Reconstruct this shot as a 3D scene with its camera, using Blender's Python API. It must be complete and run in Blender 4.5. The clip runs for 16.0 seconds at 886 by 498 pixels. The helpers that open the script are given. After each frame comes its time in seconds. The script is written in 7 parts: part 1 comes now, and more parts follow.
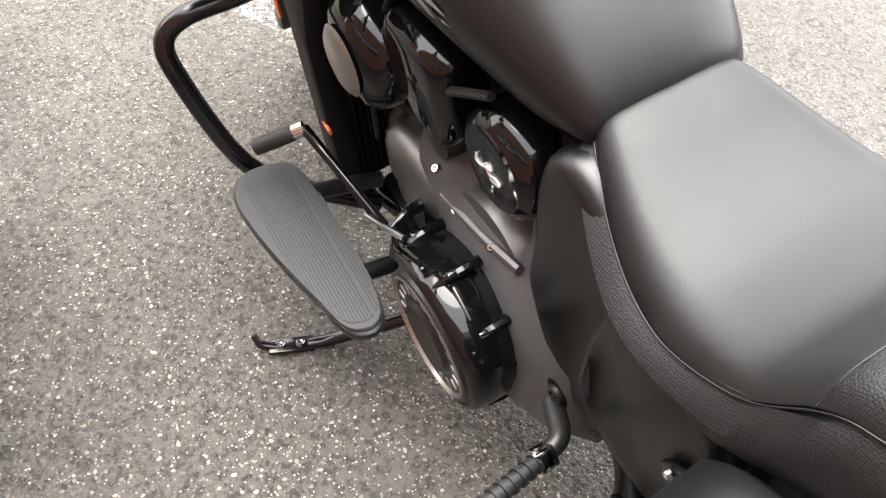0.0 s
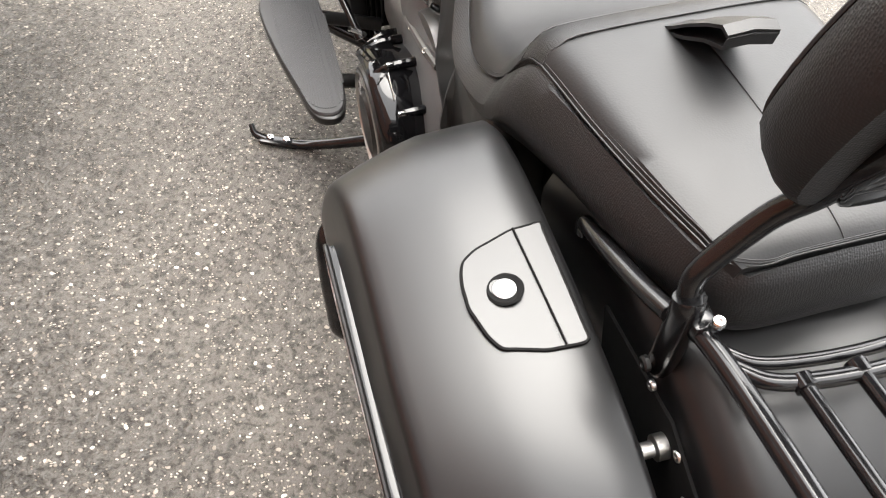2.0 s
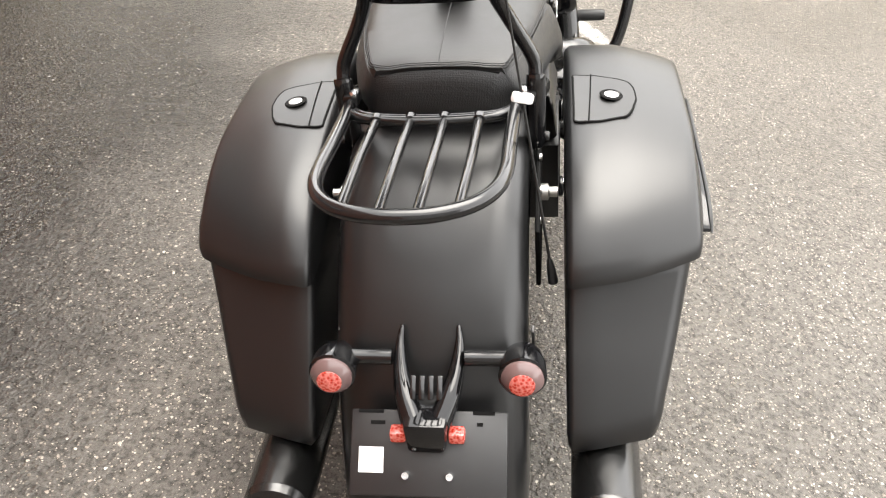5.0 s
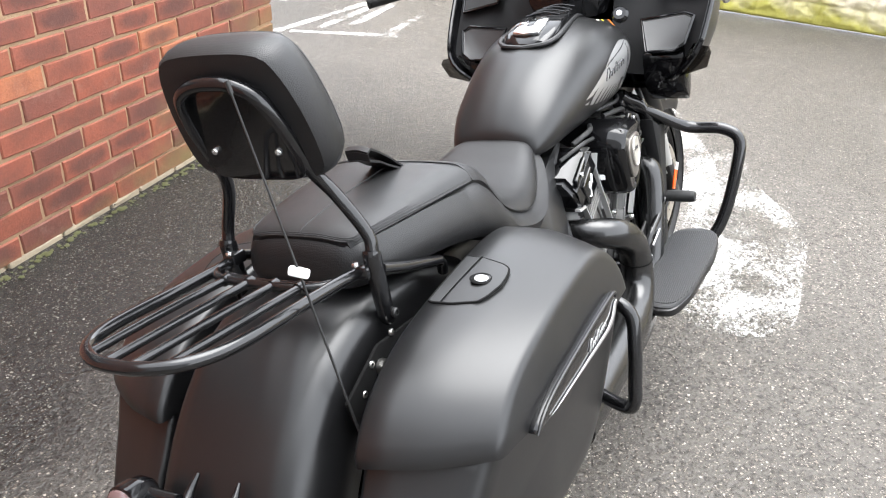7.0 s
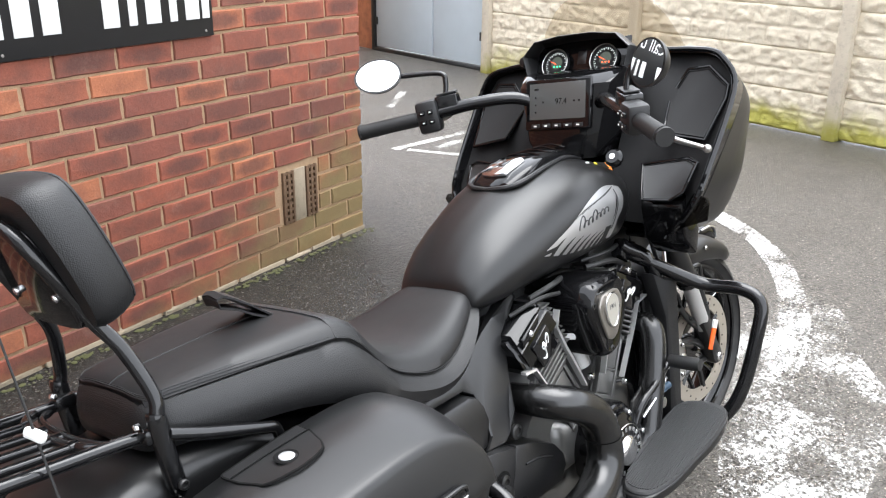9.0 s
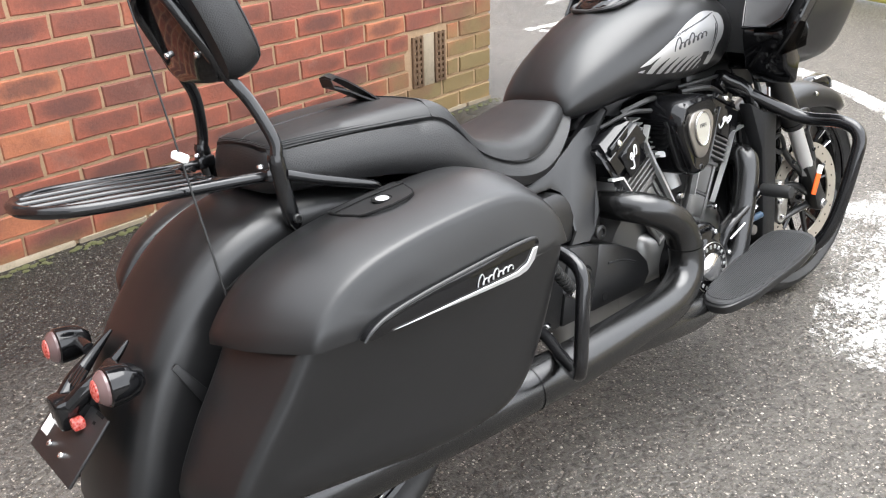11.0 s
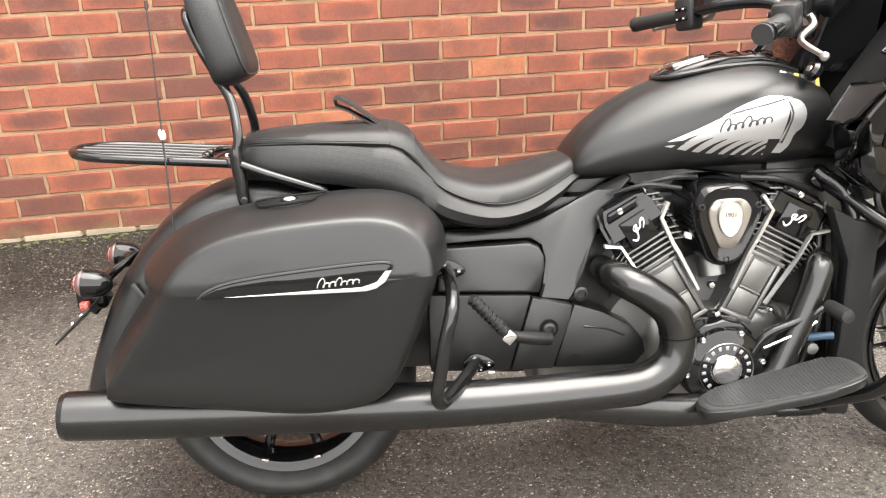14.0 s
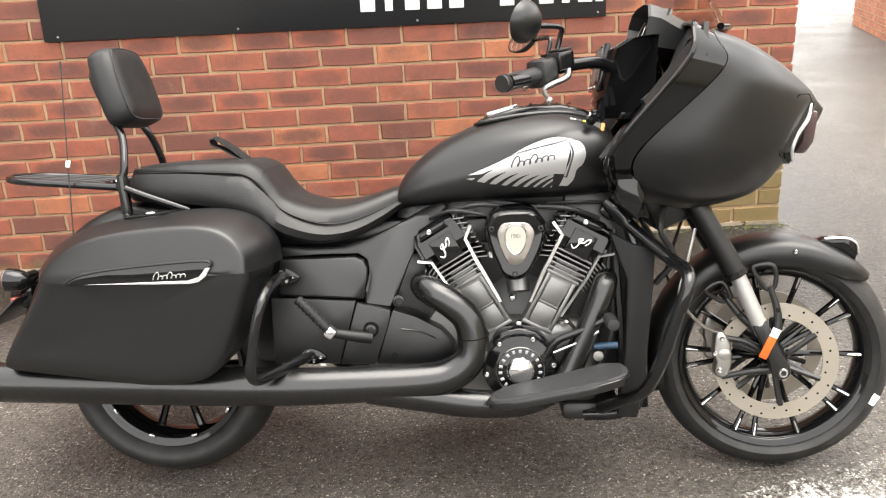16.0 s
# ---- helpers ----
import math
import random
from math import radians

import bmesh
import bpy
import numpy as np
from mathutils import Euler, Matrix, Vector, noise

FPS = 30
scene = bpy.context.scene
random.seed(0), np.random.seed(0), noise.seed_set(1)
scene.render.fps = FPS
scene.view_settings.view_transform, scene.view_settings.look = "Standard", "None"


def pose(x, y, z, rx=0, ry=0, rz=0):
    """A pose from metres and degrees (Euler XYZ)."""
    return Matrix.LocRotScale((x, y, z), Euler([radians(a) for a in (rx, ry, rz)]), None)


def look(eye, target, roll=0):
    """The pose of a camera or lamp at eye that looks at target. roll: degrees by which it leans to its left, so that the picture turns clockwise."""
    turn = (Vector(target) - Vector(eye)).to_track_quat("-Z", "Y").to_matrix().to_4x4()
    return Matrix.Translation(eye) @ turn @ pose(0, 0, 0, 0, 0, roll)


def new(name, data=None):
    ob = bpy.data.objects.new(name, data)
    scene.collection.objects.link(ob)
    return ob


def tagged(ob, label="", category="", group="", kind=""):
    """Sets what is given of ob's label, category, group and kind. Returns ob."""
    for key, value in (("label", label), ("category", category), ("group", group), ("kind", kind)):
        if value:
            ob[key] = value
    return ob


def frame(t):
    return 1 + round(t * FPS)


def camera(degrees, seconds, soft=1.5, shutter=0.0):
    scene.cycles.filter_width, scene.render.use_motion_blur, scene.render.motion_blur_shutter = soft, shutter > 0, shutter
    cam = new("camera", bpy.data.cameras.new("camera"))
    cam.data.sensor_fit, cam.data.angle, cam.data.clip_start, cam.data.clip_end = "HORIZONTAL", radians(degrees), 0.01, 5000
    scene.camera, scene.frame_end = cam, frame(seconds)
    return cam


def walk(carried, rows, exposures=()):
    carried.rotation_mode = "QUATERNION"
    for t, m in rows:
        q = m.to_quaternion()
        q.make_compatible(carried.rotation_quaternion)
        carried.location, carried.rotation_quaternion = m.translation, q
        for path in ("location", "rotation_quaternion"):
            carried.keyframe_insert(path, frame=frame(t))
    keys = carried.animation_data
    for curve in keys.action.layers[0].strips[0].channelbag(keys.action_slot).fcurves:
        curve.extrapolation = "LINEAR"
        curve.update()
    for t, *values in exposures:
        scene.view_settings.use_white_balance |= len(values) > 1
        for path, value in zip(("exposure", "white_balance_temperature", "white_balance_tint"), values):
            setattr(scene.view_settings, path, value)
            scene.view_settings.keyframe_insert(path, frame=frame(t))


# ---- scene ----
cam = camera(54.1, 16.0, soft=1.15)
# The motorcycle rests on its side stand: its own axes (x ahead, y to its left, z up) lean over.
LEAN = pose(0, 0, -0.0138, -11.2, 0, 0)
# seconds, eye, target, roll, in the motorcycle's axes
PATH = [
    (0, (0.16, 0.499, 1.432), (1.288, -0.002, -0.142), -7.7),
    (0.5, (0.017, 0.494, 1.433), (1.157, 0.072, -0.155), -4.8),
    (1, (-0.131, 0.45, 1.432), (1.057, 0.106, -0.14), -2.2),
    (1.5, (-0.265, 0.455, 1.424), (0.966, 0.124, -0.117), -1.3),
    (2, (-0.417, 0.447, 1.437), (0.826, 0.106, -0.092), -0.5),
    (2.5, (-0.542, 0.369, 1.429), (0.734, 0.077, -0.083), 1.7),
    (3, (-0.695, 0.242, 1.411), (0.681, 0.074, -0.031), 1.4),
    (3.5, (-0.878, 0.197, 1.405), (0.584, 0.081, 0.045), -0.0),
    (4, (-1.056, 0.12, 1.408), (0.471, 0.079, 0.118), -1.5),
    (4.2, (-1.13, 0.062, 1.404), (0.416, 0.073, 0.135), -2.4),
    (5.25, (-1.24, -0.25, 1.4), (0.4, 0.1, 0.29), -6.2),
    (6.3, (-1.103, -0.641, 1.379), (0.517, 0.126, 0.491), -10.0),
    (6.5, (-1.091, -0.732, 1.375), (0.514, 0.116, 0.535), -9.7),
    (7, (-1.03, -0.866, 1.356), (0.542, 0.107, 0.592), -9.2),
    (7.5, (-0.872, -0.894, 1.336), (0.689, 0.138, 0.632), -8.3),
    (8, (-0.729, -0.936, 1.342), (0.823, 0.167, 0.732), -8.0),
    (8.5, (-0.644, -1.065, 1.328), (0.858, 0.154, 0.819), -8.2),
    (9, (-0.586, -1.192, 1.306), (0.84, 0.131, 0.843), -8.0),
    (9.5, (-0.601, -1.233, 1.273), (0.728, 0.184, 0.801), -8.2),
    (10, (-0.689, -1.271, 1.223), (0.576, 0.19, 0.709), -8.3),
    (10.2, (-0.732, -1.303, 1.204), (0.513, 0.165, 0.663), -8.7),
    (11.25, (-0.66, -1.44, 1.107), (0.43, 0.12, 0.48), -8.3),
    (12.3, (-0.306, -1.586, 1.072), (0.486, 0.13, 0.419), -7.4),
    (12.5, (-0.246, -1.567, 1.079), (0.493, 0.171, 0.423), -6.4),
    (13, (-0.036, -1.646, 1.088), (0.423, 0.198, 0.464), -4.1),
    (13.5, (0.094, -1.778, 1.078), (0.368, 0.129, 0.539), -2.2),
    (14, (0.214, -1.962, 1.08), (0.367, -0.023, 0.611), -1.9),
    (14.5, (0.401, -2.075, 1.042), (0.492, -0.118, 0.639), -1.7),
    (15, (0.608, -2.183, 1.014), (0.624, -0.216, 0.653), -1.8),
    (15.5, (0.737, -2.321, 0.993), (0.713, -0.347, 0.675), -2.0),
    (16, (0.884, -2.382, 0.992), (0.786, -0.406, 0.7), -1.7),
]
walk(cam, [(t, LEAN @ look(eye, target, roll)) for t, eye, target, roll in PATH],
     exposures=[(0, 3.05, 6600, 10), (1, 3.1, 6600, 10), (2.5, 3.05, 6720, 10), (4.2, 2.85, 6950, 10), (6.3, 2.65, 6350, 10), (7.5, 2.56, 6200, 10), (9, 2.18, 6150, 10), (10.2, 2.28, 6150, 10), (12.3, 2.74, 6650, 10), (14, 2.8, 6850, 10), (15, 2.66, 6850, 10), (16, 2.38, 6850, 10)])

# ---- light: an overcast sky with a faint, wide sun ----
world = bpy.data.worlds.new("world")
scene.world = world
world.use_nodes = True
wn, wl = world.node_tree.nodes, world.node_tree.links
sky = wn.new("ShaderNodeTexSky")
sky.sky_type, sky.sun_disc = "NISHITA", False
sky.sun_elevation, sky.sun_rotation = radians(80), radians(104)
sky.air_density, sky.dust_density, sky.ozone_density = 1.0, 2.0, 1.0
grey = wn.new("ShaderNodeHueSaturation")
grey.inputs["Saturation"].default_value = 0.15
grey.inputs["Value"].default_value = 6.0
wl.new(sky.outputs["Color"], grey.inputs["Color"])
flat = wn.new("ShaderNodeGamma")
flat.inputs["Gamma"].default_value = 0.5
wl.new(grey.outputs["Color"], flat.inputs["Color"])
wl.new(flat.outputs["Color"], wn["Background"].inputs["Color"])
wn["Background"].inputs["Strength"].default_value = 0.162
sun = new("sun", bpy.data.lights.new("sun", "SUN"))
sun.data.energy, sun.data.angle, sun.data.color = 1.0, radians(54), (1.0, 0.97, 0.92)
sun.matrix_world = look((1.2, -0.3, 7.0), (0, 0, 0))

# ---- materials ----
class Nodes:
    """A node material: n() adds a node, sets its inputs by name and returns it."""

    def __init__(self, name):
        self.mat = bpy.data.materials.new(name)
        self.mat.use_nodes = True
        self.tree = self.mat.node_tree
        self.bsdf = self.tree.nodes["Principled BSDF"]
        self.out = self.tree.nodes["Material Output"]

    def n(self, kind, **ins):
        node = self.tree.nodes.new("ShaderNode" + kind)
        for key, value in ins.items():
            self.put(node, key.replace("_", " "), value)
        return node

    def put(self, node, key, value):
        if isinstance(value, bpy.types.NodeSocket):
            self.tree.links.new(value, node.inputs[key])
        else:
            node.inputs[key].default_value = value

    def set(self, **ins):
        for key, value in ins.items():
            self.put(self.bsdf, key.replace("_", " "), value)
        return self

    def coords(self, world=False):
        return self.n("NewGeometry").outputs["Position"] if world else self.n("TexCoord").outputs["Object"]

    def noise(self, scale, detail=3.0, rough=0.55, where=None, out="Fac"):
        return self.n("TexNoise", Vector=where or self.coords(), Scale=scale, Detail=detail, Roughness=rough).outputs[out]

    def ramp(self, fac, *stops):
        node = self.n("ValToRGB", Fac=fac)
        els = node.color_ramp.elements
        while len(els) < len(stops):
            els.new(0.5)
        for el, (pos, col) in zip(els, stops):
            el.position = pos
            el.color = (*col, 1) if isinstance(col, tuple) else (col, col, col, 1)
        return node.outputs["Color"]

    def mix(self, fac, a, b, mode="MIX"):
        node = self.n("Mix")
        node.data_type, node.blend_type = "RGBA", mode
        self.put(node, 0, fac)
        for k, v in ((6, a), (7, b)):
            if isinstance(v, bpy.types.NodeSocket):
                self.tree.links.new(v, node.inputs[k])
            else:
                node.inputs[k].default_value = (*v, 1) if isinstance(v, tuple) else (v, v, v, 1)
        return node.outputs[2]

    def math(self, op, a, b=0.5):
        node = self.n("Math")
        node.operation = op
        for k, v in ((0, a), (1, b)):
            self.put(node, k, v)
        return node.outputs[0]

    def bump(self, height, strength=0.3, distance=0.002, normal=None):
        node = self.n("Bump", Height=height, Strength=strength, Distance=distance)
        if normal is not None:
            self.tree.links.new(normal, node.inputs["Normal"])
        self.tree.links.new(node.outputs[0], self.bsdf.inputs["Normal"])
        return node.outputs[0]


def plain(name, colour, rough, metal=0.0, wear=0.12, grain=0.0, coat=0.0, scale=9.0, spec=0.5):
    """A material of one colour, with uneven gloss, faint dust and, if asked, a fine grain."""
    m = Nodes(name)
    big = m.noise(scale, 4)
    fine = m.noise(scale * 14, 3)
    m.set(Base_Color=m.mix(m.ramp(big, (0.35, 0.0), (0.75, wear)), colour, tuple(min(1, c * 1.5 + 0.02) for c in colour)), Metallic=metal,
          Roughness=m.math("ADD", m.math("MULTIPLY", m.math("ADD", big, fine), wear), rough - wear), Coat_Weight=coat, Coat_Roughness=0.04, Specular_IOR_Level=spec)
    if grain:
        m.bump(m.noise(grain, 2), 0.25, 0.0006)
    return m.mat


MATTE = plain("satin_black_paint", (0.005, 0.005, 0.0053), 0.36, wear=0.03, spec=0.54)
PANEL = plain("black_moulded_plastic", (0.007, 0.007, 0.0075), 0.42, wear=0.05, grain=1400, spec=0.6)
GLOSS = plain("gloss_black_paint", (0.004, 0.004, 0.0045), 0.07, wear=0.02, coat=0.0, spec=0.45)
TUBE = plain("black_powder_coat", (0.005, 0.005, 0.0055), 0.17, wear=0.04, coat=0.1)
PIPE = plain("satin_black_exhaust", (0.004, 0.004, 0.004), 0.25, wear=0.015, spec=0.66)
CHROME = plain("polished_metal", (0.72, 0.72, 0.72), 0.12, metal=1, wear=0.04)
STEEL = plain("brushed_steel", (0.45, 0.44, 0.42), 0.32, metal=1, wear=0.08)
CAST = plain("bead_blasted_grey_alloy", (0.21, 0.208, 0.203), 0.4, metal=0.85, wear=0.08, grain=700)
BLACKCAST = plain("black_engine_casting", (0.009, 0.009, 0.009), 0.33, wear=0.08, grain=500)
SILVER = plain("silver_decal", (0.5, 0.5, 0.5), 0.36, metal=0.8, wear=0.06)
DARKINK = plain("dark_print", (0.05, 0.05, 0.052), 0.45, wear=0.05)
WHITE = plain("white_label", (0.75, 0.75, 0.73), 0.5)
BADGE = plain("smoked_badge_disc", (0.26, 0.24, 0.215), 0.3, metal=0.75, wear=0.05)
CREAM = plain("cream_badge", (0.42, 0.4, 0.35), 0.3, metal=0.3, wear=0.04)
AMBER = plain("amber_reflector", (0.8, 0.12, 0.02), 0.2)
YELLOW = plain("yellow_label", (0.65, 0.55, 0.04), 0.5)
ORANGE = plain("orange_label", (0.75, 0.22, 0.03), 0.5)
SATIN = plain("satin_bright_alloy", (0.85, 0.85, 0.84), 0.35, metal=0.55, wear=0.05)
FACE = plain("flat_black_dial", (0.004, 0.004, 0.0045), 0.75, wear=0.02)
DISC = plain("drilled_brake_steel", (0.34, 0.305, 0.255), 0.42, metal=0.5, wear=0.1)
EDGE = plain("machined_fin_edge", (0.6, 0.6, 0.59), 0.32, metal=0.7, wear=0.05)
SPEAKER = plain("black_speaker_mesh", (0.006, 0.006, 0.0065), 0.62, wear=0.04, grain=1600, spec=0.3)
HOLE = plain("dark_void", (0.004, 0.004, 0.004), 0.8, spec=0.1)
BLUEPLUG = plain("blue_connector", (0.02, 0.05, 0.09), 0.4)


def tyre_material():
    m = Nodes("black_tyre_rubber")
    dust = m.noise(22, 5)
    m.set(Base_Color=m.mix(m.ramp(dust, (0.4, 0.0), (0.8, 0.6)), (0.01, 0.01, 0.01), (0.035, 0.032, 0.029)), Roughness=0.58)
    m.bump(m.noise(150, 4), 0.3, 0.001)
    return m.mat


def leather_material(name, cell, weave):
    m = Nodes(name)
    if weave:
        v = m.n("TexVoronoi", Vector=m.coords(), Scale=cell, Randomness=0.5).outputs["Distance"]
    else:
        v = m.n("TexVoronoi", Vector=m.coords(), Scale=cell).outputs["Distance"]
    m.set(Base_Color=m.mix(m.noise(7, 4), (0.006, 0.006, 0.0063), (0.0095, 0.0095, 0.01)), Roughness=m.math("ADD", m.math("MULTIPLY", m.noise(25), 0.1), 0.41), Specular_IOR_Level=0.43)
    m.bump(v, 0.45 if weave else 0.15, 0.0009 if weave else 0.0005)
    return m.mat


RUBBER = plain("black_rubber", (0.012, 0.012, 0.012), 0.52, wear=0.08, grain=600)
TYRE = tyre_material()
MAT = plain("grey_ribbed_rubber", (0.03, 0.03, 0.031), 0.55, wear=0.08)
DOME = plain("grey_crackle_casting", (0.085, 0.086, 0.087), 0.5, metal=0.0, wear=0.05, grain=900)
LEATHER = leather_material("smooth_black_vinyl", 420, False)
WEAVE = leather_material("textured_black_vinyl", 430, True)
THREAD = plain("grey_stitching", (0.02, 0.02, 0.021), 0.7)


def glass_material(name, tint, clear):
    m = Nodes(name)
    glossy = m.n("BsdfGlossy", Roughness=0.03)
    see = m.n("BsdfTransparent", Color=(*tint, 1))
    edge = m.n("LayerWeight", Blend=0.5).outputs["Facing"]
    mixed = m.n("MixShader", Fac=m.math("ADD", m.math("MULTIPLY", m.math("POWER", edge, 4.0), 0.6 * clear), 0.05))
    m.tree.links.new(see.outputs[0], mixed.inputs[1])
    m.tree.links.new(glossy.outputs[0], mixed.inputs[2])
    m.tree.links.new(mixed.outputs[0], m.out.inputs["Surface"])
    return m.mat


SCREEN = glass_material("smoked_windscreen", (0.9, 0.87, 0.82), 1.0)
SMOKED = glass_material("smoked_deflector", (0.3, 0.29, 0.28), 0.8)
LENS = glass_material("clear_lens", (0.95, 0.95, 0.95), 1.0)
MIRROR = plain("mirror_glass", (0.9, 0.9, 0.9), 0.012, metal=1, wear=0.0)


def red_lens():
    m = Nodes("red_indicator_lens")
    cells = m.n("TexVoronoi", Vector=m.coords(), Scale=230).outputs["Distance"]
    m.set(Base_Color=m.mix(m.ramp(cells, (0.25, 0.0), (0.75, 1.0)), (0.2, 0.007, 0.005), (0.34, 0.12, 0.11)), Roughness=0.2, Coat_Weight=0.0)
    m.set(Emission_Color=(1.0, 0.12, 0.05, 1), Emission_Strength=0.04)
    m.bump(cells, 0.5, 0.002)
    return m.mat


RED = red_lens()
LENS = plain("clear_lamp_lens", (0.11, 0.07, 0.068), 0.14, wear=0.05, scale=140.0, spec=0.6)
LOCK = plain("bright_lock_face", (0.6, 0.6, 0.6), 0.3, metal=0.6, wear=0.03)


def lit(name, colour, strength, rough=0.2):
    m = Nodes(name)
    m.set(Base_Color=(*[c * 0.3 for c in colour], 1), Roughness=rough, Emission_Color=(*colour, 1), Emission_Strength=strength)
    return m.mat


LCD = lit("dim_display", (0.13, 0.13, 0.125), 0.1)
LCDTEXT = lit("display_figures", (0.02, 0.02, 0.02), 0.0)
DIALTEXT = lit("dial_marks", (0.6, 0.64, 0.6), 0.3)
DIALGLOW = lit("lit_dial", (0.12, 0.15, 0.12), 0.15)
GREENLED = lit("green_lamp", (0.05, 0.9, 0.3), 0.8)
REDLED = lit("red_lamp", (0.9, 0.1, 0.03), 0.8)


def asphalt():
    """Worn macadam: chippings bedded in dark binder, wet in patches, with a coarse, broken relief."""
    m = Nodes("wet_chipped_asphalt")
    at = m.coords(world=True)
    bend = m.n("VectorMath", Vector=m.noise(45, 2, 0.5, at, "Color"))
    bend.operation = "SCALE"
    bend.inputs["Scale"].default_value = 0.012
    add = m.n("VectorMath")
    m.tree.links.new(at, add.inputs[0])
    m.tree.links.new(bend.outputs[0], add.inputs[1])
    warped = add.outputs[0]
    pos = m.n("SeparateXYZ", Vector=at)
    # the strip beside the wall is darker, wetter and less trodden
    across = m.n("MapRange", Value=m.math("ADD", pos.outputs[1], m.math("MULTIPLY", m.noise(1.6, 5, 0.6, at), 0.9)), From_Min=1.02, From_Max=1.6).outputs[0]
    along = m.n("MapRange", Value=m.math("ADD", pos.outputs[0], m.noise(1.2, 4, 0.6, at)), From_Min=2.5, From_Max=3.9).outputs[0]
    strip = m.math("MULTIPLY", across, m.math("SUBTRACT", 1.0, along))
    # binder with wormy crevices between rounded lumps; the crevices' shade is painted into its colour
    lumps = m.noise(85, 3, 0.6, warped)
    coarse = m.noise(30, 4, 0.65, at)
    height = m.math("ADD", m.math("MULTIPLY", lumps, 0.8), m.math("MULTIPLY", coarse, 0.2))
    grain = m.noise(500, 3, 0.7, at)
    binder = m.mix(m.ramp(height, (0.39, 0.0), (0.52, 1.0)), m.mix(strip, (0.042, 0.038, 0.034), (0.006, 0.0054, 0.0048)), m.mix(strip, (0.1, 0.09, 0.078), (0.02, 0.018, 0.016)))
    binder = m.mix(m.ramp(grain, (0.35, 0.6), (0.62, 0.0)), binder, m.mix(0.65, binder, (0.012, 0.011, 0.01)))
    # pale chippings, some large and worn flat, many small
    col = binder
    tall = height
    for scale, share, size in ((95.0, 0.88, 0.4), (190.0, 0.8, 0.43)):
        cell = m.n("TexVoronoi", Vector=warped, Scale=scale)
        tone = m.n("SeparateColor", Color=cell.outputs["Color"])
        there = m.math("MULTIPLY", m.ramp(tone.outputs[0], (share - 0.02, 0.0), (share, 1.0)), m.ramp(cell.outputs["Distance"], (size - 0.08, 1.0), (size, 0.0)))
        chip = m.ramp(tone.outputs[1], (0.0, (0.14, 0.122, 0.102)), (0.5, (0.33, 0.29, 0.245)), (0.85, (0.4, 0.36, 0.31)), (1.0, (0.62, 0.57, 0.5)))
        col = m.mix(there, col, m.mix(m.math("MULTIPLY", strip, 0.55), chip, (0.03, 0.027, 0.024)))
        tall = m.math("ADD", tall, m.math("MULTIPLY", there, 0.08))
    patch = m.noise(0.9, 6, 0.6, at)
    grime = m.ramp(m.noise(3.2, 6, 0.65, at), (0.5, 0.0), (0.8, 0.3))
    col = m.mix(grime, col, (0.06, 0.054, 0.048))
    wet = m.math("MAXIMUM", m.ramp(patch, (0.44, 0.0), (0.6, 0.6)), strip)
    # specular also drops in the low spots, standing in for their shade
    m.set(Base_Color=m.mix(wet, col, m.mix(0.2, col, (0.0, 0.0, 0.0))), Roughness=m.ramp(wet, (0.0, 0.45), (1.0, 0.27)), Specular_IOR_Level=m.math("MULTIPLY", m.ramp(height, (0.38, 0.3), (0.55, 0.58)), m.math("SUBTRACT", 0.95, m.math("MULTIPLY", strip, 0.3))))
    soft = m.bump(m.noise(9, 5, 0.6, at), 0.35, 0.012)
    m.bump(m.math("ADD", tall, m.math("MULTIPLY", grain, 0.04)), 1.0, 0.017, soft)
    return m.mat


def worn_paint(name, cover, most, colour=(0.72, 0.71, 0.68)):
    """Road paint that has flaked off the high chippings."""
    m = Nodes(name)
    at = m.coords(world=True)
    chips = m.n("TexVoronoi", Vector=at, Scale=110.0).outputs["Distance"]
    flakes = m.math("ADD", m.math("MULTIPLY", m.noise(55, 6, 0.75, at), 0.62), m.math("ADD", m.math("MULTIPLY", m.noise(3.4, 5, 0.65, at), 0.62), m.math("MULTIPLY", chips, -0.12)))
    mask = m.ramp(flakes, (cover - 0.02, 0.0), (cover + 0.09, most))
    see = m.n("BsdfTransparent")
    mixed = m.n("MixShader", Fac=mask)
    m.set(Base_Color=m.mix(m.noise(60, 4, 0.6, at), tuple(c * 0.7 for c in colour), colour), Roughness=0.5)
    m.bump(m.n("TexVoronoi", Vector=at, Scale=150.0).outputs["Distance"], 0.5, 0.004)
    m.tree.links.new(see.outputs[0], mixed.inputs[1])
    m.tree.links.new(m.bsdf.outputs[0], mixed.inputs[2])
    m.tree.links.new(mixed.outputs[0], m.out.inputs["Surface"])
    return m.mat


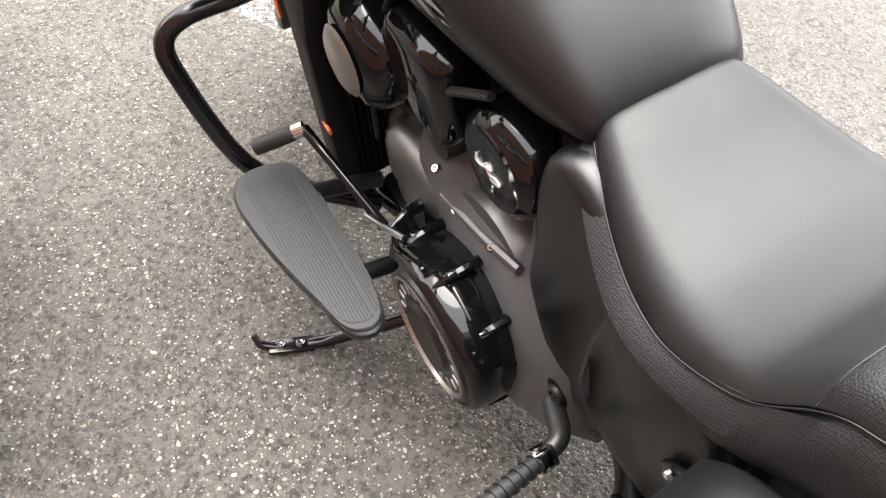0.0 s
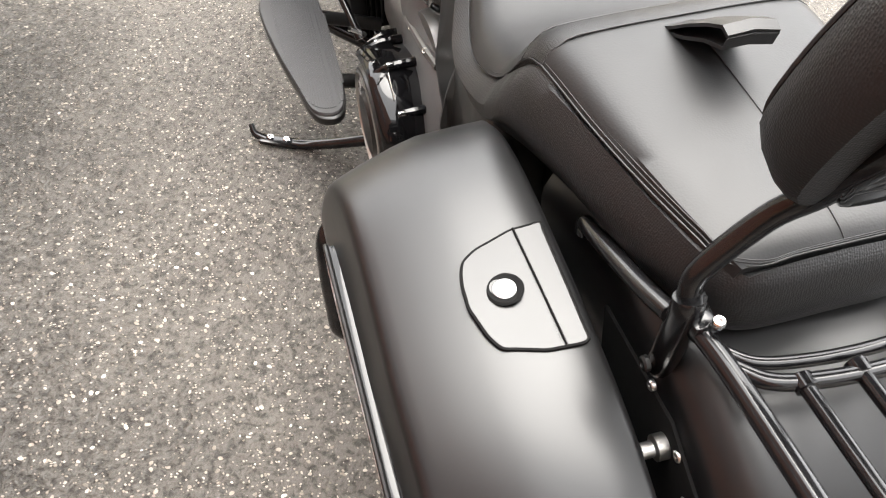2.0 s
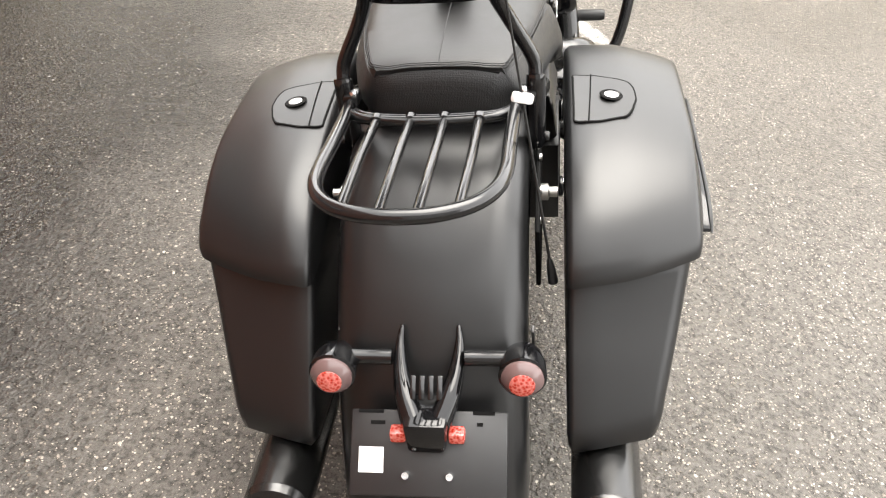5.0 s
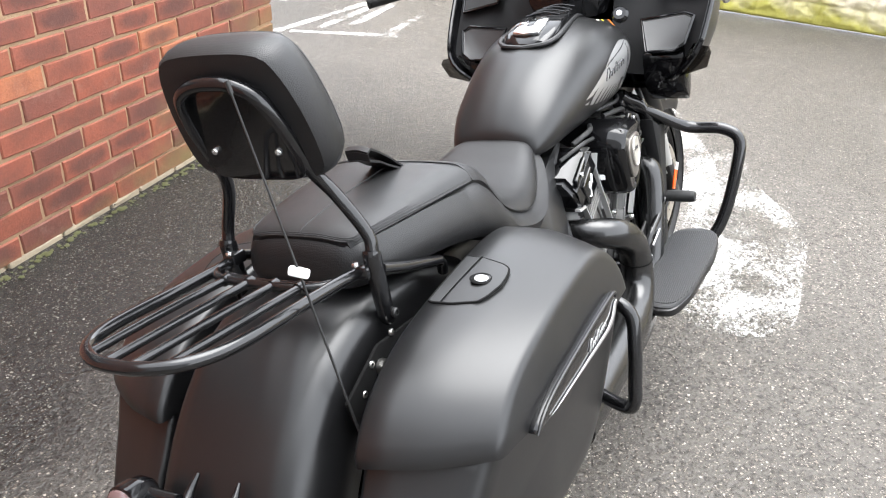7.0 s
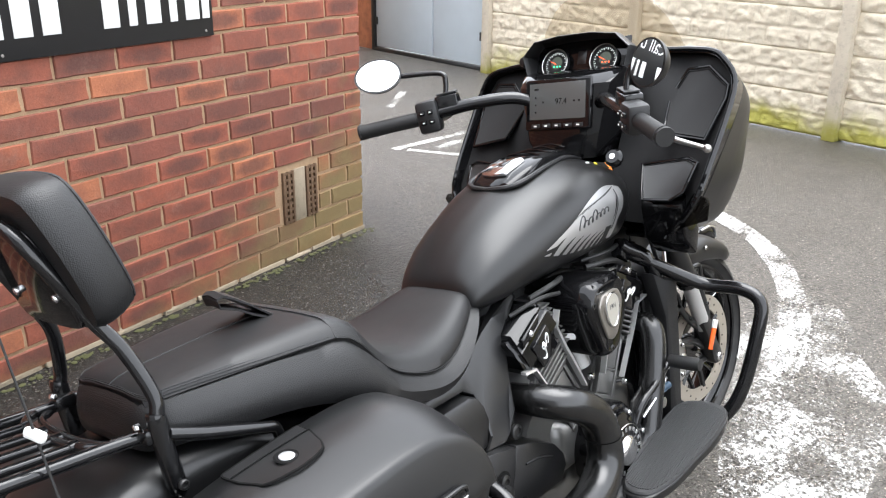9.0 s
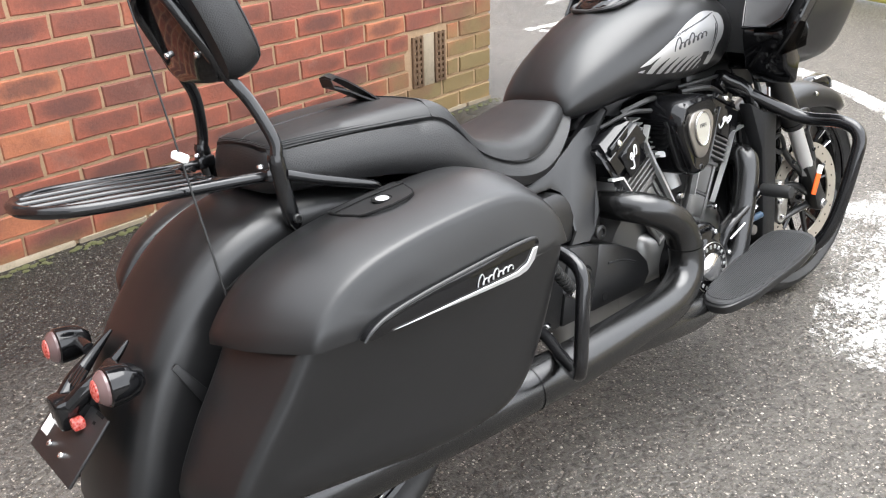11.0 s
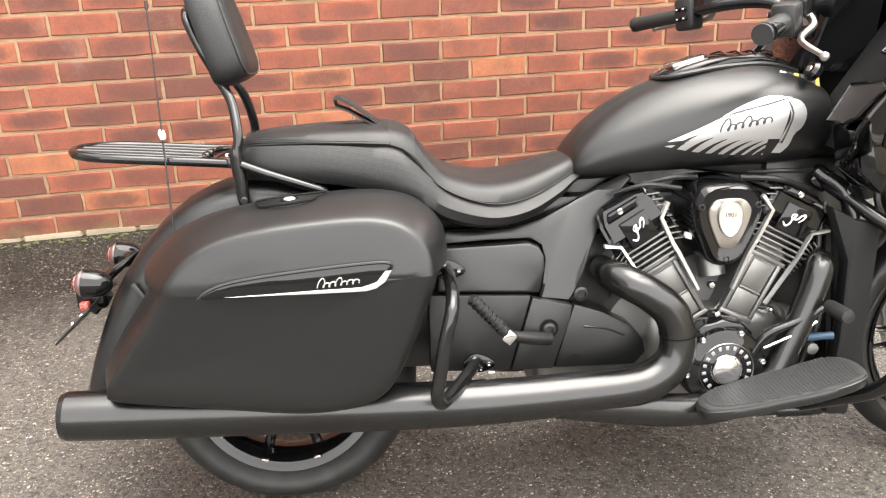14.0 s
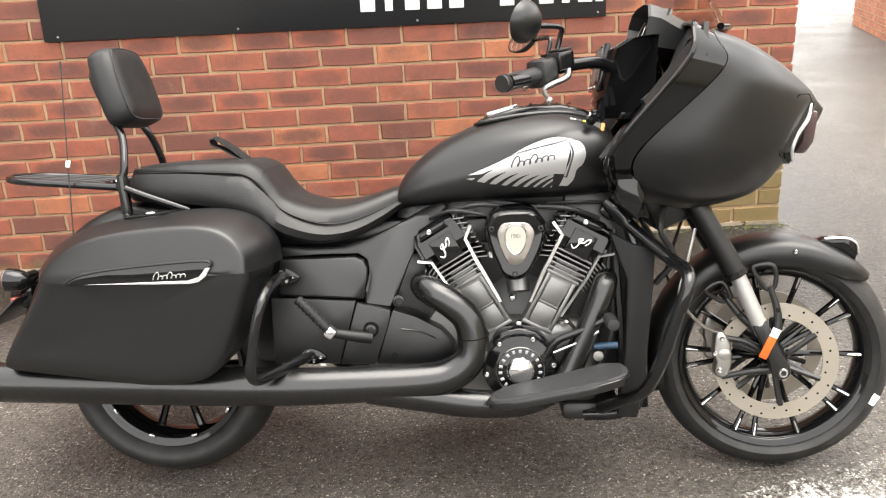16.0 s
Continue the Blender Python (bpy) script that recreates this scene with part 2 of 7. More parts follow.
def brick_material(name, by_island, far=False):
    """Dark red wire-cut bricks that differ one by one, smoky in the middle, green with algae near the foot of the corner."""
    m = Nodes(name)
    at = m.coords(world=True)
    pick = m.n("NewGeometry").outputs["Random Per Island"] if by_island else m.n("ObjectInfo").outputs["Random"]
    if far:
        base = m.ramp(pick, (0.0, (0.36, 0.12, 0.06)), (1.0, (0.5, 0.19, 0.09)))
    else:
        base = m.ramp(pick, (0.0, (0.16, 0.055, 0.038)), (0.18, (0.26, 0.078, 0.046)), (0.5, (0.34, 0.096, 0.053)), (0.74, (0.21, 0.067, 0.045)), (0.88, (0.36, 0.11, 0.056)), (0.965, (0.44, 0.155, 0.072)))
    smoke = m.ramp(m.noise(9, 5, 0.65, at), (0.42, 0.0), (0.7, 0.55))
    col = m.mix(smoke, base, (0.11, 0.05, 0.038))
    if not far:
        # the kiln left a dark, smoky middle on most bricks and a brighter rim
        own = m.n("SeparateXYZ", Vector=m.n("TexCoord").outputs["UV" if by_island else "Object"])
        across, high = (own.outputs[0], own.outputs[1]) if by_island else (m.math("MULTIPLY", own.outputs[0], 8.4), m.math("MULTIPLY", own.outputs[2], 26.0))
        wander = m.math("MULTIPLY", m.math("SUBTRACT", m.noise(24, 4, 0.65, at), 0.5), 1.1)
        r = m.math("ADD", m.math("ADD", m.math("POWER", m.math("ABSOLUTE", across), 2.6), m.math("POWER", m.math("ABSOLUTE", high), 2.2)), wander)
        turn = m.math("FRACT", m.math("MULTIPLY", pick, 7.31))
        deep = m.math("MULTIPLY", m.ramp(r, (0.15, 1.0), (0.95, 0.0)), m.ramp(turn, (0.15, 0.1), (0.8, 0.72)))
        col = m.mix(deep, col, (0.08, 0.035, 0.029))
    bloom = m.ramp(m.noise(5.1, 6, 0.75, at), (0.56, 0.0), (0.8, 0.4))
    col = m.mix(bloom, col, (0.36, 0.23, 0.17))
    if not far:
        pos = m.n("SeparateXYZ", Vector=at)
        damp = m.math("SUBTRACT", m.math("MULTIPLY", m.math("SUBTRACT", pos.outputs[0], 0.9), 0.75), m.math("MULTIPLY", pos.outputs[2], 1.25))
        damp = m.math("ADD", damp, m.math("MULTIPLY", m.math("SUBTRACT", m.noise(5, 5, 0.6, at), 0.5), 1.1))
        low = m.math("ADD", m.math("MULTIPLY", pos.outputs[2], -6.0), m.math("SUBTRACT", m.noise(6, 4, 0.6, at), 0.05))
        damp = m.math("MAXIMUM", damp, low)
        col = m.mix(m.ramp(damp, (0.1, 0.0), (0.6, 0.8)), col, (0.19, 0.155, 0.06))
    grit = m.noise(130, 4, 0.7, at)
    col = m.mix(m.ramp(grit, (0.3, 0.5), (0.7, 0.0)), col, m.mix(0.5, col, (0.02, 0.012, 0.01)))
    m.set(Base_Color=col, Roughness=0.78)
    m.bump(m.math("ADD", m.math("MULTIPLY", grit, 0.6), m.noise(28, 5, 0.7, at)), 0.6, 0.004)
    return m.mat


def mortar_material():
    m = Nodes("sandy_lime_mortar")
    at = m.coords(world=True)
    m.set(Base_Color=m.mix(m.noise(40, 5, 0.7, at), (0.26, 0.165, 0.095), (0.46, 0.32, 0.195)), Roughness=0.9)
    m.bump(m.noise(240, 4, 0.7, at), 0.6, 0.004)
    return m.mat


def concrete_material(name, a, b, moss):
    m = Nodes(name)
    at = m.coords(world=True)
    col = m.mix(m.noise(4, 6, 0.65, at), a, b)
    col = m.mix(m.ramp(m.noise(24, 5, 0.7, at), (0.5, 0.0), (0.75, 0.5)), col, tuple(c * 0.6 for c in a))
    if moss:
        pos = m.n("SeparateXYZ", Vector=at)
        wet = m.math("ADD", m.math("MULTIPLY", pos.outputs[2], -2.6), m.math("ADD", m.math("MULTIPLY", m.noise(2.5, 5, 0.6, at), 1.3), 0.28))
        col = m.mix(m.ramp(wet, (0.25, 0.0), (0.75, 0.9)), col, (0.33, 0.31, 0.03))
    m.set(Base_Color=col, Roughness=0.85)
    m.bump(m.noise(60, 5, 0.7, at), 0.6, 0.008)
    return m.mat


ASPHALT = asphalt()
PAINT = worn_paint("worn_white_road_paint", 0.592, 0.85)
PAINTSOLID = worn_paint("white_road_paint", 0.545, 0.9)
BRICK = brick_material("smoky_red_brick", False)
BRICKREST = brick_material("smoky_red_brickwork", True)
BRICKFAR = brick_material("orange_brickwork", True, True)
MORTAR = mortar_material()
STONE = concrete_material("weathered_foot_stone", (0.18, 0.148, 0.1), (0.4, 0.33, 0.24), False)
PALEWALL = concrete_material("pale_unseen_wall", (0.27, 0.27, 0.27), (0.34, 0.34, 0.336), False)
YARDWALL = concrete_material("grey_unseen_wall", (0.2, 0.19, 0.175), (0.27, 0.26, 0.24), False)
ROCKFACE = concrete_material("rock_faced_concrete", (0.58, 0.51, 0.39), (0.75, 0.68, 0.54), True)
POSTMAT = concrete_material("cast_concrete_post", (0.52, 0.46, 0.36), (0.66, 0.59, 0.47), True)
DOORPAINT = plain("grey_blue_steel_door", (0.46, 0.52, 0.56), 0.5, wear=0.15, scale=3)
SIGNBLACK = plain("black_sign_board", (0.012, 0.012, 0.013), 0.3, wear=0.05)
TERRA = plain("terracotta_air_brick", (0.1, 0.056, 0.028), 0.8, wear=0.2, grain=200)
MOSS = plain("damp_green_moss", (0.05, 0.052, 0.015), 0.95, wear=0.3, grain=150, scale=30)

# ---- mesh tools ----
def part(name, bm, material, parent=None, label="", sharp=38.0):
    """Links a bmesh as one mesh object, smooth but for its sharp edges, under parent."""
    bmesh.ops.recalc_face_normals(bm, faces=bm.faces)
    limit = radians(sharp)
    for f in bm.faces:
        f.smooth = True
    for e in bm.edges:
        if len(e.link_faces) == 2 and e.calc_face_angle(0.0) > limit:
            e.smooth = False
    data = bpy.data.meshes.new(name)
    bm.to_mesh(data)
    bm.free()
    data.materials.append(material)
    ob = new(name, data)
    ob.parent = parent
    return tagged(ob, label)


def piece(name, data, m, parent):
    """One more object on a shared mesh, at m in its parent's axes."""
    ob = new(name, data)
    ob.parent = parent
    ob.matrix_basis = m
    return ob


def shared(name, bm, material):
    bmesh.ops.recalc_face_normals(bm, faces=bm.faces)
    data = bpy.data.meshes.new(name)
    bm.to_mesh(data)
    bm.free()
    data.materials.append(material)
    return data


def curve(points, n=6, closed=False):
    """A smooth line (Catmull-Rom) through points of any number of numbers."""
    p = [np.array(q, float) for q in points]
    if len(p) < 3 and not closed:
        return [p[0] + (p[-1] - p[0]) * k / n for k in range(n + 1)]
    out, count = [], len(p)
    for i in range(count if closed else count - 1):
        if closed:
            a, b, c, d = p[i - 1], p[i], p[(i + 1) % count], p[(i + 2) % count]
        else:
            b, c = p[i], p[i + 1]
            a = p[i - 1] if i else 2 * b - c
            d = p[i + 2] if i + 2 < count else 2 * c - b
        for k in range(n):
            t = k / n
            out.append(0.5 * (2 * b + (c - a) * t + (2 * a - 5 * b + 4 * c - d) * t * t + (3 * b - a - 3 * c + d) * t ** 3))
    if not closed:
        out.append(p[-1])
    return out


def even(points, n, closed=True):
    """The same line in n points at even steps."""
    p = [np.array(q, float) for q in points]
    if closed:
        p.append(p[0])
    run = np.concatenate([[0], np.cumsum([np.linalg.norm(b - a) for a, b in zip(p, p[1:])])])
    want = np.linspace(0, run[-1], n, endpoint=not closed)
    cols = [np.interp(want, run, [q[k] for q in p]) for k in range(len(p[0]))]
    return [np.array(c) for c in zip(*cols)]


def loft(rings, caps=True, around=True):
    """A skin over rings of equally many points."""
    bm = bmesh.new()
    vs = [[bm.verts.new(tuple(p)) for p in ring] for ring in rings]
    n = len(vs[0])
    for a, b in zip(vs, vs[1:]):
        for i in range(n if around else n - 1):
            j = (i + 1) % n
            bm.faces.new((a[i], a[j], b[j], b[i]))
    if caps:
        for ring in (vs[0], vs[-1]):
            mid = bm.verts.new(sum((v.co for v in ring), Vector()) / n)
            for i in range(n):
                bm.faces.new((ring[i], ring[(i + 1) % n], mid))
    bmesh.ops.remove_doubles(bm, verts=bm.verts, dist=1e-5)
    return bm


def tube(points, radius, n=6, seg=12, closed=False, smooth=True):
    """A round bar along a smooth line; radius may be a number or one for each point."""
    radii = radius if isinstance(radius, (list, tuple)) else [radius] * len(points)
    rows = [(*p, r) for p, r in zip(points, radii)]
    line = curve(rows, n, closed) if smooth else [np.array(r, float) for r in rows]
    pts, rad = [Vector(q[:3]) for q in line], [q[3] for q in line]
    rings, up, count = [], None, len(pts)
    for i, p in enumerate(pts):
        ahead = pts[(i + 1) % count] if closed or i + 1 < count else p
        back = pts[i - 1] if closed or i else p
        d = (ahead - back).normalized()
        if up is None:
            up = d.orthogonal().normalized()
        up = (up - d * up.dot(d)).normalized()
        side = d.cross(up)
        rings.append([p + (up * math.cos(a) + side * math.sin(a)) * rad[i] for a in (2 * math.pi * k / seg for k in range(seg))])
    if closed:
        rings.append(rings[0])
    return loft(rings, caps=not closed)


def lathe(profile, centre, axis, seg=32):
    """A turned shape: profile of (radius, distance along axis)."""
    axis = Vector(axis).normalized()
    u = axis.orthogonal().normalized()
    v = axis.cross(u)
    c = Vector(centre)
    rings = [[c + axis * h + (u * math.cos(a) + v * math.sin(a)) * max(r, 1e-4) for a in (2 * math.pi * k / seg for k in range(seg))] for r, h in profile]
    return loft(rings, caps=tuple(profile[0]) != tuple(profile[-1]))


def prism(outline, a, b, axis="y", bevel=0.004, segments=2):
    """An outline in the other two axes, pulled from a to b along axis, with rounded rims."""
    bm = bmesh.new()
    at = {"x": lambda p, h: (h, p[0], p[1]), "y": lambda p, h: (p[0], h, p[1]), "z": lambda p, h: (p[0], p[1], h)}[axis]
    low = [bm.verts.new(at(p, a)) for p in outline]
    high = [bm.verts.new(at(p, b)) for p in outline]
    n = len(outline)
    bm.faces.new(low)
    bm.faces.new(high)
    for i in range(n):
        bm.faces.new((low[i], low[(i + 1) % n], high[(i + 1) % n], high[i]))
    bmesh.ops.recalc_face_normals(bm, faces=bm.faces)
    if bevel:
        rims = [e for e in bm.edges if e.calc_face_angle(0.0) > 0.9]
        bmesh.ops.bevel(bm, geom=rims, offset=bevel, segments=segments, affect="EDGES", profile=0.5, clamp_overlap=True)
    return bm


def block(size, m, bevel=0.003, segments=2):
    """A box of that size with rounded edges, at the pose m."""
    bm = bmesh.new()
    bmesh.ops.create_cube(bm, size=1.0)
    bm.transform(Matrix.Diagonal((*size, 1)))
    if bevel:
        bmesh.ops.bevel(bm, geom=bm.edges[:], offset=min(bevel, min(size) * 0.45), segments=segments, affect="EDGES", profile=0.5)
    bm.transform(m)
    return bm


def joined(*bms):
    """Several bmeshes as one."""
    whole = bmesh.new()
    for bm in bms:
        data = bpy.data.meshes.new("tmp")
        bm.to_mesh(data)
        bm.free()
        whole.from_mesh(data)
        bpy.data.meshes.remove(data)
    return whole


def moved(bm, m):
    bm.transform(m)
    return bm


def sheared(bm, rate, level):
    """Tips a side panel: the outer points go inwards above level and outwards below it."""
    for v in bm.verts:
        if abs(v.co.y) > 0.12:
            v.co.y -= math.copysign(rate * (v.co.z - level), v.co.y)
    return bm


def bolt(centre, axis, r=0.006, h=0.005):
    return lathe([(0, 0), (r, 0), (r, h * 0.7), (r * 0.8, h), (r * 0.5, h), (r * 0.45, h * 0.5), (0, h * 0.5)], centre, axis, 12)

# ---- the yard ----
def make_ground():
    """One sheet out to the horizon, finer and slightly uneven near the motorcycle."""
    xs = [-400, -90, -30, -12, *np.linspace(-6, 9, 61), 14, 30, 90, 400]
    ys = [-400, -90, -30, -12, *np.linspace(-6, 8, 57), 14, 30, 90, 400]
    bm = bmesh.new()
    grid = [[bm.verts.new((x, y, 0.0)) for x in xs] for y in ys]
    for a, b in zip(grid, grid[1:]):
        for i in range(len(xs) - 1):
            bm.faces.new((a[i], a[i + 1], b[i + 1], b[i]))
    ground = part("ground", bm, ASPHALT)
    return tagged(ground, "wet dark grey asphalt yard with pale chippings", "ground", kind="structure")


make_ground()


def marking(name, outline, material, label, lift=0.004):
    """A flat patch of road paint, a few millimetres proud of the ground."""
    bm = prism(outline, 0.0008, lift, "z", bevel=0.0)
    return tagged(part(name, bm, material), label, "road marking", kind="structure")


def band(line, half):
    """The outline of a painted stroke along a smooth line."""
    pts = [np.array(p) for p in curve(line, 8)]
    left, right = [], []
    for i, p in enumerate(pts):
        d = pts[min(i + 1, len(pts) - 1)] - pts[max(i - 1, 0)]
        n = np.array((-d[1], d[0])) / np.linalg.norm(d)
        w = half + 0.012 * noise.noise((3 * p[0], 3 * p[1], 0))
        left.append(tuple(p + n * w))
        right.append(tuple(p - n * w))
    return left + right[::-1]


# the yard wall of red brick, its face 7.5 degrees off the motorcycle's line; u runs along it from its corner, back is behind
WALL = pose(2.382, 2.14, 0, 0, 0, 7.5)
LONG, RISE, JOINT = 0.25, 0.0885, 0.012
WALL_TOP, WALL_FROM = 2.82, -9.0


def brick_mesh(name, length, high, deep, seed):
    """A wire-cut brick with chipped, slightly uneven arrises; its face is at y = 0, looking to -y."""
    rnd = random.Random(seed)
    bm = bmesh.new()
    j = lambda: rnd.uniform(-0.0025, 0.0025)
    front, rim, back = [], [], []
    n = 3
    steps = [(-length / 2 + length * k / n, -high / 2) for k in range(n)] + [(length / 2, -high / 2 + high * k / 2) for k in range(2)] + [(length / 2 - length * k / n, high / 2) for k in range(n)] + [(-length / 2, high / 2 - high * k / 2) for k in range(2)]
    for x, z in steps:
        dx, dz = j(), j()
        front.append(bm.verts.new(((x + dx) * (1 - 0.008 / length), -0.001 + j() * 0.4, (z + dz) * (1 - 0.008 / high))))
        rim.append(bm.verts.new((x + dx, 0.004, z + dz)))
        back.append(bm.verts.new((x, deep, z)))
    count = len(steps)
    bm.faces.new(front)
    for a, b in ((front, rim), (rim, back)):
        for i in range(count):
            bm.faces.new((a[i], a[(i + 1) % count], b[(i + 1) % count], b[i]))
    return bm


def rows_of(course, start, stop, first):
    """Where the bricks of one stretcher course begin and end."""
    u = stop if course % 2 == 0 else stop - LONG / 2
    if course % 2:
        yield stop - LONG / 2, stop
    while u > start:
        yield u - LONG, u
        u -= LONG


def make_wall():
    wall = tagged(new("wall_yard"), "dark red brick wall with sandy mortar joints and algae", "wall", kind="structure")
    wall.matrix_basis = WALL
    core = joined(block((-WALL_FROM - 0.012, 0.21, WALL_TOP), pose(WALL_FROM / 2 - 0.006, 0.1085, WALL_TOP / 2), 0), block((0.21, 5.0, WALL_TOP), pose(-0.117, 2.62, WALL_TOP / 2), 0))
    part("mortar", core, MORTAR, wall)
    return wall


wall = make_wall()


def make_sign():
    sign = tagged(new("sign_board"), "black sign board with white figures fixed to the brick wall", "sign")
    sign.matrix_basis = WALL
    part("board", block((2.51, 0.014, 0.62), pose(-2.186, -0.012, 1.375), 0.003), SIGNBLACK, sign)
    # the figures of the number stand as plain white bars of their size
    for k, u in enumerate((-2.02, -1.925, -1.82, -1.72, -1.62, -1.39, -1.3, -1.21, -1.12, -1.03, -0.965)):
        wide = 0.035 if k in (1, 6, 8, 10) else 0.066
        part("figure_bar", block((wide, 0.004, 0.135), pose(u, -0.0195, 1.2), 0.001), WHITE, sign)
    for u in (-2.25, -2.52, -2.7, -2.95, -3.14):
        part("lettering_bar", block((0.15, 0.004, 0.1), pose(u, -0.0195, 1.42), 0.001), WHITE, sign)
    words = bpy.data.curves.new("sign_words", "FONT")
    words.body, words.size, words.extrude, words.align_x = "or call us", 0.17, 0.002, "CENTER"
    words.materials.append(WHITE)
    line = new("sign_words", words)
    line.parent = sign
    line.matrix_basis = pose(-1.5, -0.021, 1.37, 90, 0, 0)
    for u in (-3.38, -2.6, -1.8, -0.97):
        part("fixing_screw", moved(bolt((0, 0, 0), (0, -1, 0), 0.005, 0.003), pose(u, -0.019, 1.085)), STEEL, sign)
    return sign


make_sign()


def make_air_brick(u):
    thing = tagged(new("air_brick"), "terracotta air brick with square holes, set on end", "air brick", "air bricks in the wall")
    thing.matrix_basis = WALL @ pose(u, -0.006, 0.3)
    w, h = 0.072, 0.245
    bms = []
    for x0, x1 in ((-w / 2, -0.024), (-0.006, 0.006), (0.024, w / 2)):
        bms.append(block((x1 - x0, 0.03, h), pose((x0 + x1) / 2, 0.012, 0), 0.001))
    for k in range(9):
        z = -h / 2 + 0.008 + k * (h - 0.016) / 8
        for x in (-0.015, 0.015):
            bms.append(block((0.018, 0.028, 0.011), pose(x, 0.0125, z), 0))
    part("grille", joined(*bms), TERRA, thing)
    part("void", block((w - 0.004, 0.004, h - 0.004), pose(0, 0.03, 0), 0), HOLE, thing)
    return thing


make_air_brick(-0.545)
make_air_brick(-0.39)


def make_wall_foot():
    """The pale uneven stone course at the foot of the wall."""
    foot = tagged(new("trim_wall_foot"), "weathered uneven stone course at the foot of the wall", "trim", kind="structure")
    foot.matrix_basis = WALL
    rnd, u = random.Random(3), 0.005
    while u > -5.2:
        w = rnd.uniform(0.16, 0.3)
        bm = block((w - 0.012, 0.03, 0.036), pose(0, 0, 0), 0.008)
        for v in bm.verts:
            v.co += Vector((0, rnd.uniform(-0.003, 0.003), rnd.uniform(-0.008, 0.008)))
        part("stone", moved(bm, pose(u - w / 2, 0.006 + rnd.uniform(-0.004, 0.004), 0.0)), STONE, foot)
        u -= w
    bm = bmesh.new()
    for k in range(420):
        p = Vector((rnd.uniform(-4.6, 0.02), -0.03 - abs(rnd.gauss(0, 0.018)), 0.0))
        made = bmesh.ops.create_icosphere(bm, subdivisions=1, radius=rnd.uniform(0.004, 0.014))
        for v in made["verts"]:
            v.co = Vector((v.co.x * rnd.uniform(0.8, 1.5), v.co.y, v.co.z * 0.5)) + p
    part("moss", bm, MOSS, foot, "green moss and grit in the angle")
    return foot


make_wall_foot()

# the concrete fence beyond, its line and posts
FENCE = pose(6.1, 0.98, 0, 0, 0, 90 - 9.1)
BAY, PANEL_HIGH = 1.86, 0.305


def rock_panel(seed):
    """A fence panel cast with two rows of rough-faced stones; u along, face to +y."""
    rnd = random.Random(seed)
    nx, nz = 110, 22
    long = BAY - 0.1
    bm = bmesh.new()
    splits = []
    for row in range(2):
        cuts, u = [], rnd.uniform(0.1, 0.25)
        while u < long - 0.08:
            cuts.append(u)
            u += rnd.uniform(0.16, 0.36)
        splits.append(cuts)
    grid = []
    for k in range(nz + 1):
        z = PANEL_HIGH * k / nz
        line = []
        for i in range(nx + 1):
            u = long * i / nx
            row = 0 if z < PANEL_HIGH / 2 else 1
            away = min([abs(u - c) for c in splits[row]] + [0.2])
            groove = min(1.0, away / 0.02) * min(1.0, abs(z - PANEL_HIGH / 2) / 0.015) * min(1.0, min(z, PANEL_HIGH - z) / 0.012)
            rough = noise.fractal(Vector((u * 11 + seed * 3.1, z * 17, seed)), 0.7, 2.0, 5)
            line.append(bm.verts.new((u, 0.006 + groove * (0.013 + 0.017 * rough), z)))
        grid.append(line)
    for a, b in zip(grid, grid[1:]):
        for i in range(nx):
            bm.faces.new((a[i], a[i + 1], b[i + 1], b[i]))
    ring = [v for v in grid[0]] + [line[-1] for line in grid[1:]] + [v for v in reversed(grid[-1][:-1])] + [line[0] for line in reversed(grid[1:-1])]
    back = [bm.verts.new((v.co.x, -0.035, v.co.z)) for v in ring]
    for i in range(len(ring)):
        j = (i + 1) % len(ring)
        bm.faces.new((ring[i], ring[j], back[j], back[i]))
    bm.faces.new(back)
    return bm


def make_fence():
    fence = tagged(new("concrete_fence"), "pale rock-faced concrete panel fence, green with moss along its foot", "fence")
    fence.matrix_basis = FENCE
    panels = [shared("panel", rock_panel(s), ROCKFACE) for s in range(4)]
    for data in panels:
        for f in data.polygons:
            f.use_smooth = True
    for bay in range(-4, 2):
        u = bay * BAY
        part("post", prism([(-0.06, -0.05), (0.06, -0.05), (0.05, 0.075), (-0.05, 0.075)], 0, 2.55, "z", 0.008), POSTMAT, fence).matrix_basis = pose(u, 0, 0)
        for k in range(8):
            piece("panel", panels[(bay * 3 + k * 7) % 4], pose(u + 0.05, 0.0, 0.01 + k * PANEL_HIGH), fence)
    part("post", prism([(-0.06, -0.05), (0.06, -0.05), (0.05, 0.075), (-0.05, 0.075)], 0, 2.55, "z", 0.008), POSTMAT, fence).matrix_basis = pose(2 * BAY, 0, 0)
    return fence


make_fence()


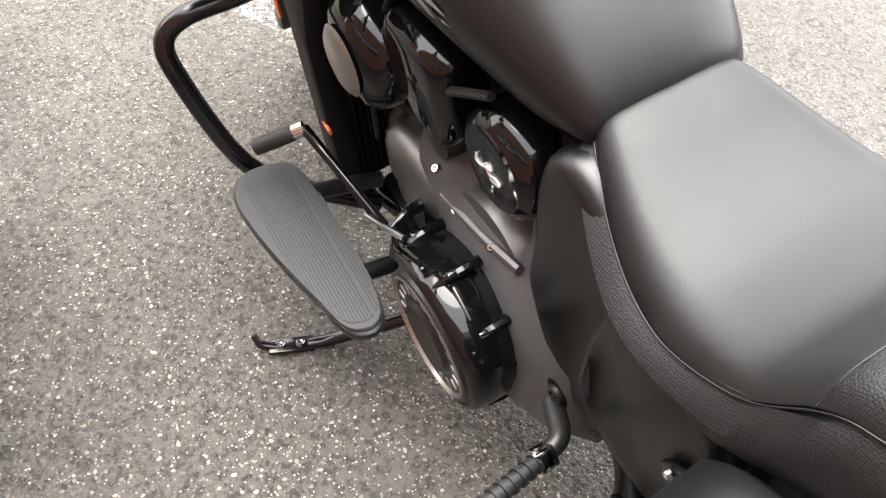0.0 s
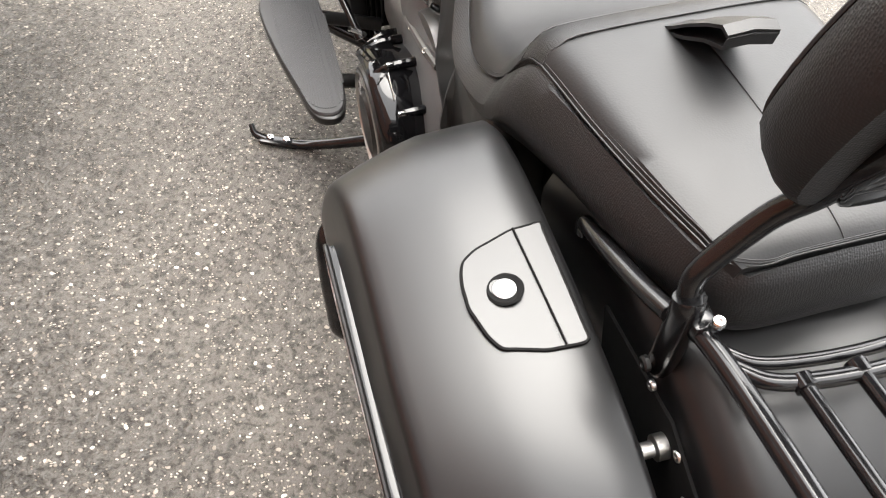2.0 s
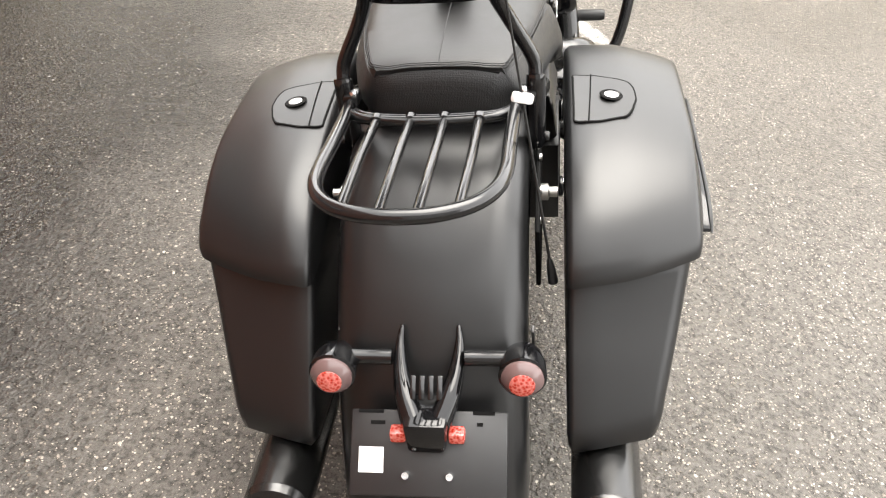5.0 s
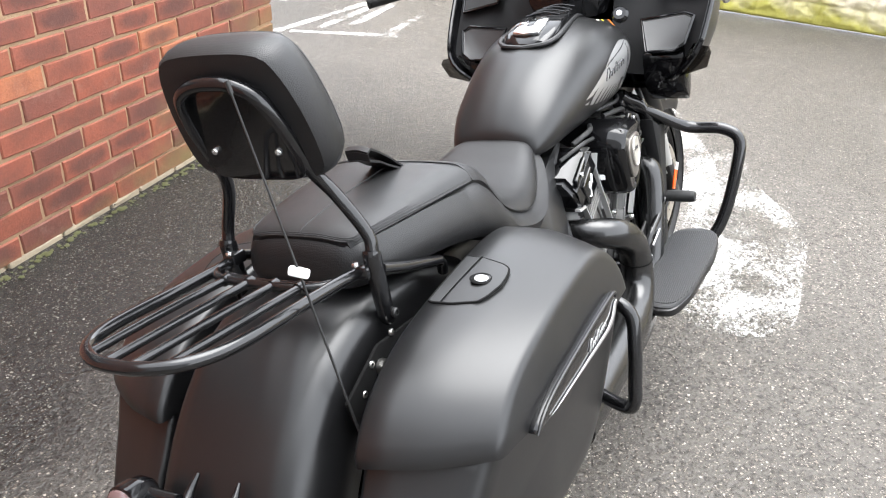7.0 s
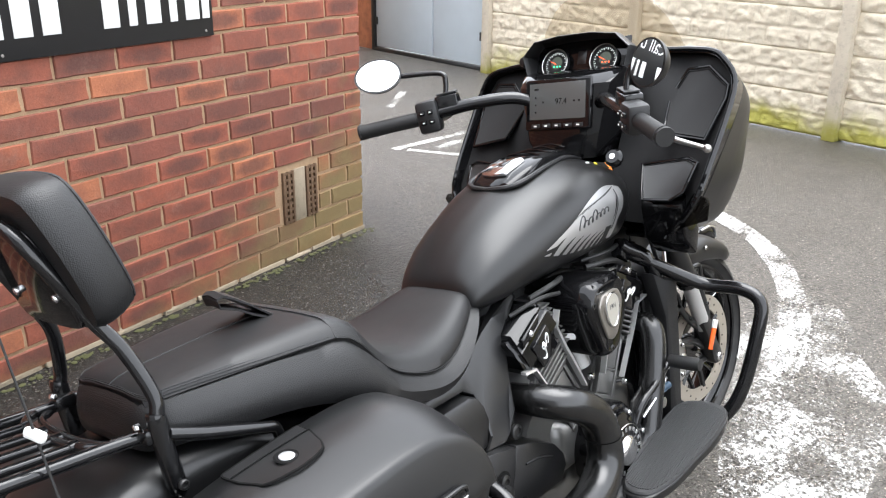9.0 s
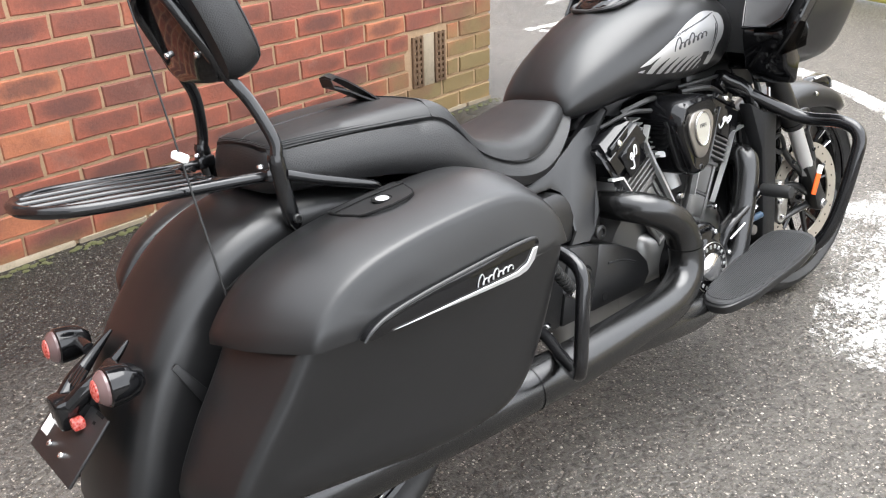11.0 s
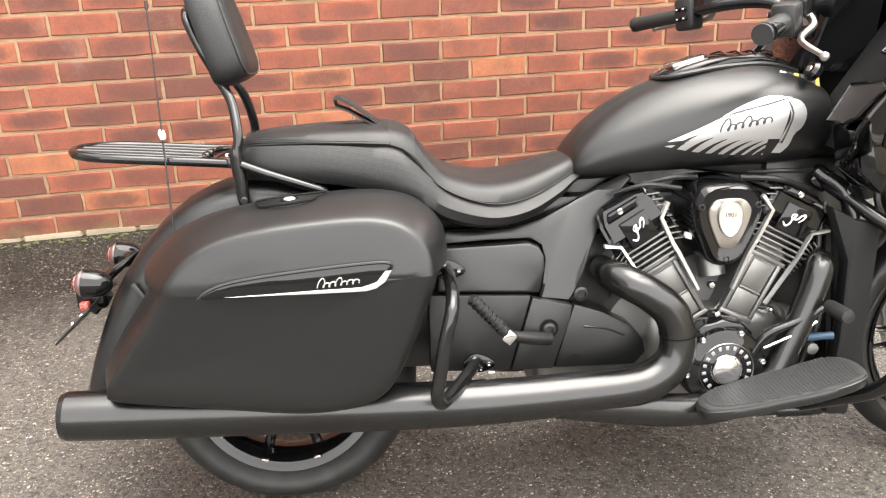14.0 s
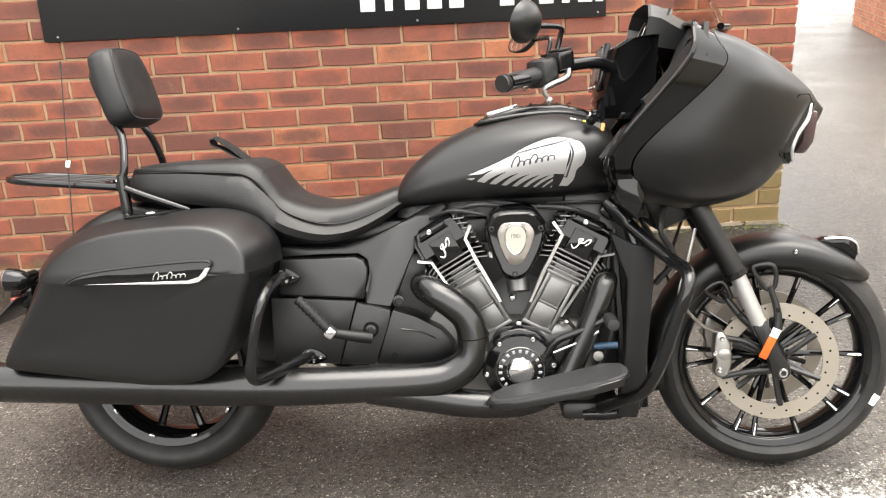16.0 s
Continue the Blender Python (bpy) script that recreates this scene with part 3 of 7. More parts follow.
def make_shed():
    """Steel double doors in a dark frame, at the end of the fence."""
    shed = tagged(new("garage_doors"), "closed pale grey steel double doors in a dark frame", "garage door")
    shed.matrix_basis = FENCE
    for k, u in enumerate((3.86 + 0.41, 3.86 + 1.36)):
        door = part("door", block((0.81 + 0.24 * k, 0.045, 2.3), pose(u, -0.06, 1.2), 0.006), DOORPAINT, shed)
        for z in (0.35, 1.2, 2.1):
            part("hinge", block((0.03, 0.02, 0.09), pose(u + (-0.385 if k == 0 else 0.505), -0.03, z), 0.004), PANEL, door)
    for u in (3.825, 5.785):
        part("frame_post", block((0.06, 0.09, 2.45), pose(u, -0.06, 1.225), 0.004), PANEL, shed)
    part("frame_head", block((2.02, 0.09, 0.08), pose(4.805, -0.06, 2.49), 0.004), PANEL, shed)
    part("threshold", block((1.94, 0.1, 0.04), pose(4.805, -0.06, 0.02), 0.004), PANEL, shed)
    part("surround", block((3.2, 0.2, 0.6), pose(5.3, -0.15, 2.83), 0), BRICKFAR, shed)
    part("pier", block((1.4, 0.2, 2.53), pose(6.52, -0.15, 1.265), 0), BRICKFAR, shed)
    return shed


make_shed()


def brickwork(face_long, face_high, material, parent, m, long=0.247, rise=0.088):
    """Joined bricks over a face; u along x, looking to -y."""
    verts, faces = [], []
    course, z = 0, 0.0
    while z + rise <= face_high + 1e-6:
        u = -long / 2 * (course % 2)
        while u < face_long:
            a, b = max(u, 0) + 0.006, min(u + long, face_long) - 0.006
            if b - a > 0.03:
                k = len(verts)
                for dx, dy in ((0.0, 0.012), (0.004, 0.0)):
                    verts += [(a + dx, dy, z + 0.006 + dx), (b - dx, dy, z + 0.006 + dx), (b - dx, dy, z + rise - 0.006 - dx), (a + dx, dy, z + rise - 0.006 - dx)]
                faces += [(k + 4, k + 5, k + 6, k + 7)] + [(k + i, k + (i + 1) % 4, k + 4 + (i + 1) % 4, k + 4 + i) for i in range(4)]
            u += long
        z += rise
        course += 1
    data = bpy.data.meshes.new("brickwork")
    data.from_pydata(verts, [], faces)
    data.materials.append(material)
    ob = new("brickwork", data)
    ob.parent = parent
    ob.matrix_basis = m
    return tagged(ob, kind="stuff")


def make_far_building():
    house = tagged(new("brick_building"), "orange-red brick building across the yard with a pale doorstep", "building")
    house.matrix_basis = pose(6.42, 11.4, 0, 0, 0, -101.5)
    part("wall", block((5.0, 0.25, 4.0), pose(2.5, 0.137, 2.0), 0), MORTAR, house)
    brickwork(5.0, 3.96, BRICKFAR, house, pose(0, 0, 0))
    part("return_wall", block((0.25, 2.0, 4.0), pose(-0.6, 1.2, 2.0), 0), BRICKFAR, house)
    part("set_back_wall", block((2.4, 0.2, 4.0), pose(-1.2, 1.0, 2.0), 0), BRICKFAR, house)
    part("doorstep", block((1.0, 0.4, 0.09), pose(-0.52, 0.4, 0.045), 0.01), WHITE, house)
    return house


make_far_building()


def make_unseen_walls():
    """Plain walls added out of view, behind and beside the path, to block low sky and shape reflections."""
    for name, size, at in (("wall_south", (30.0, 0.25, 1.8), (1.0, -11.0, 0.9)), ("wall_west", (0.25, 16.0, 8.0), (-8.0, -0.6, 4.0))):
        ob = part(name, block(size, pose(*at), 0), PALEWALL if name == "wall_west" else YARDWALL)
        tagged(ob, "plain grey unseen wall added to shape the reflected light", "wall", kind="structure")


make_unseen_walls()

# worn white paint on the ground: an arc, its spread middle, and lines beyond the wall's end
marking("road_marking", band([(4.05, 1.35), (3.86, 0.92), (3.64, 0.6), (3.4, 0.38), (3.1, 0.2), (2.8, 0.07), (2.5, -0.02), (2.2, -0.08)], 0.062), PAINTSOLID, "curved white line of worn road paint on asphalt")
marking("road_marking", even(curve([(1.5, -0.5), (1.9, -0.5), (2.3, -0.45), (2.6, -0.25), (2.95, -0.08), (3.05, 0.1), (2.85, 0.2), (2.5, 0.18), (2.2, 0.14), (1.95, 0.0), (1.6, -0.14), (1.4, -0.25)], 6, True), 60), PAINT, "broad flaking patch of white road paint", 0.003)
for a, b in (((3.66, 3.14), (4.76, 3.09)), ((4.0, 2.38), (3.72, 3.06)), ((4.01, 2.46), (4.62, 2.55)), ((4.08, 2.8), (4.84, 2.9)), ((3.9, 2.95), (4.8, 3.0)), ((4.42, 3.65), (5.08, 4.0)), ((4.67, 4.15), (5.27, 4.55))):
    marking("road_marking", band([a, ((a[0] + b[0]) / 2, (a[1] + b[1]) / 2), b], 0.032), PAINTSOLID, "straight white stroke of worn road lettering")

# ---- the motorcycle, in its own axes: x ahead, y to its left, z up ----
bike = tagged(new("motorcycle"), "satin black touring motorcycle with saddlebags, leaning on its side stand", "motorcycle")
bike.matrix_basis = LEAN
# the front wheel, fork and handlebar are turned a little to the right about the raked steering axis
STEER = pose(1.40, 0, 0.78) @ Matrix.Rotation(radians(-5), 4, Vector((-math.sin(radians(25)), 0, math.cos(radians(25))))) @ pose(-1.40, 0, -0.78)
REAR_AXLE, FRONT_AXLE = Vector((-0.01, 0, 0.322)), Vector((1.664, 0, 0.328))


def body(stations, n_along=5, n_round=36):
    """A body along x from stations (x, half section of (y, z) from the bottom's middle to the top's middle)."""
    halves = [even(curve(rows, 6), n_round // 2 + 1, closed=False) for _, rows in stations]
    flat = [np.concatenate([[x], np.array(h).ravel()]) for (x, _), h in zip(stations, halves)]
    rings = []
    for row in curve(flat, n_along):
        pts = row[1:].reshape(-1, 2)
        rings.append([(row[0], -y, z) for y, z in pts] + [(row[0], y, z) for y, z in pts[-2:0:-1]])
    return loft(rings)


# -- wheels --
def tyre_mesh(centre, outer, rim, half):
    """A tyre with shoulders, lips and grooves across its tread."""
    prof = [(rim, -half * 0.55), (rim + 0.008, -half * 0.72), (rim + 0.03, -half * 0.96), (outer - 0.048, -half), (outer - 0.028, -half * 0.84), (outer - 0.009, -half * 0.46), (outer, 0)]
    prof = curve(prof, 3)
    prof = [tuple(p) for p in prof] + [(p[0], -p[1]) for p in reversed(prof[:-1])]
    bm = lathe(prof + [(rim - 0.006, half * 0.5), (rim - 0.006, -half * 0.5)], centre, (0, 1, 0), 72)
    for f in [f for f in bm.faces if len(f.verts) == 3]:
        bm.faces.remove(f)
    return bm


def make_front_wheel():
    c = FRONT_AXLE
    wheel = part("front_wheel", moved(lathe([(0, -0.05), (0.034, -0.05), (0.04, -0.03), (0.03, 0), (0.04, 0.03), (0.034, 0.05), (0, 0.05)], c, (0, 1, 0), 28), STEER), GLOSS, bike, "gloss black multi-spoke cast front wheel")
    part("tyre", moved(tyre_mesh(c, 0.318, 0.243, 0.064), STEER), TYRE, wheel)
    rim = lathe([(0.243, -0.05), (0.25, -0.053), (0.25, -0.047), (0.238, -0.042), (0.228, -0.03), (0.222, 0), (0.228, 0.03), (0.238, 0.042), (0.25, 0.047), (0.25, 0.053), (0.243, 0.05), (0.236, 0.03), (0.236, -0.03)], c, (0, 1, 0), 64)
    for f in [f for f in rim.faces if len(f.verts) == 3]:
        rim.faces.remove(f)
    part("rim", moved(rim, STEER), GLOSS, wheel)
    # five pairs of spokes with a single one between each two pairs
    for k in range(5):
        for turn, lean in ((31.0, -0.04), (44.0, 0.04), (73.5, 0.0)):
            a = radians(72 * k + turn)
            b = a - lean
            way, root = Vector((math.cos(a), 0, math.sin(a))), Vector((math.cos(b), 0, math.sin(b)))
            p0, p1, p2 = c + root * 0.034, c + root.lerp(way, 0.6) * 0.14 + Vector((0, -0.008, 0)), c + way * 0.234 + Vector((0, -0.022, 0))
            part("spoke", moved(tube([p0, p1, p2], [0.011, 0.0075, 0.009], 4, 8), STEER), GLOSS, wheel)
            face = [p1.lerp(p2, 0.62) + Vector((0, -0.0085, 0)), p2 + Vector((0, -0.0095, 0))]
            part("spoke_edge", moved(tube(face, [0.002, 0.0038], 3, 6), STEER), CHROME, wheel, "machined bright edge of the spoke")
    for s in (-1, 1):
        y = s * 0.073
        bm = lathe([(0.121, y - 0.0025), (0.162, y - 0.0025), (0.162, y + 0.0025), (0.121, y + 0.0025), (0.121, y - 0.0025)], c, (0, 1, 0), 56)
        for f in [f for f in bm.faces if len(f.verts) == 3]:
            bm.faces.remove(f)
        disc = part("brake_disc", moved(bm, STEER), DISC, wheel, "drilled steel brake disc")
        holes = []
        for k in range(28):
            a = 2 * math.pi * k / 28
            r = 0.131 + 0.01 * (k % 3)
            q = c + Vector((math.cos(a) * r, y - s * 0.0 - 0.0031 * (1 if s < 0 else -1), math.sin(a) * r))
            holes.append(lathe([(0, 0), (0.0032, 0), (0.0032, 0.0004), (0, 0.0004)], q, (0, 1 if s > 0 else -1, 0), 8))
        tagged(part("drill_hole", moved(joined(*holes), STEER), HOLE, disc), kind="stuff")
        for k in range(6):
            a = 2 * math.pi * k / 6 + 0.5
            part("disc_carrier", moved(tube([c + Vector((math.cos(a) * 0.035, y * 0.9, math.sin(a) * 0.035)), c + Vector((math.cos(a + 0.15) * 0.125, y, math.sin(a + 0.15) * 0.125))], 0.008, 2, 6), STEER), BLACKCAST, wheel)
    part("tyre_sticker", moved(block((0.032, 0.0012, 0.02), Matrix.Translation(c + Vector((0.26, -0.0615, -0.11))) @ pose(0, 0, 0, 0, -58, 0) @ pose(0, 0, 0, 6, 0, 0), 0), STEER), WHITE, wheel)
    part("axle_nut", moved(bolt(c + Vector((0.004, -0.128, -0.012)), (0, -1, 0), 0.014, 0.012), STEER), CHROME, wheel)
    return wheel


make_front_wheel()


def make_rear_wheel():
    c = REAR_AXLE
    wheel = part("rear_wheel", lathe([(0, -0.08), (0.05, -0.08), (0.06, -0.05), (0.05, 0), (0.06, 0.05), (0.05, 0.08), (0, 0.08)], c, (0, 1, 0), 28), GLOSS, bike, "gloss black cast rear wheel with a wide tyre")
    part("tyre", tyre_mesh(c, 0.306, 0.208, 0.09), TYRE, wheel)
    rim = lathe([(0.206, -0.072), (0.216, -0.076), (0.216, -0.068), (0.2, -0.06), (0.192, -0.04), (0.186, 0), (0.192, 0.04), (0.2, 0.06), (0.216, 0.068), (0.216, 0.076), (0.206, 0.072), (0.2, 0.03), (0.2, -0.03)], c, (0, 1, 0), 56)
    for f in [f for f in rim.faces if len(f.verts) == 3]:
        rim.faces.remove(f)
    part("rim", rim, GLOSS, wheel)
    for k in range(10):
        a = 2 * math.pi * k / 10
        d = Vector((math.cos(a), 0, math.sin(a)))
        part("spoke", tube([c + d * 0.05, c + d * 0.13, c + d * 0.195], [0.016, 0.011, 0.013], 3, 8), GLOSS, wheel)
        part("rim_weight", block((0.016, 0.01, 0.006), Matrix.Translation(c + d * 0.197 + Vector((0, -0.066, 0))) @ pose(0, 0, 0, 0, -math.degrees(a) + 90, 0), 0.001), CHROME, wheel)
    return wheel


make_rear_wheel()


# -- front end --
def make_front_fender():
    c = FRONT_AXLE
    rings, inner = [], []
    for a in np.linspace(43, 198, 36):
        r = 0.328
        t = min(1, (a - 43) / 14, (198 - a) / 8)
        w = 0.078 * (0.5 + 0.5 * max(0, t) ** 0.5)
        drop = float(np.interp(a, (43, 52, 72, 93, 121, 143, 166, 198), (0.01, 0.04, 0.055, 0.06, 0.053, 0.042, 0.037, 0.02)))
        ring = []
        for y, dr in ((-w - 0.002, -drop), (-w - 0.003, -drop * 0.5), (-w, min(-0.012, -drop * 0.25)), (-w * 0.84, 0.0), (-w * 0.45, 0.008), (0, 0.011)):
            ring.append((y, r + dr))
        full = ring + [(-y, q) for y, q in reversed(ring[:-1])]
        thick = [(y * 0.94, q - 0.006) for y, q in reversed(full)]
        rings.append([(c.x + q * math.cos(radians(a)), y, c.z + q * math.sin(radians(a))) for y, q in full + thick])
    fender = part("front_fender", moved(loft(rings), STEER), MATTE, bike, "satin black front mudguard")
    part("fender_lamp", moved(prism([(1.77, 0.645), (1.83, 0.622), (1.872, 0.592), (1.881, 0.618), (1.874, 0.644), (1.845, 0.658), (1.795, 0.656)], -0.019, 0.019, "y", 0.006), STEER), GLOSS, fender, "small chrome-edged lamp on the mudguard")
    part("lamp_trim", moved(tube([(1.79, -0.0185, 0.652), (1.845, -0.0195, 0.653), (1.872, -0.019, 0.638), (1.878, -0.0185, 0.612)], 0.004, 4, 8), STEER), CHROME, fender)
    for s in (-1, 1):
        # two looped arms carry the mudguard on the fork's foot
        for loop, arm in (([(1.592, 0.592), (1.643, 0.596), (1.65, 0.545), (1.632, 0.532), (1.615, 0.548)], [(1.636, 0.54), (1.655, 0.48), (1.657, 0.435), (1.64, 0.39)]),
                          ([(1.472, 0.53), (1.512, 0.553), (1.535, 0.515), (1.522, 0.5), (1.505, 0.505)], [(1.526, 0.508), (1.56, 0.465), (1.602, 0.425), (1.63, 0.385)])):
            part("stay_loop", moved(tube([(x, s * 0.094, z) for x, z in loop], 0.0062, 5, 8, closed=True), STEER), BLACKCAST, fender)
            part("stay", moved(tube([(x, s * (0.096 + 0.004 * i), z) for i, (x, z) in enumerate(arm)], [0.008, 0.01, 0.011, 0.011], 4, 10), STEER), BLACKCAST, fender)
            part("stay_bolt", moved(bolt((arm[1][0], s * 0.108, arm[1][1]), (0, s, 0), 0.006), STEER), TUBE, fender)
        part("fixing_bolt", moved(bolt((1.70, s * 0.083, 0.63), (0, s, 0), 0.006), STEER), CHROME, fender)


make_front_fender()


def make_fork(s):
    top, knee, foot = Vector((1.40, s * 0.115, 0.83)), Vector((1.548, s * 0.115, 0.575)), Vector((1.662, s * 0.115, 0.326))
    fork = part("fork_leg", moved(tube([top, top.lerp(knee, 0.5), knee], 0.029, 3, 20), STEER), MATTE, bike, "black upside-down fork leg with a bright steel tube")
    part("fork_collar", moved(tube([knee + (top - knee) * 0.05, knee], 0.032, 2, 20), STEER), TUBE, fork)
    part("fork_tube", moved(tube([knee, knee.lerp(foot, 0.62)], 0.021, 3, 20), STEER), EDGE, fork, "bright steel fork tube")
    low = knee.lerp(foot, 0.5)
    down = (foot - low).normalized()
    off = Vector((-down.z, 0, down.x))
    edge = [low - off * 0.021, low + off * 0.021, low.lerp(foot, 0.3) + off * 0.018, low.lerp(foot, 0.8) + off * 0.02, foot + off * 0.025, foot + off * 0.02 + down * 0.024, foot + down * 0.034, foot - off * 0.02 + down * 0.024, foot - off * 0.025, low.lerp(foot, 0.8) - off * 0.02, low.lerp(foot, 0.3) - off * 0.018]
    part("fork_bottom", moved(prism([(p.x, p.z) for p in edge], s * 0.094, s * 0.136, "y", 0.008), STEER), BLACKCAST, fork)
    spot = knee.lerp(foot, 0.72)
    turn = Matrix.Translation((spot.x, s * 0.138, spot.z)) @ pose(0, 0, 0, 0, 24, 0)
    part("reflector", moved(block((0.022, 0.006, 0.085), turn, 0.003), STEER), AMBER, fork, "amber side reflector")
    part("reflector_top", moved(block((0.022, 0.0065, 0.026), turn @ pose(0, 0.0, 0.032), 0.002), STEER), WHITE, fork)
    y0, y1 = s * 0.06, s * 0.105
    cal = part("brake_caliper", moved(prism([(1.502, 0.42), (1.52, 0.418), (1.541, 0.385), (1.545, 0.33), (1.535, 0.296), (1.512, 0.288), (1.496, 0.305), (1.503, 0.335), (1.494, 0.36), (1.496, 0.395)], y0, y1, "y", 0.008, 3), STEER), STEEL, fork, "pale alloy brake caliper")
    for x, z in ((1.512, 0.312), (1.516, 0.4), (1.498, 0.36)):
        part("caliper_bolt", moved(bolt((x, y1, z), (0, s, 0), 0.007, 0.007), STEER), CHROME, cal)
    part("caliper_cap", moved(lathe([(0, 0), (0.016, 0), (0.016, 0.003), (0.012, 0.005), (0, 0.005)], (1.524, y1 - s * 0.002, 0.355), (0, s, 0), 20), STEER), STEEL, cal)
    part("caliper_bracket", moved(tube([(1.528, s * 0.09, 0.398), (1.585, s * 0.096, 0.387), (1.64, s * 0.1, 0.352)], [0.007, 0.009, 0.012], 4, 10), STEER), BLACKCAST, fork)
    part("caliper_bracket", moved(tube([(1.52, s * 0.09, 0.288), (1.58, s * 0.096, 0.305), (1.652, s * 0.1, 0.315)], [0.007, 0.009, 0.013], 4, 10), STEER), BLACKCAST, fork)
    part("brake_hose", moved(tube([(1.44, s * 0.11, 0.70), (1.415, s * 0.13, 0.60), (1.40, s * 0.13, 0.52), (1.46, s * 0.11, 0.44), (1.52, s * 0.09, 0.41)], 0.0045, 6, 8), STEER), STEEL if s < 0 else RUBBER, fork)
    return fork


for side in (-1, 1):
    make_fork(side)


def make_frame_front():
    """Radiator, its shrouds and the front of the frame."""
    frame_part = part("frame", joined(block((0.5, 0.16, 0.09), pose(1.15, 0, 0.79, 0, 8, 0), 0.02), block((0.14, 0.18, 0.2), pose(1.36, 0, 0.80, 0, -25, 0), 0.02), block((0.9, 0.17, 0.07), pose(0.55, 0, 0.70), 0.02), block((0.5, 0.2, 0.3), pose(0.5, 0, 0.5), 0.02), block((0.62, 0.1, 0.34), pose(0.95, 0, 0.64), 0.03), block((0.2, 0.2, 0.5), pose(1.19, 0, 0.55), 0.02)), BLACKCAST, bike, "black cast frame")
    rad = part("radiator", block((0.05, 0.34, 0.44), pose(1.262, 0, 0.45, 0, -4, 0), 0.006), HOLE, bike, "black radiator with upright fins")
    for k in range(26):
        y = -0.155 + 0.0124 * k
        part("fin", block((0.012, 0.003, 0.4), pose(1.232, y, 0.45, 0, -4, 0), 0), BLACKCAST, rad)
    for s in (-1, 1):
        part("radiator_shroud", prism([(1.195, 0.705), (1.255, 0.672), (1.312, 0.66), (1.302, 0.50), (1.288, 0.33), (1.268, 0.215), (1.215, 0.22), (1.235, 0.40), (1.24, 0.58)], s * 0.165, s * 0.205, "y", 0.008), SPEAKER, bike, "black plastic radiator shroud")
        part("down_tube", tube([(1.20, s * 0.12, 0.77), (1.26, s * 0.17, 0.68), (1.28, s * 0.17, 0.3), (1.24, s * 0.15, 0.22), (1.14, s * 0.12, 0.2)], 0.018, 6, 12), TUBE, bike)
        part("hose", tube([(1.36, s * 0.1, 0.79), (1.335, s * 0.14, 0.70), (1.375, s * 0.12, 0.62), (1.33, s * 0.1, 0.55)], 0.008, 6, 8), RUBBER, bike)
    part("belly_pan", block((0.16, 0.26, 0.05), pose(1.16, 0, 0.21), 0.015), PANEL, bike, "black underside guard")
    part("horn", lathe([(0, 0), (0.03, 0.0), (0.035, 0.01), (0.02, 0.03), (0, 0.03)], (1.30, -0.06, 0.74), (-1, 0, 0.2), 20), TUBE, bike)


make_frame_front()


def make_highway_bar(s):
    path = [(1.205, 0.11, 0.757), (1.25, 0.165, 0.715), (1.335, 0.255, 0.642), (1.352, 0.35, 0.63), (1.348, 0.396, 0.60), (1.325, 0.394, 0.53), (1.29, 0.365, 0.40), (1.262, 0.325, 0.33), (1.22, 0.25, 0.28), (1.18, 0.16, 0.23)]
    bar = part("highway_bar", tube([(x, s * y, z) for x, y, z in path], 0.0165, 7, 16), TUBE, bike, "black tubular engine guard bar")
    part("clamp", moved(block((0.05, 0.035, 0.05), pose(1.212, s * 0.115, 0.752, 0, 40, 0), 0.01), pose(0, 0, 0)), TUBE, bar)
    part("clamp_bolt", bolt((1.225, s * 0.135, 0.76), (0, s, 0), 0.012, 0.008), GLOSS, bar)


for side in (-1, 1):
    make_highway_bar(side)


# -- fairing: its middle lies a little to the left of the frame's --
MID = 0.015
HALF_RIM = [(1.32, 0.0, 0.775), (1.235, -0.2, 0.785), (1.188, -0.285, 0.815), (1.166, -0.362, 0.9), (1.36, -0.382, 1.123), (1.372, -0.337, 1.195), (1.392, -0.258, 1.208), (1.41, 0.0, 1.222)]
HALF_GROOVE = [(1.36, 0.0, 0.762), (1.29, -0.2, 0.77), (1.249, -0.285, 0.81), (1.226, -0.35, 0.899), (1.447, -0.364, 1.1), (1.42, -0.33, 1.17), (1.43, -0.255, 1.192), (1.46, 0.0, 1.206)]
HALF_CHEEK = [(1.42, 0.0, 0.748), (1.4, -0.17, 0.752), (1.4, -0.292, 0.785), (1.4, -0.35, 0.9), (1.522, -0.346, 1.058), (1.52, -0.3, 1.138), (1.525, -0.2, 1.166), (1.545, 0.0, 1.178)]
HALF_SHOULDER = [(1.53, 0.0, 0.768), (1.52, -0.15, 0.77), (1.53, -0.252, 0.795), (1.552, -0.3, 0.9), (1.608, -0.288, 1.038), (1.62, -0.23, 1.09), (1.622, -0.15, 1.118), (1.628, 0.0, 1.132)]
HALF_NOSE = [(1.6, 0.0, 0.805), (1.6, -0.12, 0.808), (1.612, -0.18, 0.838), (1.652, -0.21, 0.9), (1.69, -0.205, 1.015), (1.7, -0.16, 1.045), (1.7, -0.1, 1.062), (1.708, 0.0, 1.07)]


def half_line(points, s, n=6):
    """A line over one half of the fairing, corners kept fairly tight."""
    tight = []
    for i, p in enumerate(points):
        p = np.array(p)
        if 0 < i < len(points) - 1:
            tight += [p + (np.array(points[i - 1]) - p) * 0.2, p + (np.array(points[i + 1]) - p) * 0.2]
        else:
            tight.append(p)
    return [(x, MID - s * y, z) for x, y, z in curve(tight, n)]


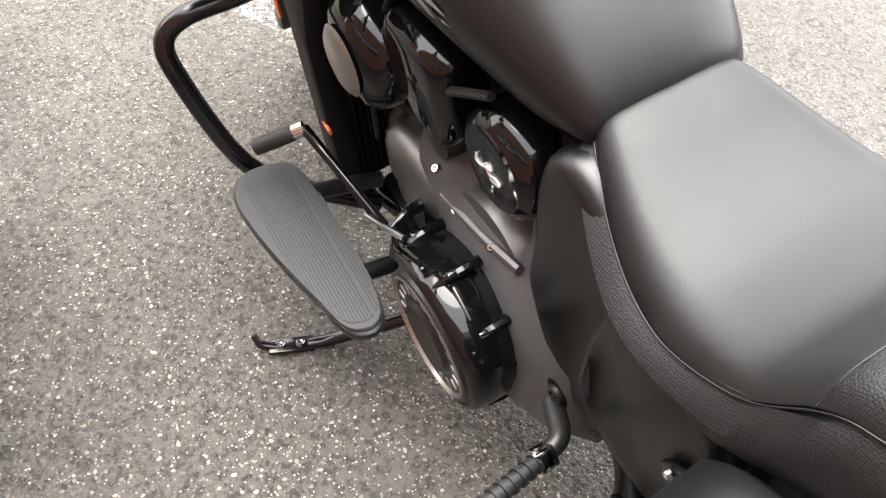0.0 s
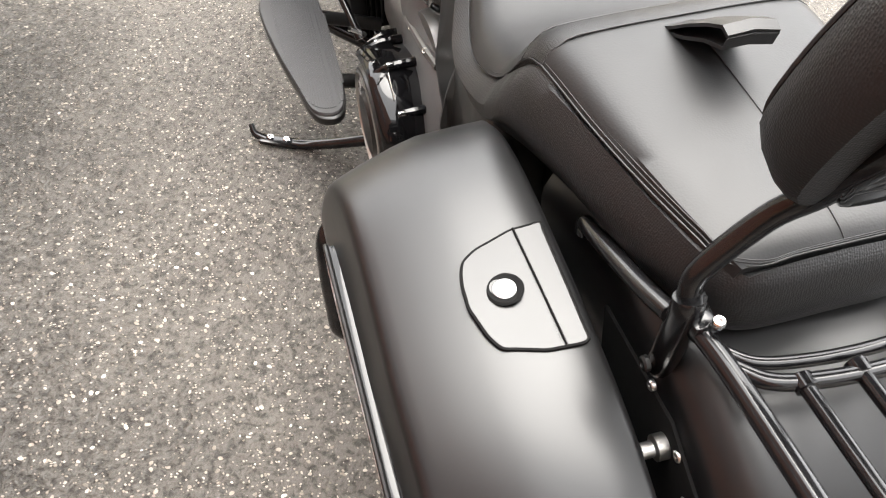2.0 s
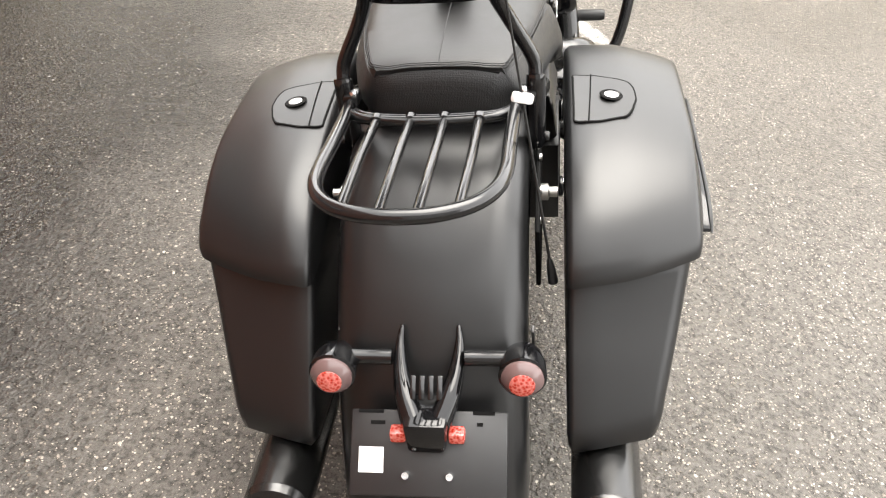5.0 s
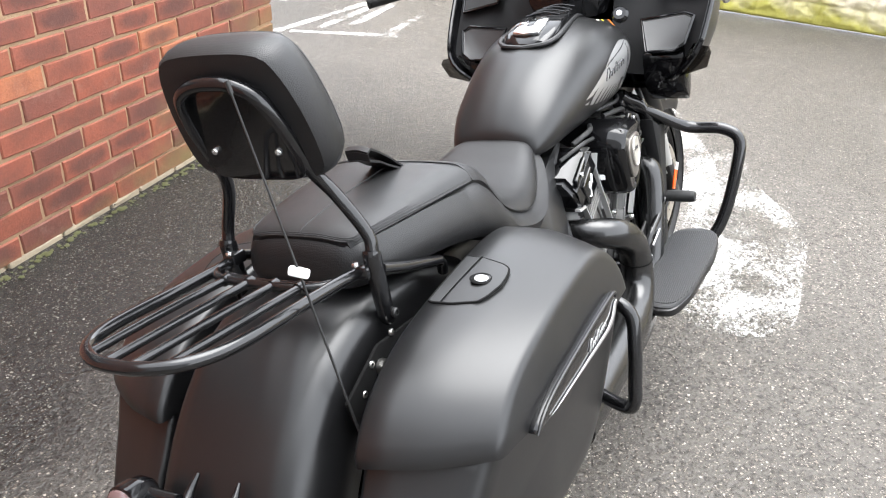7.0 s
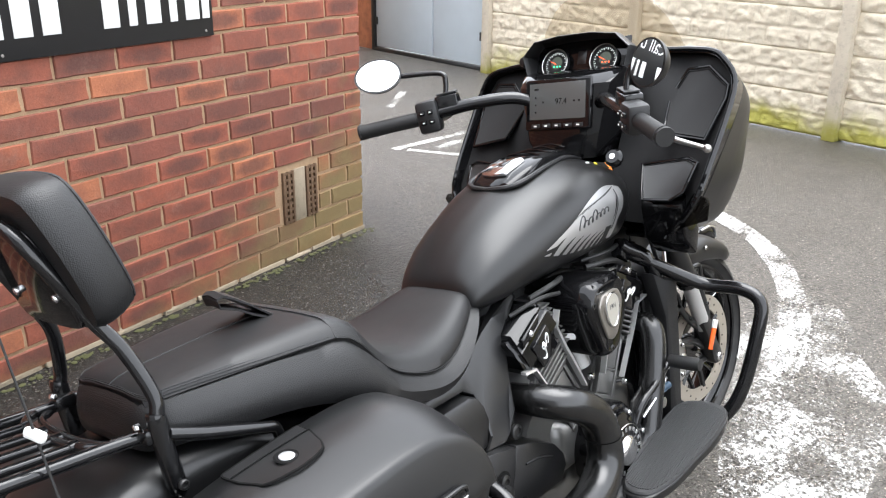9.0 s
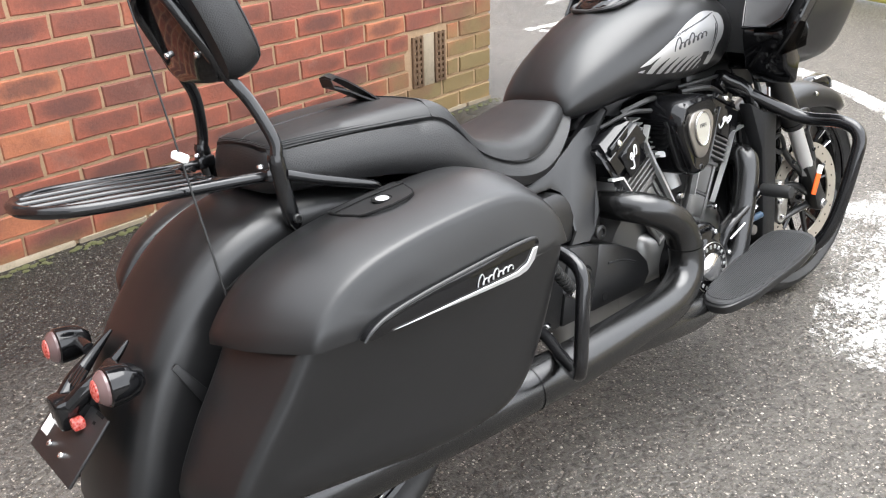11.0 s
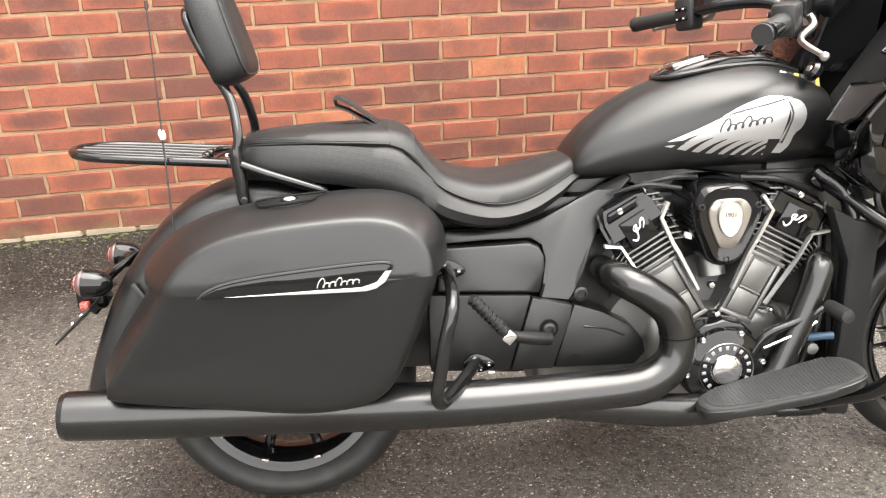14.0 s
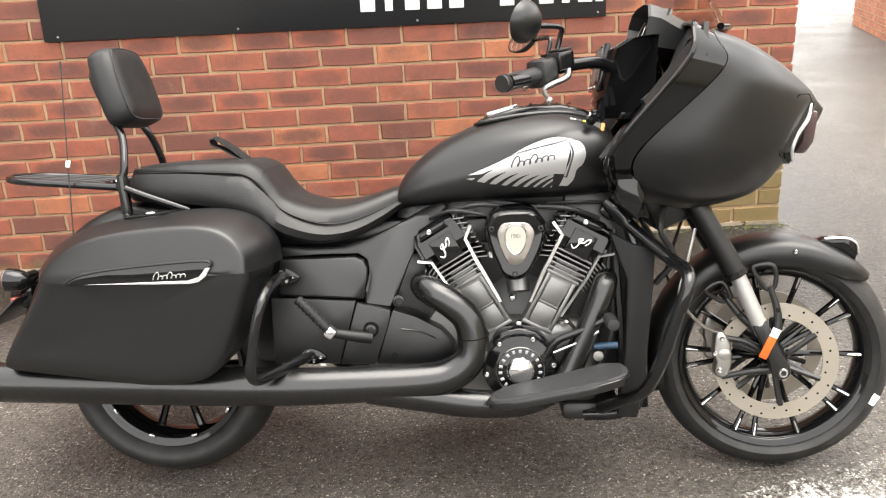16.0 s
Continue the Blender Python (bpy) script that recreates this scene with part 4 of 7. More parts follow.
def skin(rows, s, n, thickness):
    """A shell over half lines, smoothed from row to row and given a thickness."""
    lines = [np.array(half_line(r, s)).ravel() for r in rows]
    rings = [row.reshape(-1, 3) for row in curve(lines, n)]
    bm = loft(rings, caps=False, around=False)
    bmesh.ops.recalc_face_normals(bm, faces=bm.faces)
    out = sum((f.normal.y * s for f in bm.faces), 0.0)
    if out < 0:
        bmesh.ops.reverse_faces(bm, faces=bm.faces[:])
    bmesh.ops.solidify(bm, geom=bm.faces[:], thickness=thickness)
    return bm


def between(a, b, k):
    return [tuple(np.array(p) + (np.array(q) - np.array(p)) * k) for p, q in zip(a, b)]


def make_fairing():
    front = between(HALF_GROOVE, HALF_CHEEK, 0.03)
    tip = [(x + 0.042 - 0.16 * max(0, 0.95 - z), y * 0.6, 0.97 + (z - 0.97) * 0.64) for x, y, z in HALF_NOSE]
    end = [(1.772 - 0.3 * max(0, 0.95 - z), y * 0.3, 0.985 + (z - 0.985) * 0.3) for x, y, z in HALF_NOSE]
    fairing = part("fairing", joined(*[skin([front, HALF_CHEEK, HALF_SHOULDER, HALF_NOSE, tip, end], s, 4, 0.008) for s in (-1, 1)]), MATTE, bike, "satin black frame-mounted fairing", sharp=48)
    for s in (-1, 1):
        part("cheek_trim", skin([HALF_RIM, between(HALF_RIM, HALF_GROOVE, 0.5), HALF_GROOVE], s, 2, 0.008), GLOSS, fairing, "gloss black band round the fairing's rim")
        part("rim_lip", tube(half_line(HALF_RIM, s, 3), 0.007, 1, 8, smooth=False), GLOSS, fairing)
        # flat inner wall just ahead of the rim, a speaker above and a pocket below
        inner = [(x + 0.024, y * 0.965, z) for x, y, z in HALF_RIM[2:7]] + [(1.40, -0.1, 1.2), (1.36, -0.1, 1.1), (1.23, -0.11, 0.93), (1.21, -0.12, 0.83)]
        bm = bmesh.new()
        face = [bm.verts.new((x, MID - s * y, z)) for x, y, z in inner]
        back = [bm.verts.new((x + 0.012, MID - s * y, z)) for x, y, z in inner]
        for ring in (face, back):
            c = bm.verts.new(sum((v.co for v in ring), Vector()) / len(ring))
            for i in range(len(ring)):
                bm.faces.new((ring[i], ring[(i + 1) % len(ring)], c))
        for i in range(len(face)):
            j = (i + 1) % len(face)
            bm.faces.new((face[i], face[j], back[j], back[i]))
        part("inner_panel", bm, SPEAKER, fairing, "black inner fairing panel", sharp=60)
        for name, mat, pts, words in (("speaker_grille", SPEAKER, [(1.352, -0.215, 1.102), (1.368, -0.257, 1.16), (1.366, -0.31, 1.163), (1.355, -0.356, 1.118), (1.336, -0.356, 1.09), (1.255, -0.337, 1.011), (1.265, -0.233, 1.027)], "black mesh speaker grille"), ("pocket_lid", PANEL, [(1.222, -0.195, 0.96), (1.226, -0.308, 0.972), (1.221, -0.33, 0.962), (1.174, -0.315, 0.905), (1.162, -0.288, 0.89), (1.164, -0.22, 0.89)], "black pocket lid")):
            loop = [Vector((x + 0.012, MID - s * y, z)) for x, y, z in pts]
            mid = sum(loop, Vector()) / len(loop)
            bm = bmesh.new()
            levels = []
            for k, dx in ((1.0, 0.014), (1.0, -0.002), (0.95, -0.006), (0.9, -0.004)):
                levels.append([bm.verts.new(mid + (p - mid) * k + Vector((dx, 0, 0))) for p in loop])
            for a, b in zip(levels, levels[1:]):
                for i in range(len(loop)):
                    j = (i + 1) % len(loop)
                    bm.faces.new((a[i], a[j], b[j], b[i]))
            bm.faces.new(levels[-1])
            panel = part(name, bm, mat, fairing, words, sharp=25)
            part("panel_rim", tube([tuple(mid + (p - mid) * 1.02 + Vector((-0.003, 0, 0))) for p in loop], 0.0042, 1, 8, closed=True, smooth=False), GLOSS, panel)
        part("lower_cheek", prism([(1.19, 0.875), (1.225, 0.9), (1.27, 0.8), (1.25, 0.74), (1.2, 0.79)], MID + s * 0.2, MID + s * 0.31, "y", 0.01), GLOSS, fairing, "gloss black panel under the fairing")
        # a small smoked wind deflector stands out below the rim
        quad = [(1.196, 0.335, 0.9), (1.172, 0.378, 0.895), (1.169, 0.384, 0.882), (1.182, 0.37, 0.842), (1.2, 0.29, 0.815), (1.205, 0.285, 0.83)]
        plate = part("wind_deflector", loft([[(x - 0.002, MID + s * y, z) for x, y, z in quad], [(x + 0.002, MID + s * y, z) for x, y, z in quad]]), SMOKED, fairing, "small smoked wind deflector", sharp=20)
        plate.visible_shadow = False
        # lamp recess at the nose's corner
        plate = [(1.684, -0.208, 1.032), (1.64, -0.26, 1.03), (1.585, -0.283, 0.925), (1.6, -0.262, 0.885), (1.638, -0.214, 0.862), (1.668, -0.206, 0.93), (1.7, -0.196, 1.005)]
        loop = [Vector((x, MID + s * abs(y), z)) for x, y, z in plate]
        out = Vector((0.6, s * 0.8, 0))
        mid = sum(loop, Vector()) / len(loop)
        recess = part("lamp_recess", loft([[p - out * 0.02 for p in loop], [p - out * 0.002 for p in loop], [mid + (p - mid) * 0.9 - out * 0.003 for p in loop]]), GLOSS, fairing, "gloss black lamp recess", sharp=25)
        part("lamp_strip", tube([Vector((x, MID + s * y, z)) + out * 0.0 for x, y, z in ((1.688, 0.208, 1.008), (1.674, 0.224, 0.97), (1.645, 0.244, 0.935), (1.632, 0.246, 0.9), (1.638, 0.228, 0.87))], [0.003, 0.0055, 0.0045, 0.0045, 0.003], 5, 10), EDGE, recess, "bright running-lamp strip")
    part("headlamp", prism([(-0.13, 0.99), (-0.06, 1.0), (0.09, 1.0), (0.16, 0.99), (0.13, 0.91), (0.08, 0.88), (-0.05, 0.88), (-0.1, 0.91)], 1.70, 1.734, "x", 0.012), LENS, fairing, "headlamp in the fairing's nose")
    # windscreen
    rows = []
    for z, x, w in ((1.2, 1.46, 0.215), (1.24, 1.438, 0.205), (1.29, 1.415, 0.18), (1.34, 1.392, 0.14), (1.372, 1.376, 0.09), (1.385, 1.37, 0.04)):
        rows.append([(x + 0.07 * (1 - (y / 0.22) ** 2), MID + y, z) for y in np.linspace(-w, w, 19)])
    glass = loft(rows, caps=False, around=False)
    bmesh.ops.recalc_face_normals(glass, faces=glass.faces)
    bmesh.ops.solidify(glass, geom=glass.faces[:], thickness=0.004)
    shield = part("windscreen", glass, SCREEN, fairing, "smoked clear windscreen")
    shield.visible_shadow = False
    part("screen_trim", tube([(1.462, MID - 0.222, 1.198), (1.505, MID - 0.13, 1.206), (1.53, MID, 1.21), (1.505, MID + 0.13, 1.206), (1.462, MID + 0.222, 1.198)], 0.009, 6, 10), GLOSS, fairing)
    make_dash(fairing)
    return fairing


def make_dash(fairing):
    """The instrument hood with two round dials, and the display under it."""
    def ring(x, w, top, low, slope=0.0):
        pts = [(-w * 0.9, low), (-w, top - 0.042), (-w * 0.77, top - 0.009), (-w * 0.3, top), (w * 0.3, top), (w * 0.77, top - 0.009), (w, top - 0.042), (w * 0.9, low)]
        return [(x + slope * (z - 1.205), MID + 0.013 + y, z) for y, z in pts]
    rows = [ring(1.35, 0.145, 1.264, 1.185, 0.47), ring(1.308, 0.15, 1.274, 1.178, 0.15), ring(1.3, 0.155, 1.277, 1.174, 0.15), ring(1.306, 0.158, 1.278, 1.168, 0.15), ring(1.335, 0.16, 1.272, 1.16), ring(1.4, 0.15, 1.235, 1.15), ring(1.47, 0.11, 1.2, 1.14)]
    dash = part("dash_hood", loft(rows), PANEL, fairing, "black instrument hood", sharp=25)
    part("dial_panel", moved(block((0.004, 0.27, 0.078), pose(1.3475, MID + 0.013, 1.221, 0, 25, 0), 0.001), pose(0, 0, 0)), GLOSS, dash)
    for y in (0.1, -0.044):
        at = Vector((1.327, y, 1.208))
        axis = Vector((-0.9, 0, 0.42)).normalized()
        part("dial_bezel", lathe([(0.035, -0.03), (0.04, 0.002), (0.037, 0.004), (0.035, -0.004), (0.034, -0.006), (0.0, -0.006)], at, axis, 36), FACE, dash)
        part("dial_rim", lathe([(0.0365, 0.0035), (0.038, 0.005), (0.0395, 0.0035), (0.0365, 0.0035)], at, axis, 36), STEEL, dash)
        u = Vector((0, 1, 0))
        v = axis.cross(u)
        marks = []
        for k in range(23):
            a = radians(-40 + 260 * k / 22)
            d = u * math.cos(a) - v * math.sin(a)
            marks.append(tube([at + axis * -0.0045 + d * (0.029 if k % 2 else 0.026), at + axis * -0.0045 + d * 0.0315], 0.0012, 1, 4))
        part("dial_marks", joined(*marks), DIALTEXT, dash)
        part("needle", tube([at + axis * -0.003, at + axis * -0.003 + (u * 0.8 - v * 0.4) * 0.022], 0.0008, 1, 5), REDLED, dash)
        part("dial_window", lathe([(0, -0.0056), (0.017, -0.0056), (0.017, -0.005), (0, -0.005)], at - v * 0.004, axis, 20), DIALGLOW, dash)
        for k in range(3):
            part("warning_lamp", lathe([(0, -0.005), (0.002, -0.005), (0.002, -0.0042), (0, -0.0042)], at + v * 0.006 + u * (0.009 * k - 0.012), axis, 10), GREENLED if y > 0 else REDLED, dash)
    part("centre_gauge", moved(block((0.004, 0.026, 0.036), pose(1.344, MID + 0.013, 1.216, 0, 24, 0), 0.002), pose(0, 0, 0)), BLACKCAST, dash)
    part("dash_knob", lathe([(0, 0), (0.014, 0.002), (0.017, 0.012), (0.012, 0.03), (0, 0.032)], (1.38, MID + 0.2, 1.215), (-0.9, 0.2, 0.2), 16), PANEL, fairing)
    # display on the lower dash
    lower = []
    for z, x, w in ((1.19, 1.31, 0.16), (1.185, 1.27, 0.145), (1.16, 1.228, 0.13), (1.09, 1.212, 0.112), (1.03, 1.197, 0.10), (0.985, 1.205, 0.085)):
        lower.append([(x, MID - w, z), (x - 0.012, MID - w * 0.85, z), (x - 0.016, MID, z), (x - 0.012, MID + w * 0.85, z), (x, MID + w, z), (1.33, MID + w, z), (1.33, MID - w, z)])
    console = part("dash_console", loft(lower), GLOSS, fairing, "gloss black centre dash with a display")
    at = pose(1.2, MID + 0.002, 1.118, 0, 12, 0)
    part("display_frame", moved(block((0.014, 0.19, 0.125), at, 0.006), pose(0, 0, 0)), GLOSS, console)
    part("display", moved(block((0.004, 0.162, 0.088), at @ pose(-0.0062, 0, 0.008), 0.001), pose(0, 0, 0)), LCD, console, "dim grey display")
    text = bpy.data.curves.new("radio_figures", "FONT")
    text.body, text.size, text.extrude, text.align_x, text.align_y = "97.4", 0.02, 0.0003, "CENTER", "CENTER"
    figures = new("radio_figures", text)
    text.materials.append(LCDTEXT)
    figures.parent = console
    figures.matrix_basis = at @ pose(-0.0086, -0.012, 0.006) @ Matrix(((0, 0, -1, 0), (-1, 0, 0, 0), (0, 1, 0, 0), (0, 0, 0, 1)))
    for y, z, w in ((0.06, 0.038, 0.012), (0.062, 0.018, 0.004), (0.062, 0.0, 0.004), (0.062, -0.018, 0.004), (0.04, 0.006, 0.004), (-0.05, 0.006, 0.004), (-0.064, 0.006, 0.004)):
        part("display_mark", moved(block((0.0006, w, 0.004), at @ pose(-0.0085, y, z), 0), pose(0, 0, 0)), LCDTEXT, console)
    for k in range(5):
        part("key", moved(block((0.006, 0.026, 0.01), at @ pose(-0.006, 0.062 - 0.031 * k, -0.052), 0.002), pose(0, 0, 0)), PANEL, console)
        part("key_mark", moved(block((0.002, 0.008, 0.004), at @ pose(-0.0092, 0.062 - 0.031 * k, -0.052), 0), pose(0, 0, 0)), WHITE, console)
    part("ignition_knob", lathe([(0, 0), (0.02, 0), (0.022, 0.012), (0.016, 0.02), (0, 0.02)], (1.17, -0.145, 0.985), (-0.8, -0.1, 0.5), 24), GLOSS, fairing)
    part("ignition_cap", lathe([(0, 0), (0.008, 0), (0.007, 0.003), (0, 0.003)], (1.154, -0.147, 0.995), (-0.8, -0.1, 0.5), 16), CHROME, fairing)


make_fairing()


# -- handlebar --
MIRROR_BACK = {-1: (0.84, -0.481, -0.25), 1: (0.7, 0.47, -0.537)}


def make_handlebar():
    bar = part("handlebar", joined(tube([(1.262, -0.05, 1.0), (1.235, -0.075, 1.09), (1.19, -0.115, 1.125), (1.10, -0.20, 1.118), (0.99, -0.335, 1.085), (0.945, -0.395, 1.074)], 0.0155, 6, 14), tube([(1.262, 0.05, 1.0), (1.235, 0.075, 1.09), (1.19, 0.125, 1.14), (1.11, 0.22, 1.142), (1.02, 0.37, 1.115), (0.975, 0.45, 1.106)], 0.0155, 6, 14), block((0.05, 0.15, 0.04), pose(1.262, 0, 1.0), 0.01)), TUBE, bike, "black pulled-back handlebar")
    for s, a, b, top in ((-1, Vector((1.012, -0.305, 1.092)), Vector((0.928, -0.402, 1.07)), Vector((0.985, -0.349, 1.209))), (1, Vector((1.04, 0.338, 1.121)), Vector((0.962, 0.478, 1.103)), Vector((1.015, 0.435, 1.238)))):
        d = (b - a).normalized()
        end = a.lerp(b, 1.0)
        part("grip", tube([a, a + d * 0.01, b - d * 0.012, b - d * 0.01, end], [0.0175, 0.0185, 0.019, 0.021, 0.0195], 2, 18), RUBBER, bar, "black rubber grip")
        mid = a - d * 0.03
        box = Matrix.Translation(mid) @ d.to_track_quat("X", "Z").to_matrix().to_4x4()
        hub = part("switch_box", moved(block((0.058, 0.05, 0.066 if s < 0 else 0.082), box, 0.01), pose(0, 0, 0)), PANEL, bar, "black switch box with small keys")
        for i in range(2):
            for j in range(2):
                part("switch_key", moved(block((0.014, 0.012, 0.012), box @ pose(-0.01 + 0.021 * i, 0.026 * s, -0.012 + 0.024 * j), 0.003), pose(0, 0, 0)), GLOSS, hub)
                part("key_mark", moved(block((0.005, 0.002, 0.003), box @ pose(-0.01 + 0.021 * i, 0.0325 * s, -0.012 + 0.024 * j), 0), pose(0, 0, 0)), WHITE, hub)
        clamp = mid - d * 0.045
        master = part("master_cylinder", moved(block((0.06, 0.045, 0.045), Matrix.Translation(clamp + Vector((0.012, 0, 0.022))) @ d.to_track_quat("X", "Z").to_matrix().to_4x4(), 0.006), pose(0, 0, 0)), TUBE, bar, "black master cylinder")
        part("cylinder_cap", moved(block((0.05, 0.036, 0.005), Matrix.Translation(clamp + Vector((0.012, 0, 0.048))) @ d.to_track_quat("X", "Z").to_matrix().to_4x4(), 0.002), pose(0, 0, 0)), PANEL, master)
        ahead = Vector((0.055, 0, -0.012))
        lever = [clamp + Vector((0.03, 0, 0.0)), clamp + ahead + d * 0.05, a + ahead + d * 0.06 + Vector((0.0, 0, -0.012)), Vector((1.031, -0.436, 1.029))] if s < 0 else [clamp + Vector((0.03, 0, 0)), clamp + ahead + d * 0.05, a + ahead * 1.1 + d * 0.06, b + ahead * 1.1]
        part("lever", tube(lever, [0.009, 0.008, 0.0065, 0.005], 5, 10), STEEL, bar, "bright alloy hand lever")
        part("lever_ball", lathe([(0, -0.009), (0.007, -0.006), (0.009, 0), (0.007, 0.006), (0, 0.009)], lever[-1], d, 14), STEEL, bar)
        # mirror
        stem = [clamp + Vector((0, 0, 0.03)), clamp + Vector((0.012, s * 0.0, 0.075)), clamp + Vector((0.01, s * 0.018, 0.098)), top + Vector((0.03, -s * 0.035, -0.006))]
        part("mirror_stem", tube(stem, 0.0065, 6, 10), TUBE, bar)
        back = Vector(MIRROR_BACK[s]).normalized()
        rings = [(0.0, 0.032), (0.02, 0.03), (0.04, 0.02), (0.053, 0.006), (0.056, -0.004), (0.052, -0.004), (0.0, -0.004)]
        bm = lathe(rings, (0, 0, 0), (1, 0, 0), 36)
        bm.transform(Matrix.Diagonal((1, 1.12, 0.88, 1)))
        turn = Matrix.Translation(top) @ back.to_track_quat("X", "Z").to_matrix().to_4x4()
        mirror = part("mirror", moved(bm, turn), MATTE, bar, "black oval mirror")
        glass = lathe([(0, -0.0044), (0.051, -0.0044), *[(0.051 * (1 - k / 6), -0.0046 - 0.0011 * (1 - (1 - k / 6) ** 2)) for k in range(7)]], (0, 0, 0), (1, 0, 0), 36)
        glass.transform(Matrix.Diagonal((1, 1.12, 0.88, 1)))
        part("mirror_glass", moved(glass, turn), MIRROR, mirror, sharp=20)


make_handlebar()


# -- tank --
TANK = [  # x, half section from the middle of the bottom to the middle of the top
    (0.648, [(0, 0.772), (0.045, 0.773), (0.07, 0.778), (0.078, 0.785), (0.07, 0.79), (0.04, 0.793), (0, 0.794)]),
    (0.664, [(0, 0.765), (0.075, 0.768), (0.102, 0.785), (0.106, 0.802), (0.09, 0.825), (0.05, 0.838), (0, 0.842)]),
    (0.72, [(0, 0.765), (0.10, 0.773), (0.125, 0.80), (0.128, 0.832), (0.11, 0.868), (0.062, 0.893), (0, 0.9)]),
    (0.80, [(0, 0.77), (0.115, 0.784), (0.14, 0.812), (0.146, 0.85), (0.127, 0.90), (0.075, 0.94), (0, 0.951)]),
    (0.90, [(0, 0.77), (0.125, 0.79), (0.152, 0.822), (0.162, 0.87), (0.145, 0.928), (0.09, 0.975), (0, 0.99)]),
    (1.00, [(0, 0.77), (0.13, 0.795), (0.16, 0.832), (0.174, 0.89), (0.158, 0.948), (0.095, 0.992), (0, 1.008)]),
    (1.09, [(0, 0.77), (0.13, 0.797), (0.162, 0.838), (0.178, 0.90), (0.158, 0.956), (0.095, 0.994), (0, 1.008)]),
    (1.17, [(0, 0.775), (0.12, 0.80), (0.152, 0.842), (0.165, 0.90), (0.145, 0.948), (0.088, 0.978), (0, 0.99)]),
    (1.215, [(0, 0.79), (0.105, 0.815), (0.132, 0.85), (0.142, 0.895), (0.125, 0.932), (0.075, 0.955), (0, 0.963)]),
    (1.23, [(0, 0.82), (0.08, 0.832), (0.10, 0.855), (0.106, 0.885), (0.095, 0.912), (0.055, 0.93), (0, 0.935)])]


def make_tank():
    tank = part("fuel_tank", body(TANK, 6, 44), MATTE, bike, "satin black fuel tank with silver feather graphics")
    rows = []
    for x, w, z in ((0.868, 0.02, 0.983), (0.878, 0.052, 0.99), (0.91, 0.066, 1.004), (0.96, 0.068, 1.018), (1.02, 0.06, 1.026), (1.09, 0.05, 1.026), (1.15, 0.042, 1.012), (1.19, 0.036, 0.992)):
        rows.append([(x, y, zz) for y, zz in even(curve([(-w, z - 0.026), (-w, z - 0.008), (-w * 0.8, z), (0, z + 0.004), (w * 0.8, z), (w, z - 0.008), (w, z - 0.026)], 5), 22, closed=False)])
    console = part("tank_console", loft(rows), GLOSS, tank, "gloss black tank console")
    part("console_rim", tube([(x, s, z) for x, s, z in ((0.864, 0.0, 0.978), (0.874, 0.05, 0.982), (0.91, 0.072, 0.99), (1.0, 0.068, 1.002), (1.1, 0.054, 1.004), (1.18, 0.04, 0.985))], 0.006, 6, 8), PANEL, console)
    part("console_rim", tube([(x, -s, z) for x, s, z in ((0.864, 0.0, 0.978), (0.874, 0.05, 0.982), (0.91, 0.072, 0.99), (1.0, 0.068, 1.002), (1.1, 0.054, 1.004), (1.18, 0.04, 0.985))], 0.006, 6, 8), PANEL, console)
    cap = part("fuel_cap", moved(prism([(-0.042, -0.034), (0.03, -0.036), (0.045, -0.02), (0.045, 0.02), (0.03, 0.036), (-0.042, 0.034), (-0.05, 0.0)], -0.004, 0.008, "z", 0.004), pose(0.936, 0, 1.013, 0, -14, 0)), CHROME, console, "bright flush fuel cap")
    part("cap_slot", moved(block((0.03, 0.018, 0.003), pose(0.938, 0, 1.0215, 0, -14, 0), 0.001), pose(0, 0, 0)), TUBE, cap)
    for k in range(4):
        x = 1.01 + k * 0.035
        part("console_rib", tube([(x, -0.045, 1.0265 - 0.0001 * k), (x + 0.006, 0, 1.033), (x, 0.045, 1.0265)], 0.0022, 4, 6), GLOSS, console)
    for s in (-1, 1):
        decorate_tank(tank, s)
    label = [(-0.04, WHITE, 0.014), (-0.024, BLACKCAST, 0.016), (-0.01, YELLOW, 0.01), (0.014, BLACKCAST, 0.036), (0.037, ORANGE, 0.009)]
    for dx, mat, w in label:
        bm = block((w, 0.0016, 0.026), pose(0, 0, 0), 0)
        m = pose(1.155 + dx, -0.1105 - 0.02 * dx, 0.972 - 0.2 * dx, -45, 14, -4)
        part("warning_label", moved(bm, m), mat, tank, "small printed warning label")
    return tank


TANK_LINES = [curve(rows, 8) for _, rows in TANK]


def tank_side(x, z):
    """How far the tank's side stands out at x and height z."""
    xs = [t[0] for t in TANK]
    ys = []
    for line in TANK_LINES:
        k = max(range(len(line)), key=lambda i: line[i][0])
        low = [p for p in line[:k + 1]]
        high = [p for p in line[k:]]
        use = low if z < line[k][1] else high
        ys.append(np.interp(z, [p[1] for p in use], [p[0] for p in use]))
    dense = curve([(a, b) for a, b in zip(xs, ys)], 6)
    return float(np.interp(x, [p[0] for p in dense], [p[1] for p in dense]))


def scrawl(a, b, tall):
    """A line of plain slanted loops of uneven height between two points (u, v)."""
    heights = (2.0, 0.9, 1.0, 1.7, 0.8, 1.0, 0.9)
    pts = []
    for k in range(len(heights) * 10 + 1):
        t = k / (len(heights) * 10)
        h = tall * heights[min(k // 10, len(heights) - 1)] * 0.5
        ang = 2 * math.pi * k / 10
        up = 1 - math.cos(ang)
        pts.append((a[0] + (b[0] - a[0]) * t - 0.34 * tall * math.sin(ang) + 0.3 * h * up, a[1] + (b[1] - a[1]) * t + h * up))
    return pts


